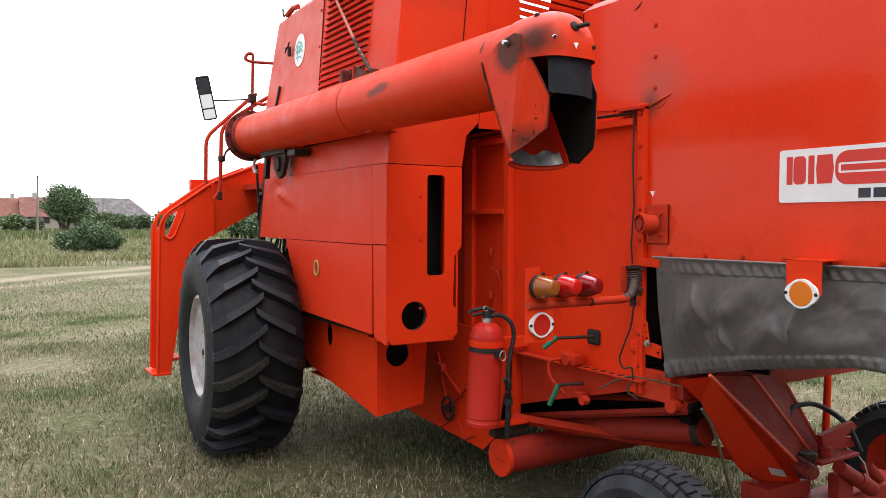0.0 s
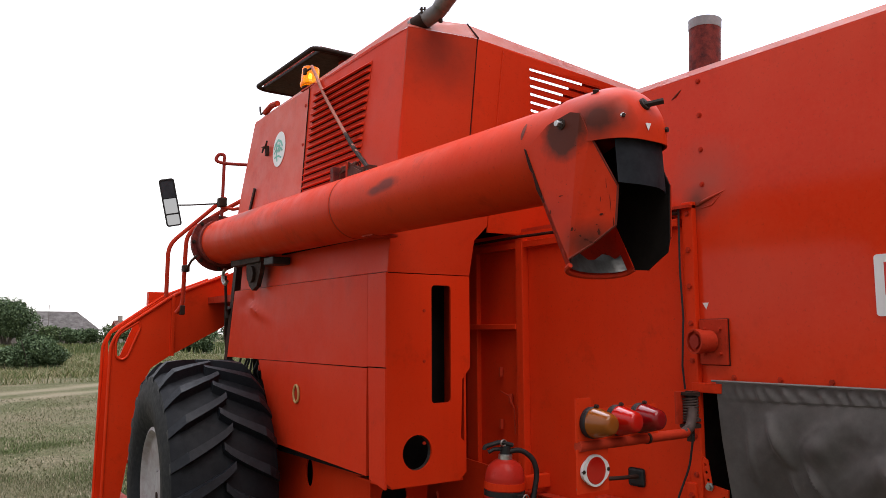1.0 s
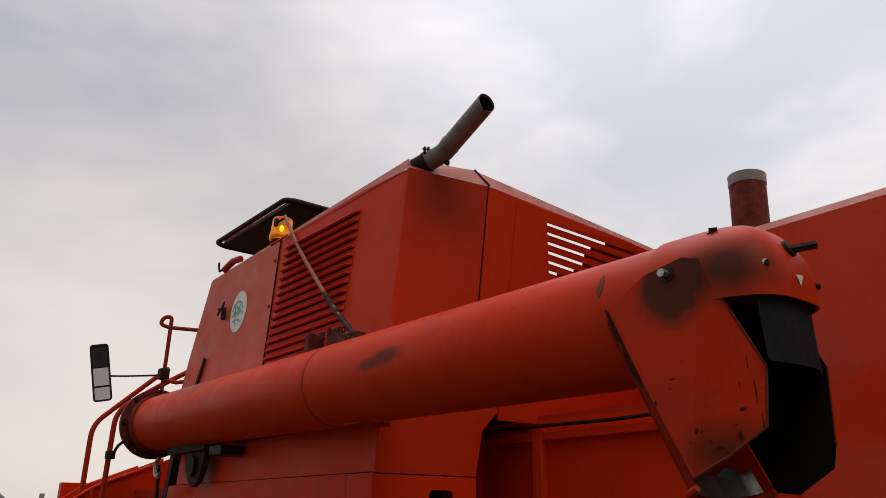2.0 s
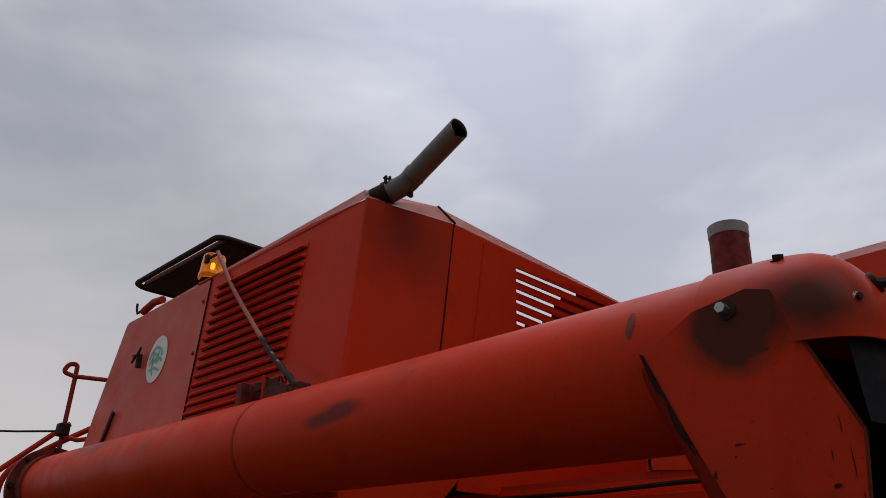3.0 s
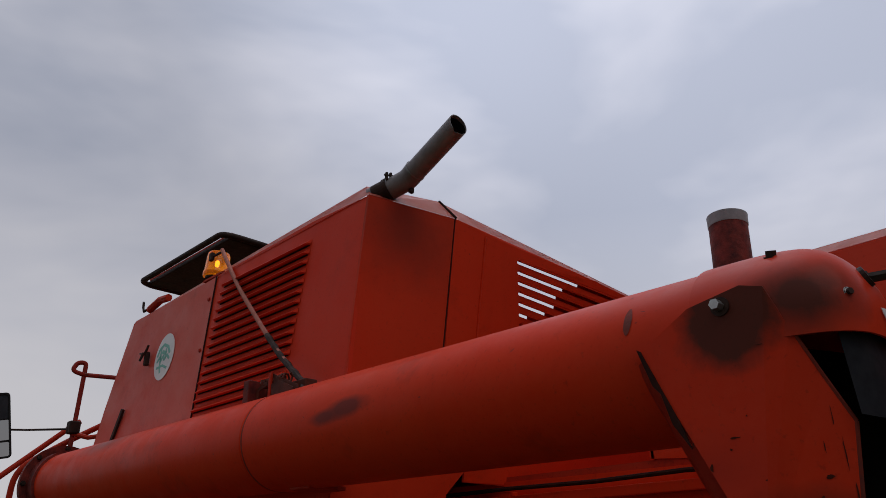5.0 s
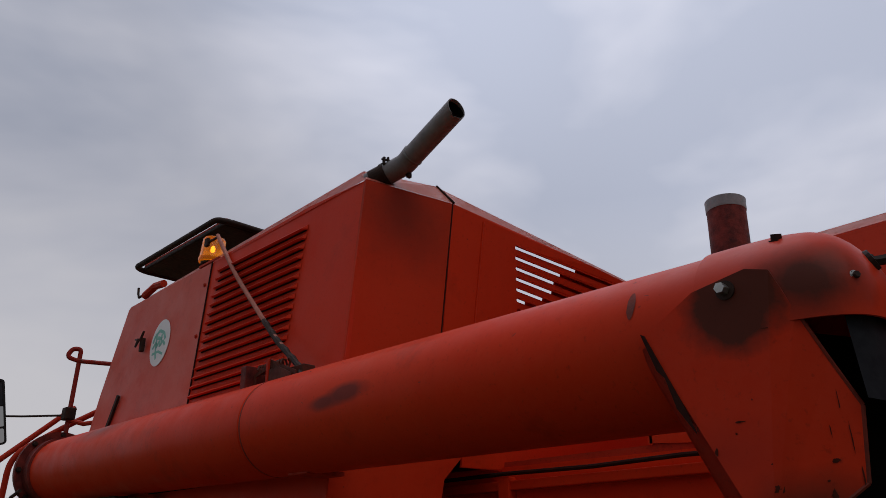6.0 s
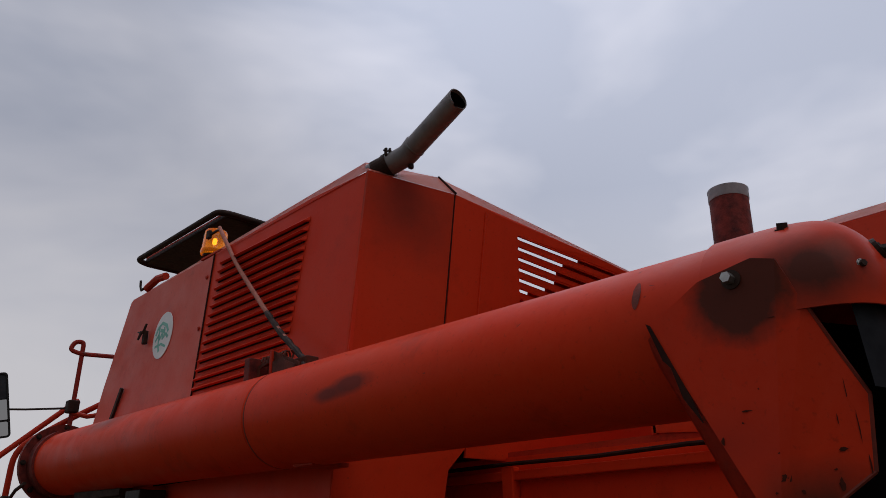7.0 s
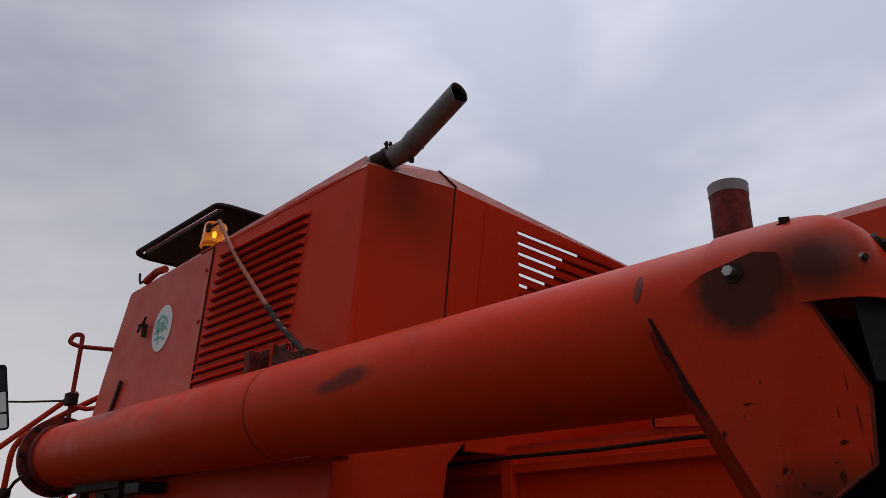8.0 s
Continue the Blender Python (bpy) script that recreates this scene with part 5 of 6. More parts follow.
    hexo = [(math.cos(a) * k, math.sin(a) * k) for a, k in [(2 * math.pi * i / 32, r * 1.17 + r * 0.25 * max(abs(math.cos(2 * math.pi * i / 32)) - 0.75, 0) * 4) for i in range(32)]]
    red_part("white_surround", sheet(hexo, [circle2(0, 0, r, 28)], lambda a, b, dd: Vector(c) + s * a + u * b + d * (0.012 - dd), 0.012), "white plastic surround", WHITE, parent)
    for e in (-1, 1):
        red_part("surround_screw", bolt(Vector(c) + s * e * r * 1.28 + d * 0.012, d, 0.005, 0.003), mat=GREASE, parent=parent)


reflector(arm, (-1.42, -1.27, 1.26), (0, -1, 0), RED_LENS, lb="round red reflector")
# spring on the arm's hinge
bm = bmesh.new()
sweep([(-0.79 + 0.03 * math.cos(a), -1.2 + 0.03 * math.sin(a), 1.375 + 0.1 * a / (2 * math.pi * 9)) for a in [2 * math.pi * 9 * k / 126 for k in range(127)]], 0.0045, 6, bm)
red_part("hinge_spring", bm, "rusty coil spring", WORN_GREY, arm, True)
bm = lathe((-0.79, -1.2, 1.485), (0, 0, 1), [(0, 0.042), (0.012, 0.042)], 20)
lathe((-0.79, -1.2, 1.355), (0, 0, 1), [(0, 0.042), (0.014, 0.042)], 20, bm)
lathe((-0.79, -1.2, 1.3), (0, 0, 1), [(0, 0.016), (0.2, 0.016)], 14, bm)
red_part("hinge_post", bm, mat=GREASE, parent=arm)
red_part("hinge_plate", box(-0.86, -0.72, -1.19, -1.18, 1.37, 1.50, 0.002), mat=RED_DIRTY, parent=arm)
red_part("lamp_cable", sweep(rounded([(-0.80, -1.22, 1.33), (-0.79, -1.19, 1.2), (-0.80, -1.15, 1.1), (-0.80, -1.12, 1.03), (-0.79, -1.14, 0.98), (-0.76, -1.17, 1.0), (-0.75, -1.17, 0.92), (-0.79, -1.15, 0.88), (-0.75, -1.2, 0.84)], 0.04), 0.0045, 8), "black lamp cable", BLACK, arm, True)

# socket on the hood
sock = red_part("trailer_socket", box(-0.705, -0.687, -1.325, -1.195, 1.605, 1.79, 0.003), "red-painted round socket on a plate", RED_DIRTY)
red_part("plate_gasket", box(-0.692, -0.686, -1.328, -1.192, 1.602, 1.793, 0.002), "dark gasket", SEAM, sock)
red_part("socket_body", lathe((-0.705, -1.25, 1.70), (-1, 0.25, 0), [(0, 0.045), (0.05, 0.045), (0.055, 0.050), (0.085, 0.050), (0.085, 0.042), (0.07, 0.042), (0.07, 0.0)], 24, cap=False), mat=RED_DIRTY, parent=sock, smooth=True)
for dy, dz in ((-0.045, -0.05), (0.03, -0.05), (-0.045, 0.05), (0.03, 0.05)):
    red_part("socket_bolt", bolt((-0.705, -1.25 + dy, 1.70 + dz), (-1, 0, 0), 0.008, 0.012), mat=RED_DIRTY, parent=sock)
red_part("socket_insert", lathe((-0.775, -1.2325, 1.70), (-1, 0.25, 0), [(0, 0.03), (0.012, 0.03), (0.012, 0.0)], 7, cap=False), mat=RED_OLD, parent=sock)
red_part("arrow_mark", sheet([(-1.205, 1.86), (-1.235, 1.86), (-1.222, 1.832)], [], on_x(-0.6875), 0.001), "small white arrow mark", WHITE)
red_part("arrow_mark", sheet([(-0.010, 0.010), (0.010, 0.010), (0.0, -0.012)], [], lambda a, b, d: Vector((-1.676 + a * 0.98, -1.772 - a * 0.2 - d, 2.339 + b)), 0.001), "small white arrow mark", WHITE)
# dent on the hood
bm = bmesh.new()
sweep([(-0.685, -1.195, 2.272), (-0.690, -1.225, 2.285), (-0.689, -1.28, 2.303), (-0.684, -1.34, 2.322)], [0.003, 0.007, 0.005, 0.001], 10, bm)
sweep([(-0.684, -1.20, 2.255), (-0.686, -1.27, 2.268), (-0.684, -1.33, 2.318)], [0.001, 0.004, 0.001], 8, bm)
red_part("dent", bm, mat=RED_HOOD, parent=hood)
red_part("scratch", sweep([(-0.686, -1.085, 2.762), (-0.687, -1.11, 2.775), (-0.686, -1.135, 2.795)], [0.002, 0.005, 0.002], 6), "dark scratch", SMUDGE, hood)

# maker's plate: plain shapes only
plate = red_part("name_plate", sheet(rrect2(-2.85, -1.912, 1.79, 2.003, 0.012), [], on_x(-0.6895), 0.003), "white maker's plate with red and dark shapes", WHITE)


def bar(y0, y1, z0, z1, mat=None, lift=0.0, holes=(), name="red_shape"):
    red_part(name, sheet([(y0, z0), (y1, z0), (y1, z1), (y0, z1)], holes, on_x(-0.6900 - lift), 0.0006), mat=mat or LOGO_RED, parent=plate)


bar(-1.972, -1.945, 1.862, 1.975)
red_part("red_shape", sheet(rrect2(-2.03, -1.975, 1.862, 1.975, 0.018), [], on_x(-0.69), 0.0006), mat=LOGO_RED, parent=plate)
bar(-2.066, -2.04, 1.862, 1.975)
red_part("red_shape", sheet([(-2.078, 1.862), (-2.14, 1.862), (-2.147, 1.92), (-2.14, 1.975), (-2.078, 1.975), (-2.073, 1.92)], [], on_x(-0.69), 0.0006), mat=LOGO_RED, parent=plate)
red_part("red_shape", sheet(rrect2(-2.41, -2.152, 1.855, 1.985, 0.05), [rrect2(-2.395, -2.165, 1.90, 1.94, 0.008)], on_x(-0.69), 0.0006), mat=LOGO_RED, parent=plate)
bar(-2.385, -2.175, 1.908, 1.932, name="red_bar")
bar(-2.46, -2.425, 1.862, 1.975)
bar(-2.53, -2.47, 1.862, 1.975)
bar(-2.292, -2.245, 1.803, 1.84, PRINT, name="dark_bar")
bar(-2.352, -2.302, 1.803, 1.84, PRINT, name="dark_bar")
bar(-2.46, -2.362, 1.803, 1.84, PRINT, name="dark_bar")

# opening under the hood, shade painted as near-black walls, a lever inside
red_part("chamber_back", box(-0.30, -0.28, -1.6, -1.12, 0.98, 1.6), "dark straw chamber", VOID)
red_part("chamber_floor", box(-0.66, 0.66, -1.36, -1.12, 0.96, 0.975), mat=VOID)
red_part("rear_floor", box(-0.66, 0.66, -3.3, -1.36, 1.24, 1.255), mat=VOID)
red_part("cross_beam", box(-0.66, 0.95, -1.40, -1.30, 0.86, 0.97, 0.004), "dark red cross beam above the axle", RED_OLD)
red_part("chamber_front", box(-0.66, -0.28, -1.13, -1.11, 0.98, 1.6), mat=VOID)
red_part("opening_bar", box(-0.72, -0.685, -1.30, -1.16, 1.49, 1.53, 0.003), parent=hood)
lev = sheet([(-1.19, 1.06), (-1.30, 1.05), (-1.30, 1.11), (-1.235, 1.12), (-1.19, 1.11)], [circle2(-1.28, 1.075, 0.008, 10)], on_x(-0.70), 0.008)
sheet([(-1.20, 1.115), (-1.235, 1.105), (-1.215, 1.22), (-1.185, 1.235)], [circle2(-1.215, 1.14, 0.007, 8), circle2(-1.207, 1.17, 0.007, 8), circle2(-1.203, 1.20, 0.007, 8)], on_x(-0.71), 0.006, lev)
red_part("adjust_lever", lev, "red slotted lever plate")
red_part("lever_bolt", bolt((-0.711, -1.222, 1.115), (-1, 0, 0), 0.012, 0.014), mat=GALV)
red_part("hinge_bracket", box(-0.725, -0.69, -1.165, -1.12, 0.86, 1.12, 0.003), mat=RED)
for zz in (0.92, 1.07):
    red_part("bracket_bolt", bolt((-0.726, -1.145, zz), (-1, 0, 0), 0.01, 0.01), mat=RED_DIRTY)

# crank handles and rail on the lower side
rail = red_part("side_rail", box(-0.76, -0.70, -1.22, -0.13, 0.925, 0.932), "red angle-iron rail with slots", RED_DIRTY)
red_part("rail_web", box(-0.706, -0.70, -1.22, -0.13, 0.885, 0.925), mat=RED_DIRTY, parent=rail)
for k in range(8):
    red_part("rail_slot", box(-0.745, -0.715, -0.70 - 0.062 * k, -0.675 - 0.062 * k, 0.9321, 0.9335), mat=SEAM, parent=rail)
red_part("lower_wall", sheet([(-0.16, 0.93), (-0.17, 0.60), (-0.6, 0.72), (-1.12, 0.86), (-1.12, 0.93)], [], on_x(-0.695), 0.01), mat=RED_DIRTY)
red_part("rail_post", box(-0.735, -0.695, -0.20, -0.155, 0.48, 0.92, 0.003))
for nm, a in (("upper_crank", [(-0.70, -0.84, 1.10), (-0.80, -0.82, 1.10), (-0.86, -0.78, 1.098), (-0.885, -0.74, 1.09)]), ("lower_crank", [(-0.74, -0.80, 0.845), (-0.80, -0.78, 0.845), (-0.835, -0.745, 0.84), (-0.85, -0.72, 0.825)])):
    c = red_part(nm, sweep(rounded(a, 0.03), 0.009, 8), "bent dark rod crank with a green grip", GREASE, smooth=True)
    p = Vector(a[-1])
    dn = Vector((-0.03, 0.06, -0.055)) if nm == "upper_crank" else Vector((-0.02, 0.045, -0.105))
    red_part("grip", sweep([tuple(p - dn * 0.1), tuple(p + dn * 0.5), tuple(p + dn)], 0.0135, 10), "green rubber grip", GREEN_GRIP, c, True)
red_part("crank_seat", box(-0.705, -0.69, -0.875, -0.785, 1.055, 1.135, 0.012), "black crank plate", BLACK)
bm = box(-0.80, -0.72, -0.78, -0.66, 0.935, 1.0, 0.015)
lathe((-0.79, -0.74, 0.97), (-1, 0, 0), [(0, 0.03), (0.03, 0.03)], 8, bm)
red_part("valve_block", bm, "dirty red valve block", RED_DIRTY)
red_part("valve_hose", sweep(rounded([(-0.80, -0.70, 0.97), (-0.84, -0.62, 0.95), (-0.84, -0.64, 0.86), (-0.80, -0.72, 0.78)], 0.05), 0.009, 8), "dirty red hose", RED_DIRTY, smooth=True)
bm = box(-0.76, -0.70, -0.80, -0.74, 0.76, 0.80, 0.01)
lathe((-0.75, -0.84, 0.765), (-1, 0, 0), [(0, 0.025), (0.04, 0.025)], 8, bm)
red_part("lower_valve", bm, mat=RED_DIRTY)
red_part("drip_wire", sweep(rounded([(-0.80, -0.98, 0.855), (-0.765, -1.07, 0.915), (-0.74, -1.14, 0.945), (-0.74, -1.30, 0.950), (-0.73, -1.45, 0.945)], 0.05), 0.0045, 8), "loose dirty cable", OLIVE_HOSE, smooth=True)

# lower frame, grain pan side, cross auger
shoe = red_part("grain_pan_side", sheet([(1.3, 1.08), (1.3, 0.32), (0.12, 0.255), (-0.03, 0.385), (-0.16, 0.90), (-0.16, 1.0)], [], on_x(-0.75), 0.01), "bright red lower side sheet with a hand wheel")
bm = bmesh.new()
sweep([(-0.775, 0.50 + 0.075 * math.cos(a), 0.445 + 0.075 * math.sin(a)) for a in [2 * math.pi * k / 24 for k in range(24)]], 0.009, 8, bm, closed=True)
for k in range(3):
    a = 2 * math.pi * k / 3
    sweep([(-0.775, 0.50, 0.445), (-0.775, 0.50 + 0.072 * math.cos(a), 0.445 + 0.072 * math.sin(a))], 0.008, 6, bm)
lathe((-0.75, 0.50, 0.445), (-1, 0, 0), [(0, 0.03), (0.035, 0.03)], 12, bm)
red_part("hand_wheel", bm, "greasy dark hand wheel", GREASE, shoe, True)
for a, b in (((0.46, 0.38), (0.62, 0.29)), ((0.44, 0.50), (0.30, 0.62)), ((0.55, 0.50), (0.66, 0.80)), ((0.60, 0.70), (0.35, 0.55)), ((0.40, 0.40), (0.33, 0.28)), ((0.2, 0.33), (0.33, 0.27))):
    red_part("brace", sweep([(-0.757, a[0], a[1]), (-0.757, b[0], b[1])], 0.008, 6), mat=RED_DIRTY, parent=shoe)
red_part("bracket", box(-0.79, -0.752, 0.56, 0.64, 0.68, 0.74, 0.01), mat=RED_DIRTY, parent=shoe)
cross = red_part("cross_auger", lathe((-0.93, -0.31, 0.345), (1, 0.0, 0.01), [(0, 0.10), (1.7, 0.10)], 32), "red cross auger tube with a round end plate", RED_OLD, smooth=True)
red_part("end_disc", lathe((-0.93, -0.31, 0.345), (-1, 0, 0), [(-0.02, 0.108), (0.004, 0.108), (0.006, 0.104), (0.006, 0.0)], 32), "scuffed red end plate", RED_SCUFF, cross)
red_part("disc_rib", box(-0.942, -0.934, -0.37, -0.29, 0.335, 0.35), mat=RED_DIRTY, parent=cross)
red_part("lower_bar", sweep([(-0.75, -0.2, 0.53), (-0.24, -1.38, 0.53)], 0.030, 4), "red frame bar", RED_DIRTY)
# its darker red also holds the shade under the body
red_part("upper_bar", sweep([(-0.63, -0.13, 0.51), (-0.63, -1.40, 0.81)], 0.020, 4), "dark red frame bar", RED_OLD)
red_part("inner_tube", lathe((-0.50, -0.25, 0.466), (0.06, -1.06, 0.197), [(0, 0.062), (1.06, 0.062), (1.06, 0.068), (1.13, 0.068)], 24), "dirty red inner tube", RED_OLD, smooth=True)
red_part("tube_ring", lathe((-0.50, -0.25, 0.466), (0.06, -1.06, 0.197), [(1.08, 0.072), (1.125, 0.072)], 24), mat=GREASE)
red_part("sieve_bar", sweep([(-0.50, 0.02, 0.60), (-0.50, -1.12, 0.80)], 0.018, 4), "dark red frame bar", RED_OLD)
red_part("shaft_end", lathe((-0.50, -1.34, 0.83), (-1, -0.1, 0), [(0, 0.045), (0.13, 0.045), (0.13, 0.032), (0.20, 0.032)], 12), mat=RED_DIRTY)
bm = box(-0.62, -0.4, -1.42, -1.26, 0.80, 0.84, 0.006)
box(-0.56, -0.5, -1.36, -1.30, 0.72, 0.82, 0.006, bm)
red_part("black_knuckle", bm, "dark joint", VOID)
# rear axle support
def slab(quad, thick):
    b = bmesh.new()
    b.faces.new([b.verts.new(p) for p in quad])
    bmesh.ops.solidify(b, geom=b.faces[:], thickness=thick)
    return b


Q = (((-0.848, -1.536, 1.005), (-0.735, -1.623, 1.022), (-0.072, -1.625, 0.523), (0.06, -1.549, 0.333), (-0.205, -1.458, 0.425), (-0.29, -1.451, 0.48), (-0.429, -1.469, 0.608), (-0.692, -1.534, 0.884)),
     ((-0.744, -1.62, 1.027), (-0.282, -1.5, 0.96), (0.168, -1.55, 0.491), (-0.083, -1.62, 0.526)),
     ((-0.282, -1.5, 0.96), (0.136, -1.35, 0.924), (0.307, -1.5, 0.508), (0.168, -1.55, 0.491)))
axle = red_part("axle_support", slab(Q[0], 0.012), "slanted red sheet-steel axle support", RED_SCUFF)
red_part("support_face", slab(Q[1], 0.012), mat=RED_DULL, parent=axle)
red_part("support_web", slab(Q[2], 0.012), mat=RED_DULL, parent=axle)
red_part("support_foot", box(-0.25, 0.10, -1.58, -1.42, 0.28, 0.41, 0.008), mat=RED_OLD, parent=axle)
for a, b in ((Q[1][0], Q[1][3]), (Q[1][1], Q[1][2]), (Q[2][1], Q[2][2])):
    red_part("flange", sweep([tuple(Vector(a) + Vector((0, -0.004, 0.004))), tuple(Vector(b) + Vector((0, -0.004, 0.004)))], 0.008, 6), mat=RED_FADED, parent=axle)
for p in ((-0.23, -1.475, 0.47), (-0.12, -1.515, 0.40), (-0.02, -1.55, 0.40)):
    red_part("support_bolt", bolt(p, (-0.35, -0.9, 0), 0.012, 0.012), mat=RED_OLD, parent=axle)
red_part("foot_seam", sweep([(-0.255, -1.45, 0.415), (0.02, -1.56, 0.345)], 0.009, 6), mat=RED_OLD, parent=axle)
red_part("support_tag", slab([(-0.201, -1.541, 0.506), (-0.127, -1.574, 0.489), (-0.079, -1.564, 0.441), (-0.157, -1.530, 0.459)], 0.002), "small white tag", WHITE, axle)
red_part("axle_beam", box(-0.98, 0.8, -1.70, -1.54, 0.20, 0.335, 0.012), "dirty red rear axle", RED_OLD)
red_part("pivot", lathe((-0.099, -1.72, 0.506), (0.3, 0.9, 0.1), [(0, 0.03), (0.01, 0.038), (0.16, 0.038)], 16), mat=RUSTRED)
red_part("hitch_fork", sheet([(0.116, 0.633), (0.391, 0.672), (0.429, 0.640), (0.403, 0.619), (0.301, 0.604), (0.426, 0.583), (0.453, 0.555), (0.438, 0.536), (0.303, 0.541), (0.143, 0.551)], [], on_y(-1.62), 0.03), "red hitch fork", RED_OLD)
red_part("fork_base", box(0.009, 0.340, -1.69, -1.56, 0.515, 0.535, 0.006), "worn dark red plate", RED_OLD)
red_part("fork_boss", lathe((0.140, -1.625, 0.515), (0, 0, 1), [(0, 0.034), (0.06, 0.034), (0.064, 0.028)], 18), mat=RED_OLD, smooth=True)
red_part("fork_stub", lathe((0.011, -1.61, 0.444), (0, 0, 1), [(0, 0.05), (0.12, 0.045)], 14), "greasy pivot stub", GREASE)
red_part("steering_rod", lathe((0.462, -1.66, 0.437), (0.186, 0.0, -0.141), [(0, 0.03), (0.140, 0.03), (0.140, 0.02), (0.233, 0.02)], 14), mat=RED_OLD, smooth=True)
red_part("cylinder_bracket", box(0.109, 0.238, -1.72, -1.66, 0.22, 0.460, 0.006), mat=RED_OLD)
red_part("grey_wire", sweep([(0.339, -1.62, 0.539), (0.4, -1.64, 0.505), (0.435, -1.66, 0.454), (0.445, -1.68, 0.383)], 0.004, 6), "thin grey wire", GALV)
red_part("steering_cylinder", lathe((0.074, -1.74, 0.516), (0.318, 0.0, -0.174), [(0, 0.034), (0.181, 0.034), (0.181, 0.040), (0.333, 0.040), (0.362, 0.028)], 18), "dirty red steering cylinder", RED_OLD, smooth=True)
red_part("hydraulic_hose", sweep(rounded([(0.0, -1.52, 0.66), (0.1, -1.45, 0.75), (0.28, -1.48, 0.76), (0.38, -1.6, 0.66), (0.40, -1.66, 0.52)], 0.1), 0.014, 8), "black hydraulic hose", BLACK, smooth=True)
red_part("brake_pipe", sweep(rounded([(-0.765, -1.6, 0.878), (-0.682, -1.6, 0.78), (-0.628, -1.6, 0.651), (-0.539, -1.6, 0.422)], 0.12), 0.0075, 8), "dusty olive hose", OLIVE_HOSE, smooth=True)
red_part("far_rod", sweep([(0.93, -1.15, 1.0), (0.91, -1.15, 0.28)], 0.022, 10), "red upright rod", RED)

# ---- canvas curtain under the hood ----
bm = bmesh.new()
NX, NZ = 300, 76
g = []
for i in range(NX + 1):
    f = i / NX
    y = -1.27 - 2.0 * f
    zb = 0.965 + 0.20 * min(f / 0.5, 1.0) ** 0.9 + 0.03 * max(f - 0.5, 0)
    col = []
    for j in range(NZ + 1):
        h = j / NZ
        z = 1.538 + (zb - 1.538) * h
        yy = y - 0.075 * h * max(0, 1 - f * 4)
        top = max(0.0, 1 - abs(h - 0.07) / 0.075)
        fold = 0.008 * math.sin(250 * f + 4.5 * math.sin(17 * f) - 26 * h + 2 * noise.noise((f * 30, 0.0, 2.0))) * top * (0.4 + 0.6 * min(1, f * 8))
        fold += 0.005 * min(1, max(0, (0.13 - h) / 0.012))
        low = min(1, max(0, (h - 0.1) * 3))
        fold += 0.030 * math.sin(7 * f - 3.2 * h + 0.6) * h ** 0.8
        fold += 0.032 * noise.noise((f * 11 + 2.2 * h, h * 2.4 - f * 3, 0.3)) * low
        fold += 0.006 * noise.noise((f * 24 - 5 * h, h * 3.6 + f * 6, 4.1)) * low
        crease = noise.noise((f * 13 + h * 3.0, h * 1.6 - f * 7, 1.7))
        fold += 0.005 * max(0, 1 - abs(crease) * 4) ** 1.5 * low * (1.1 - h)
        for f0, h0, h1, slope, wide, amp in ((0.115, 0.20, 0.62, 0.09, 0.012, 0.020), (0.185, 0.55, 0.86, 0.12, 0.007, 0.022), (0.062, 0.15, 0.80, 0.015, 0.010, 0.012), (0.40, 0.30, 0.78, -0.05, 0.011, 0.018), (0.33, 0.48, 0.80, 0.10, 0.012, 0.014), (0.145, 0.60, 0.85, 0.05, 0.008, 0.012)):
            reach = math.sin(math.pi * min(1, max(0, (h - h0) / (h1 - h0))))
            fold += 1.5 * amp * reach * math.exp(-((f - f0 - slope * (h - h0)) / wide) ** 2)
        fold += 0.026 * math.exp(-((f - 0.215) / 0.035) ** 2 - ((h - 0.46) / 0.10) ** 2)
        fold += 0.0012 * noise.noise((f * 70, h * 16, 8.0)) * low
        hem = (0.014 + 0.006 * math.sin(280 * f - 22 * h + 3 * noise.noise((f * 30, 0.0, 5.0)))) * min(1, max(0, (h - 0.86) / 0.03)) - 0.012 * max(0, (h - 0.965) / 0.035)
        bag = 0.05 * math.sin(math.pi * h) * (0.3 + 0.7 * f)
        ease = min(1, 0.15 + f * 9)
        col.append(bm.verts.new((-0.71 - bag - fold * ease - hem, yy, z)))
    g.append(col)
for p, q in zip(g, g[1:]):
    for j in range(NZ):
        bm.faces.new((p[j], p[j + 1], q[j + 1], q[j]))
bmesh.ops.solidify(bm, geom=bm.faces[:], thickness=0.004)
curtain = thing("canvas_curtain", "creased grey-brown canvas curtain hanging under the hood", "curtain", (-0.7, -1.9, 1.53))
part("cloth", bm, CANVAS, curtain, smooth=True)
part("hem_cord", sweep([(-0.722, -1.26, 1.541), (-0.722, -2.2, 1.543), (-0.722, -3.27, 1.543)], 0.005, 6), CANVAS, curtain)
# lamp flap in front of the curtain
flap = red_part("reflector_flap", sheet([(-2.025, 1.565), (-2.175, 1.56), (-2.175, 1.43), (-2.03, 1.44)], [], on_x(-0.80), 0.004), "red flap holding an amber reflector")
red_part("flap_top", box(-0.80, -0.69, -2.18, -2.02, 1.562, 1.566), parent=flap)
reflector(flap, (-0.803, -2.10, 1.435), (-1, 0, 0), AMBER, 0.049, lb="round amber reflector")

# ---- fire extinguisher ----
ext = thing("fire_extinguisher", "weathered red fire extinguisher with a black hose, clamped to the machine", "fire extinguisher", (-1.03, -0.29, 0.54))
e0, e1 = Vector((-1.035, -0.285, 0.545)), Vector((-1.012, -0.295, 1.2))
ea = (e1 - e0).normalized()
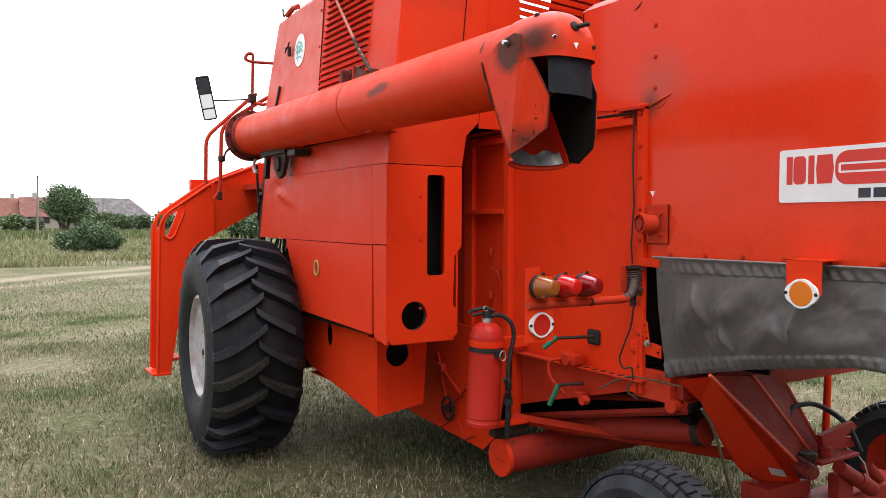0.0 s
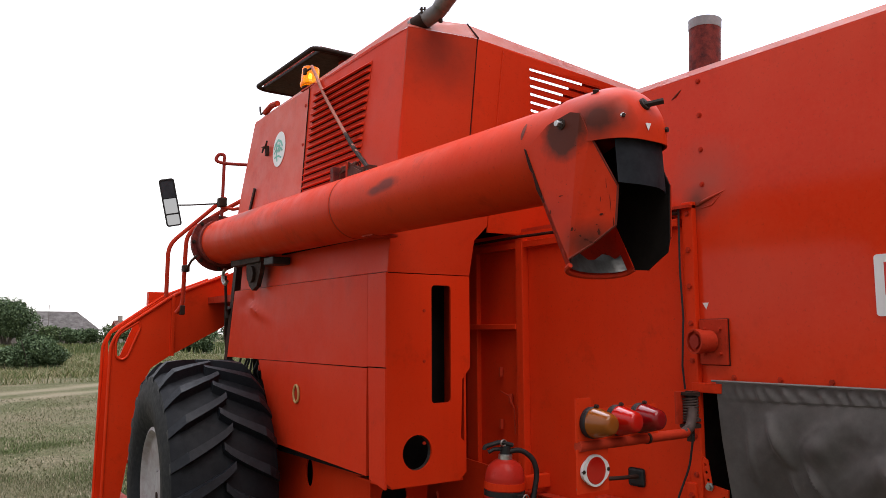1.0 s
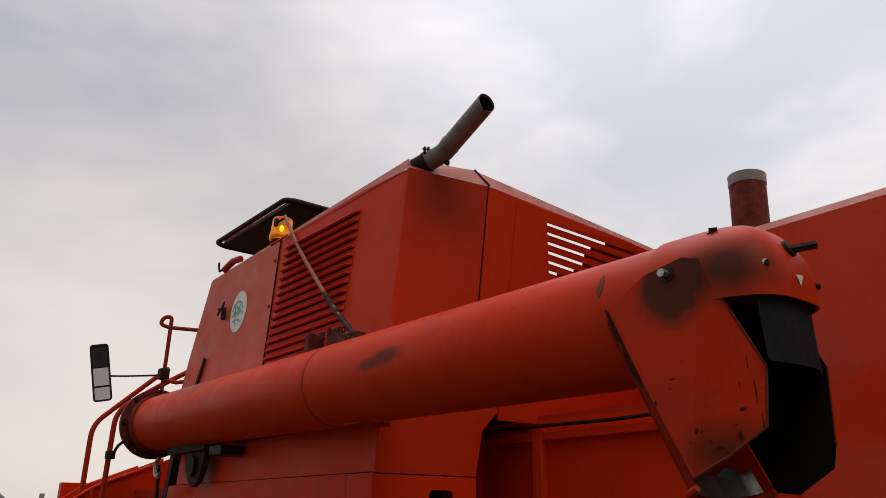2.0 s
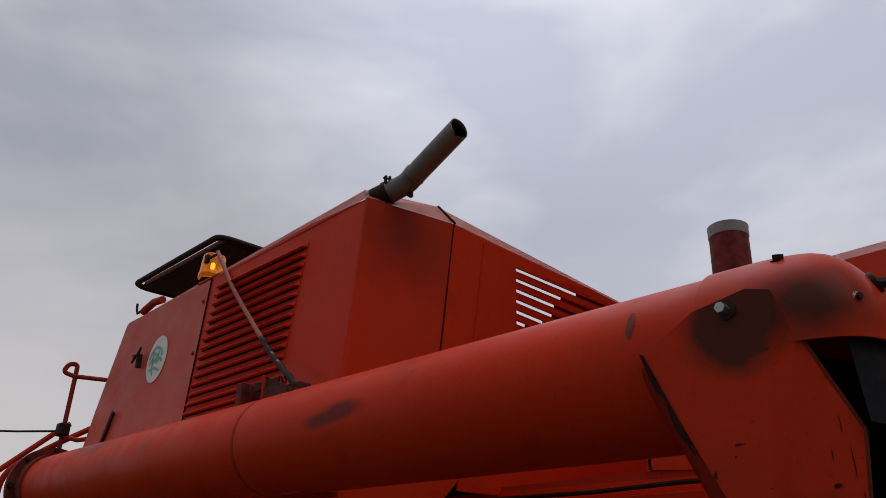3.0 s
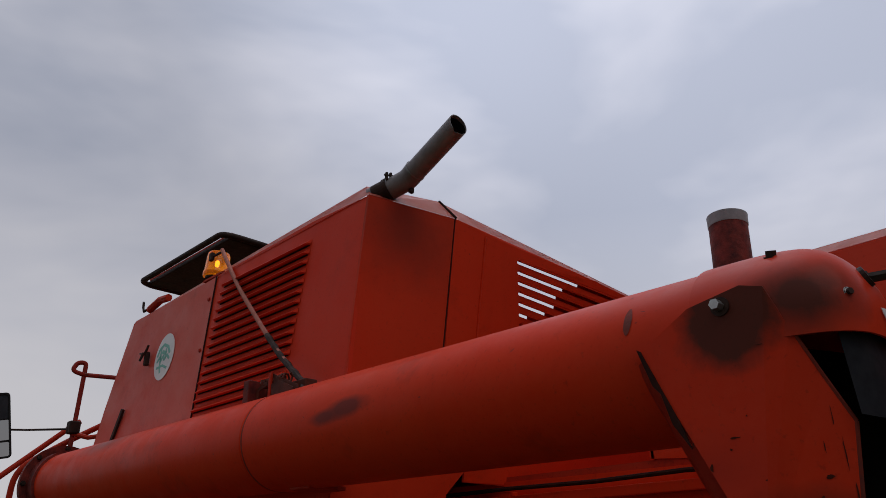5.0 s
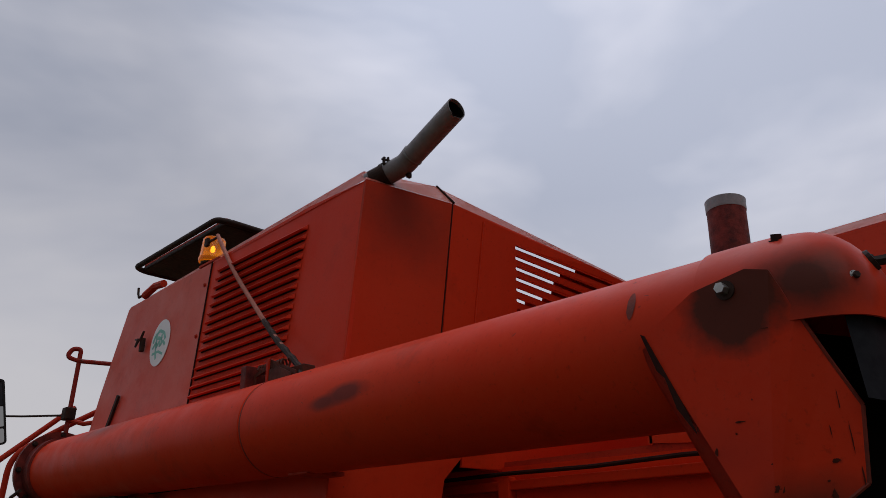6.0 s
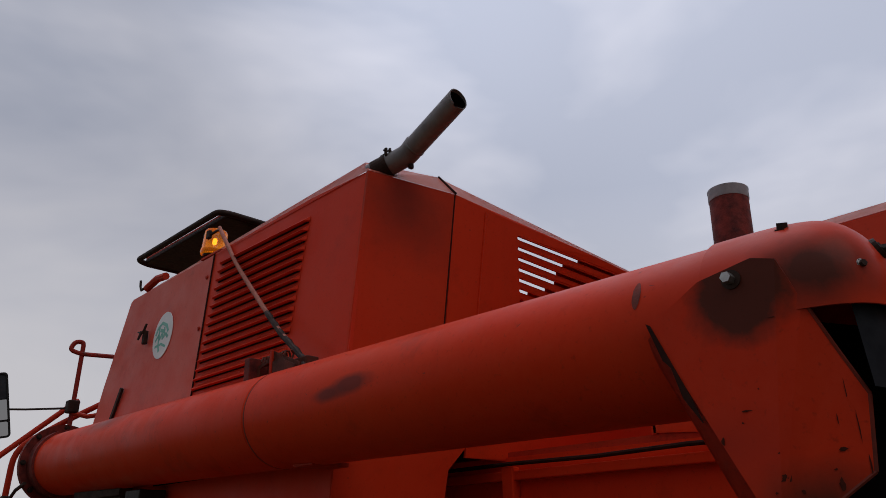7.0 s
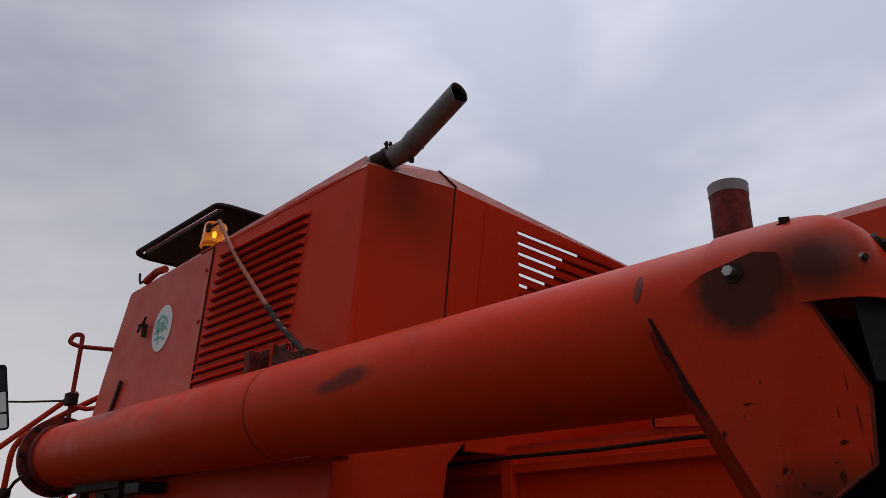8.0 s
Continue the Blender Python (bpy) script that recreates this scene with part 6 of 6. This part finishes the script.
body = part("cylinder", lathe(e0, ea, [(0, 0.085), (0.0, 0.094), (0.022, 0.096), (0.028, 0.092), (0.045, 0.092), (0.05, 0.096), (0.06, 0.0945), (0.49, 0.0945), (0.505, 0.0965), (0.515, 0.0945), (0.545, 0.088), (0.572, 0.07), (0.588, 0.045), (0.592, 0.03)], 40), RED_GLOSS, ext, "red pressure cylinder", True)
part("collar", lathe(e0, ea, [(0.588, 0.034), (0.612, 0.034), (0.616, 0.028)], 20), GALV, ext, "ribbed grey collar", True)
hd = e0 + ea * 0.62
bm = lathe(hd - ea * 0.02, ea, [(0, 0.027), (0.05, 0.025), (0.055, 0.015)], 14)
sweep(rounded([tuple(hd + Vector((0.03, -0.02, 0.035))), tuple(hd + Vector((-0.03, 0.0, 0.055))), tuple(hd + Vector((-0.10, 0.03, 0.035))), tuple(hd + Vector((-0.105, 0.03, 0.02)))], 0.02), 0.011, 8, bm)
sweep([tuple(hd + Vector((-0.01, 0, 0.02))), tuple(hd + Vector((-0.06, 0.015, 0.02))), tuple(hd + Vector((-0.085, 0.025, 0.008)))], 0.010, 6, bm)
part("valve", bm, BLACK, ext, "black valve head")
bm = bmesh.new()
sweep([tuple(hd + Vector((-0.02 + 0.017 * math.cos(a), -0.012, 0.05 + 0.014 * math.sin(a)))) for a in [2 * math.pi * k / 12 for k in range(12)]], 0.004, 6, bm, closed=True)
part("pull_ring", bm, GALV, ext, "pull ring")
hose = [(0.0, -0.01, 0.005), (0.07, -0.03, 0.015), (0.125, -0.06, -0.03), (0.14, -0.07, -0.1), (0.115, -0.07, -0.2), (0.09, -0.08, -0.27), (0.085, -0.09, -0.36)]
part("hose", sweep(rounded([tuple(hd + Vector(p)) for p in hose], 0.06), 0.013, 10), BLACK, ext, "black rubber hose", True)
n0 = hd + Vector((0.085, -0.09, -0.35))
bm = lathe(n0, (-0.02, 0, -1), [(0, 0.014), (0.02, 0.02), (0.05, 0.02), (0.06, 0.015), (0.10, 0.016), (0.105, 0.026), (0.145, 0.028), (0.15, 0.017), (0.33, 0.017), (0.34, 0.013)], 16)
sweep([tuple(n0 + Vector((0.0, -0.01, -0.12))), tuple(n0 + Vector((-0.03, -0.04, -0.05))), tuple(n0 + Vector((-0.065, -0.055, 0.02)))], 0.012, 8, bm)
part("nozzle", bm, BLACK, ext, "black nozzle", True)
bm = lathe(n0 + Vector((0, 0, -0.012)), (0, 0, -1), [(0, 0.0145), (0.018, 0.0145)], 14)
lathe(n0 + Vector((0, 0, -0.065)), (0, 0, -1), [(0, 0.017), (0.012, 0.017)], 14, bm)
part("nozzle_ring", bm, GALV, ext, "grey rings", True)
bm = lathe(e0, ea, [(0.425, 0.0945), (0.425, 0.098), (0.45, 0.098), (0.45, 0.0945)], 40, cap=False)
box(-1.03, -0.98, -0.405, -0.38, 0.945, 0.985, 0.004, bm)
part("band", bm, BLACK, ext, "black clamp band")
bm = bmesh.new()
sweep([(-0.985 + 0.02 * math.cos(a), -0.405, 0.955 + 0.028 * math.sin(a)) for a in [2 * math.pi * k / 12 for k in range(12)]], 0.004, 6, bm, closed=True)
part("band_buckle", bm, GALV, ext, "wire buckle")
holder = red_part("extinguisher_holder", lathe(e0, ea, [(0.455, 0.0945), (0.455, 0.0985), (0.488, 0.0985), (0.488, 0.0945)], 40, cap=False), "red holder of the extinguisher")
red_part("holder_arm", box(-1.0, -0.69, -0.26, -0.22, 0.965, 1.03, 0.004), parent=holder)
red_part("holder_shelf", box(-1.04, -0.74, -0.33, -0.24, 0.525, 0.54, 0.004), parent=holder)
red_part("shelf_arm", box(-0.96, -0.73, -0.30, -0.24, 0.46, 0.53, 0.006), mat=GREASE, parent=holder)

bellows = [(0.0, 0.036), (0.01, 0.036)] + [(0.012 + 0.0063 * k, 0.030 - 0.008 * (k % 2)) for k in range(15)] + [(0.102, 0.036), (0.112, 0.036)]
red_part("bellows", lathe((-0.735, -1.167, 1.374), (0, 0, 1), bellows, 20), "dirty ribbed rubber bellows on the pipe", WORN_GREY, smooth=True)
# unseen sheets added under the body to keep light off the ground
red_part("grain_pan_right", sheet([(2.0, 1.08), (2.0, 0.32), (0.12, 0.255), (-0.03, 0.385), (-0.16, 0.90), (-0.16, 1.0)], [], on_x(0.74), 0.01), mat=RED_DIRTY)
red_part("grain_pan_floor", box(-0.735, 0.735, 0.1, 2.0, 0.36, 0.372), "dark floor added to shade the ground below", GREASE)
red_part("pan_front", box(-0.735, 0.735, 2.0, 2.02, 0.36, 1.0), mat=GREASE)

# ---- field ----
rng = np.random.default_rng(7)


def grass_mat():
    m, n, l, p = nodes_of("mown_grass")
    tc = n.new("ShaderNodeTexCoord").outputs["Object"]
    big = noise_node(n, l, 0.45, 5.0, 0.6, tc)
    fine = noise_node(n, l, 11.0, 10.0, 0.85, tc)
    g = ramp_node(n, l, fine, [(0.30, (0.022, 0.028, 0.010)), (0.5, (0.080, 0.084, 0.036)), (0.70, (0.22, 0.195, 0.118))])
    d = ramp_node(n, l, fine, [(0.30, (0.04, 0.036, 0.018)), (0.52, (0.155, 0.132, 0.080)), (0.72, (0.36, 0.305, 0.215))])
    f = ramp_node(n, l, big, [(0.40, grey(0)), (0.60, grey(1))])
    c = mix_node(n, l, f, g, d)
    lush = ramp_node(n, l, noise_node(n, l, 1.5, 4.0, 0.6, tc), [(0.54, grey(0)), (0.70, grey(0.55))])
    c = mix_node(n, l, lush, c, ramp_node(n, l, fine, [(0.33, (0.030, 0.045, 0.013)), (0.68, (0.13, 0.155, 0.062))]))
    # worn pale track across the field
    sep = n.new("ShaderNodeSeparateXYZ")
    l.new(tc, sep.inputs[0])
    line = n.new("ShaderNodeMath")
    line.operation = "MULTIPLY_ADD"
    line.inputs[1].default_value = -0.95
    l.new(sep.outputs["X"], line.inputs[0])
    l.new(sep.outputs["Y"], line.inputs[2])
    wob = n.new("ShaderNodeMath")
    wob.operation = "MULTIPLY_ADD"
    wob.inputs[1].default_value = 2.2
    l.new(noise_node(n, l, 0.25, 3.0, 0.5, tc), wob.inputs[0])
    l.new(line.outputs[0], wob.inputs[2])
    for centre, half in ((21.0, 0.55), (23.6, 0.65)):
        off = n.new("ShaderNodeMath")
        off.operation = "SUBTRACT"
        off.inputs[1].default_value = centre + 1.1
        l.new(wob.outputs[0], off.inputs[0])
        ab = n.new("ShaderNodeMath")
        ab.operation = "ABSOLUTE"
        l.new(off.outputs[0], ab.inputs[0])
        mr = n.new("ShaderNodeMapRange")
        mr.inputs["From Min"].default_value = half * 1.6
        mr.inputs["From Max"].default_value = half * 0.5
        mr.inputs["To Max"].default_value = 0.6
        l.new(ab.outputs[0], mr.inputs["Value"])
        c = mix_node(n, l, mr.outputs["Result"], c, (0.259, 0.216, 0.151))
    l.new(c, p.inputs["Base Color"])
    p.inputs["Roughness"].default_value = 0.95
    p.inputs["Specular IOR Level"].default_value = 0.1
    bump_node(n, l, p, fine, 0.9, 0.03)
    return m


GRASS = grass_mat()
S = 1500
cut = [-S, -200, -40, -12, -6, 0, 6, 12, 40, 200, S]
bm = bmesh.new()
vv = [[bm.verts.new((x, y, 0)) for y in cut] for x in cut]
for i in range(len(cut) - 1):
    for j in range(len(cut) - 1):
        bm.faces.new((vv[i][j], vv[i + 1][j], vv[i + 1][j + 1], vv[i][j + 1]))
ground = new("ground", finish("ground", bm, GRASS))
tagged(ground, "short mown grass, patchy green and dry yellow", "ground", kind="structure")


def blade_mat(name, stops, rough=0.7):
    m, n, l, p = nodes_of(name)
    info = n.new("ShaderNodeNewGeometry").outputs["Random Per Island"]
    l.new(ramp_node(n, l, info, stops), p.inputs["Base Color"])
    p.inputs["Roughness"].default_value = rough
    p.inputs["Specular IOR Level"].default_value = 0.25
    p.inputs["Subsurface Weight"].default_value = 0.0
    return m


BLADE = blade_mat("grass_blades", [(0.0, (0.038, 0.050, 0.017)), (0.40, (0.082, 0.094, 0.036)), (0.65, (0.155, 0.143, 0.074)), (0.87, (0.27, 0.232, 0.15)), (1.0, (0.47, 0.405, 0.29))])
STRAW = blade_mat("dry_straw", [(0.0, (0.21, 0.17, 0.10)), (1.0, (0.58, 0.49, 0.36))])
WEED = blade_mat("dry_weed_stems", [(0.0, (0.06, 0.09, 0.025)), (0.5, (0.13, 0.15, 0.05)), (0.75, (0.25, 0.22, 0.11)), (1.0, (0.4, 0.34, 0.22))])
# leaf colours lightened so that distance haze is part of them
LEAF = blade_mat("hazed_bush_leaves", [(0.0, (0.038, 0.064, 0.03)), (0.5, (0.078, 0.123, 0.056)), (1.0, (0.14, 0.19, 0.095))])
LEAF2 = blade_mat("hazed_light_bush_leaves", [(0.0, (0.045, 0.075, 0.03)), (0.5, (0.095, 0.14, 0.058)), (1.0, (0.17, 0.21, 0.10))])


def blades(name, pts, height, width, mat, label, category, lean=0.5):
    """Many thin bent blades as one piece of ground cover."""
    n = len(pts)
    h = height * rng.uniform(0.5, 1.25, n)
    a = rng.uniform(0, 2 * np.pi, n)
    b = rng.uniform(0, 2 * np.pi, n)
    side = np.stack([np.cos(a), np.sin(a), np.zeros(n)], 1) * (width * rng.uniform(0.6, 1.3, n))[:, None]
    bend = np.stack([np.cos(b), np.sin(b), np.zeros(n)], 1) * (h * lean * rng.uniform(0.1, 1.3, n))[:, None]
    up = np.zeros((n, 3))
    up[:, 2] = h
    v = np.empty((n, 5, 3))
    v[:, 0], v[:, 1] = pts - side, pts + side
    v[:, 2], v[:, 3] = pts + side * 0.7 + bend * 0.4 + up * 0.6, pts - side * 0.7 + bend * 0.4 + up * 0.6
    v[:, 4] = pts + bend + up * 0.95
    base = np.arange(n) * 5
    quads = np.stack([base, base + 1, base + 2, base + 3], 1)
    tris = np.stack([base + 3, base + 2, base + 4], 1)
    me = bpy.data.meshes.new(name)
    me.from_pydata(v.reshape(-1, 3), [], [tuple(q) for q in quads.tolist()] + [tuple(q) for q in tris.tolist()])
    me.materials.append(mat)
    ob = new(name, me)
    return tagged(ob, label, category, kind="stuff")


def scatter(n, x0, x1, y0, y1, power=1.0, z=0.0):
    u = rng.uniform(0, 1, n) ** power
    p = np.zeros((n, 3))
    p[:, 1] = y0 + (y1 - y0) * u
    p[:, 0] = rng.uniform(x0, x1, n)
    p[:, 2] = z
    return p


def clumped(p, scale=0.8, keep=0.5):
    f = np.array([noise.noise((float(a) * scale, float(b) * scale, 0.0)) for a, b, _ in p])
    return p[f > np.quantile(f, keep) - rng.uniform(0, 0.5, len(p))]


near = scatter(90000, -4.6, 1.6, -1.4, 8.0, 1.2)
blades("short_grass", clumped(near, 0.9, 0.45), 0.05, 0.0028, BLADE, "short mown grass with dry stalks", "grass", 0.9)
blades("short_grass", clumped(scatter(26000, 0.2, 6.0, -2.0, 9.0), 0.9, 0.45), 0.045, 0.003, BLADE, "short mown grass with dry stalks", "grass", 0.9)
blades("field_grass", clumped(scatter(24000, -6.0, 3.5, 8.0, 21.0, 1.1), 0.5, 0.4), 0.038, 0.006, BLADE, "patchy field grass", "grass", 0.9)
blades("tall_weeds", clumped(scatter(90000, -10.0, 16.0, 27.5, 62.0, 1.3), 0.22, 0.6), 0.32, 0.011, WEED, "tall dry weeds along the field's edge", "weeds", 1.3)
blades("dry_cuttings", clumped(scatter(26000, -4.6, 3.0, -1.4, 14.0, 1.2), 1.6, 0.62), 0.018, 0.0035, STRAW, "pale dry grass cuttings lying in patches", "cuttings", 2.2)
blades("far_crop", scatter(12000, -20.0, 60.0, 62.0, 135.0), 0.55, 0.06, blade_mat("far_green_crop", [(0.0, (0.06, 0.09, 0.03)), (0.6, (0.11, 0.14, 0.05)), (1.0, (0.2, 0.2, 0.09))]), "green crop far across the field", "crop", 0.3)


tufts = []
for k in range(80):
    cx, cy, r = rng.uniform(-4.8, 6.0), rng.uniform(-1.5, 12.0), rng.uniform(0.12, 0.4)
    q = rng.normal(size=(int(2600 * r), 3)) * np.array([r, r * 0.8, 0])
    tufts.append(q + np.array([cx, cy, 0]))
blades("green_tufts", np.concatenate(tufts), 0.05, 0.0035, blade_mat("fresh_green_blades", [(0.0, (0.06, 0.085, 0.026)), (0.7, (0.105, 0.145, 0.05)), (1.0, (0.17, 0.19, 0.08))]), "fresh green tufts in the mown grass", "grass", 0.9)


def foliage(centre, size, n, leaf, mat, name, lumps=9):
    """A crown of many small leaves gathered in uneven clumps."""
    c = np.array(centre)
    s = np.array(size)
    d = rng.normal(size=(lumps, 3))
    d /= np.linalg.norm(d, axis=1)[:, None]
    lc = c + d * s * rng.uniform(0.25, 0.78, lumps)[:, None]
    lc[:, 2] = np.maximum(lc[:, 2], c[2] - s[2] * 0.75)
    lr = rng.uniform(0.28, 0.55, lumps)
    k = rng.integers(0, lumps, n)
    q = rng.normal(size=(n, 3))
    q /= np.linalg.norm(q, axis=1)[:, None]
    p = lc[k] + q * s * (lr[k] * rng.uniform(0.55, 1.08, n))[:, None]
    p[:, 2] = np.maximum(p[:, 2], 0.05)
    a, b = rng.normal(size=(n, 3)), rng.normal(size=(n, 3))
    a /= np.linalg.norm(a, axis=1)[:, None]
    b -= (a * b).sum(1)[:, None] * a
    b /= np.linalg.norm(b, axis=1)[:, None]
    sz = leaf * rng.uniform(0.6, 1.5, n)[:, None]
    v = np.stack([p - a * sz, p + b * sz * 0.55, p + a * sz, p - b * sz * 0.55], 1)
    base = np.arange(n) * 4
    me = bpy.data.meshes.new(name)
    me.from_pydata(v.reshape(-1, 3), [], [tuple(x) for x in np.stack([base, base + 1, base + 2, base + 3], 1).tolist()])
    me.materials.append(mat)
    return me


BARK = plain("grey_bark", (0.07, 0.055, 0.042), (0.13, 0.11, 0.09), 6, 0.9, bump=0.5)


def bush(name, x, y, w, h, n, leaf, label, category, mat=None, trunk=0.0, group="", lumps=14):
    ob = thing(name, label, category, (x, y, 0), group)
    cz = h * 0.5 + trunk * 0.5
    b = bmesh.new()
    for k in range(5):
        a = 2 * math.pi * k / 5 + 0.4
        r = 0.035 * h
        sweep([(x + 0.04 * w * math.cos(a), y + 0.04 * w * math.sin(a), -0.02), (x + 0.12 * w * math.cos(a), y + 0.12 * w * math.sin(a), h * 0.35), (x + 0.33 * w * math.cos(a), y + 0.3 * w * math.sin(a), h * 0.75)], [r, r * 0.6, r * 0.2], 6, b)
    part("trunk", b, BARK, ob)
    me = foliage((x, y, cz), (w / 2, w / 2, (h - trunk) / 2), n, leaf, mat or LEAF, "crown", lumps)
    c = new("crown", me)
    c.parent = ob
    c.location = (-x, -y, 0)
    return ob


bush("shrub", 2.0, 39.6, 2.7, 1.95, 9000, 0.055, "dark green shrub at the edge of the field", "shrub")
bush("shrub", 2.9, 39.2, 1.7, 1.45, 4500, 0.052, "low dark green shrub in dry weeds", "shrub")
bush("shrub", 3.2, 40.0, 1.7, 1.0, 2200, 0.07, "low dark green shrub in dry weeds", "shrub")
bush("shrub", 1.1, 39.5, 1.7, 1.2, 2200, 0.07, "low dark green shrub in dry weeds", "shrub")
bush("shrub", 18.2, 65.0, 3.8, 2.6, 5000, 0.11, "rounded dark green shrub in the field", "shrub")
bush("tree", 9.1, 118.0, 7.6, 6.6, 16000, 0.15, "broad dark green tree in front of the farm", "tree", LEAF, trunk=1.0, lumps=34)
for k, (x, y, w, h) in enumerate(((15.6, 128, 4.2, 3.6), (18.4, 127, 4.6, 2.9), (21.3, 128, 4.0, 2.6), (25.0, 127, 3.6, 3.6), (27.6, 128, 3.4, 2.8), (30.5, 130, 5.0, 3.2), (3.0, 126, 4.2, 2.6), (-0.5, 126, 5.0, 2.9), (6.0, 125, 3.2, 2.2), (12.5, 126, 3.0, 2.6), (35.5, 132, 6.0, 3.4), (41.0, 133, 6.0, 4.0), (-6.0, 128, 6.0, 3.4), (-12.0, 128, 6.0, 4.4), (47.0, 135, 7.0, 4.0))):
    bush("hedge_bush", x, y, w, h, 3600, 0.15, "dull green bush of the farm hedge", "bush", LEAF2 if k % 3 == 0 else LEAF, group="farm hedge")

# farm buildings
OLD_ROOF = plain("weathered_grey_roof", (0.12, 0.105, 0.10), (0.36, 0.33, 0.32), 1.1, 0.9, bump=0.5, spec=0.1)
TILE_ROOF = plain("orange_tile_roof", (0.27, 0.12, 0.085), (0.36, 0.19, 0.145), 1.5, 0.85, spec=0.1)
RED_ROOF = plain("faded_red_roof", (0.27, 0.12, 0.10), (0.36, 0.19, 0.16), 1.2, 0.85, spec=0.1)
PLASTER = plain("dirty_plaster", (0.42, 0.38, 0.34), (0.3, 0.26, 0.23), 0.8, 0.9, spec=0.1)
PLANKS = plain("grey_planks", (0.16, 0.14, 0.125), (0.25, 0.22, 0.2), 1.3, 0.9, spec=0.1)
DARKWIN = plain("dark_window", (0.02, 0.022, 0.025), (0.04, 0.04, 0.045), 2, 0.3)


def gabled(name, x0, x1, y0, y1, eave, ridge, roof, wall, label, hip=0.0, windows=(), chimney=None):
    ob = thing(name, label, "building", ((x0 + x1) / 2, (y0 + y1) / 2, 0))
    ym = (y0 + y1) / 2
    b = bmesh.new()
    v = [b.verts.new(p) for p in ((x0, y0, 0), (x1, y0, 0), (x1, y1, 0), (x0, y1, 0), (x0, y0, eave), (x1, y0, eave), (x1, y1, eave), (x0, y1, eave))]
    for q in ((0, 1, 5, 4), (1, 2, 6, 5), (2, 3, 7, 6), (3, 0, 4, 7)):
        b.faces.new([v[i] for i in q])
    r0, r1 = b.verts.new((x0 + 0.05, ym, ridge - 0.1)), b.verts.new((x1 - 0.05 - hip, ym, ridge - 0.1))
    b.faces.new((v[7], v[4], r0))
    b.faces.new((v[5], v[6], r1))
    part("wall", b, wall, ob)
    b = bmesh.new()
    o = 0.4
    e = [(x0 - o, y0 - o, eave - 0.25), (x1 + o, y0 - o, eave - 0.25), (x1 + o - hip, ym, ridge), (x0 - o, ym, ridge), (x0 - o, y1 + o, eave - 0.25), (x1 + o, y1 + o, eave - 0.25)]
    w = [b.verts.new(p) for p in e]
    b.faces.new((w[0], w[1], w[2], w[3]))
    b.faces.new((w[3], w[2], w[5], w[4]))
    if hip:
        b.faces.new((w[1], w[5], w[2]))
    bmesh.ops.solidify(b, geom=b.faces[:], thickness=0.15)
    part("roof", b, roof, ob)
    for wx, wz, ww, wh in windows:
        part("window", box(wx, wx + ww, y0 - 0.06, y0 + 0.1, wz, wz + wh), DARKWIN, ob)
    if chimney:
        part("chimney", box(chimney, chimney + 0.7, ym - 0.4, ym + 0.4, ridge - 1.0, ridge + 0.9), PLASTER, ob)
    return ob


gabled("barn", 14.0, 27.6, 152, 164, 2.6, 6.0, OLD_ROOF, PLANKS, "long old barn with a patchy grey roof", 3.2, ((16.5, 1.2, 3.2, 1.1), (21.0, 1.3, 1.0, 1.0)))
gabled("farm_house", 6.6, 13.4, 163, 172, 2.6, 6.2, RED_ROOF, PLASTER, "farm house with a faded red roof", 0, ((7.5, 1.1, 1.0, 1.2), (10.2, 1.1, 1.0, 1.2)), 8.6)
gabled("farm_house", -4.5, 6.3, 166, 175, 2.6, 6.0, TILE_ROOF, PLASTER, "farm house with an orange tile roof", 0, ((0.5, 1.1, 1.0, 1.2), (3.2, 1.1, 1.0, 1.2)), 5.0)
gabled("far_house", 31.0, 38.5, 150, 158, 2.3, 4.3, RED_ROOF, PLASTER, "low house with a dull roof", 0, ((32.5, 0.9, 1.0, 1.1),), 31.4)
pole = thing("utility_pole", "leaning grey wooden utility pole in the field", "utility pole", (2.85, 80.5, 0))
part("post", sweep([(2.85, 80.5, -0.05), (2.86, 80.5, 3.0), (2.92, 80.5, 6.0)], [0.11, 0.1, 0.08], 8), PLANKS, pole)
part("insulator", box(2.88, 2.98, 80.42, 80.58, 5.75, 5.95), GREASE, pole)
pole2 = thing("aerial_mast", "thin grey mast beside the barn", "mast", (19.0, 151, 0))
part("rod", sweep([(19.0, 151, 0), (19.0, 151, 7.0)], 0.06, 6), PLANKS, pole2)
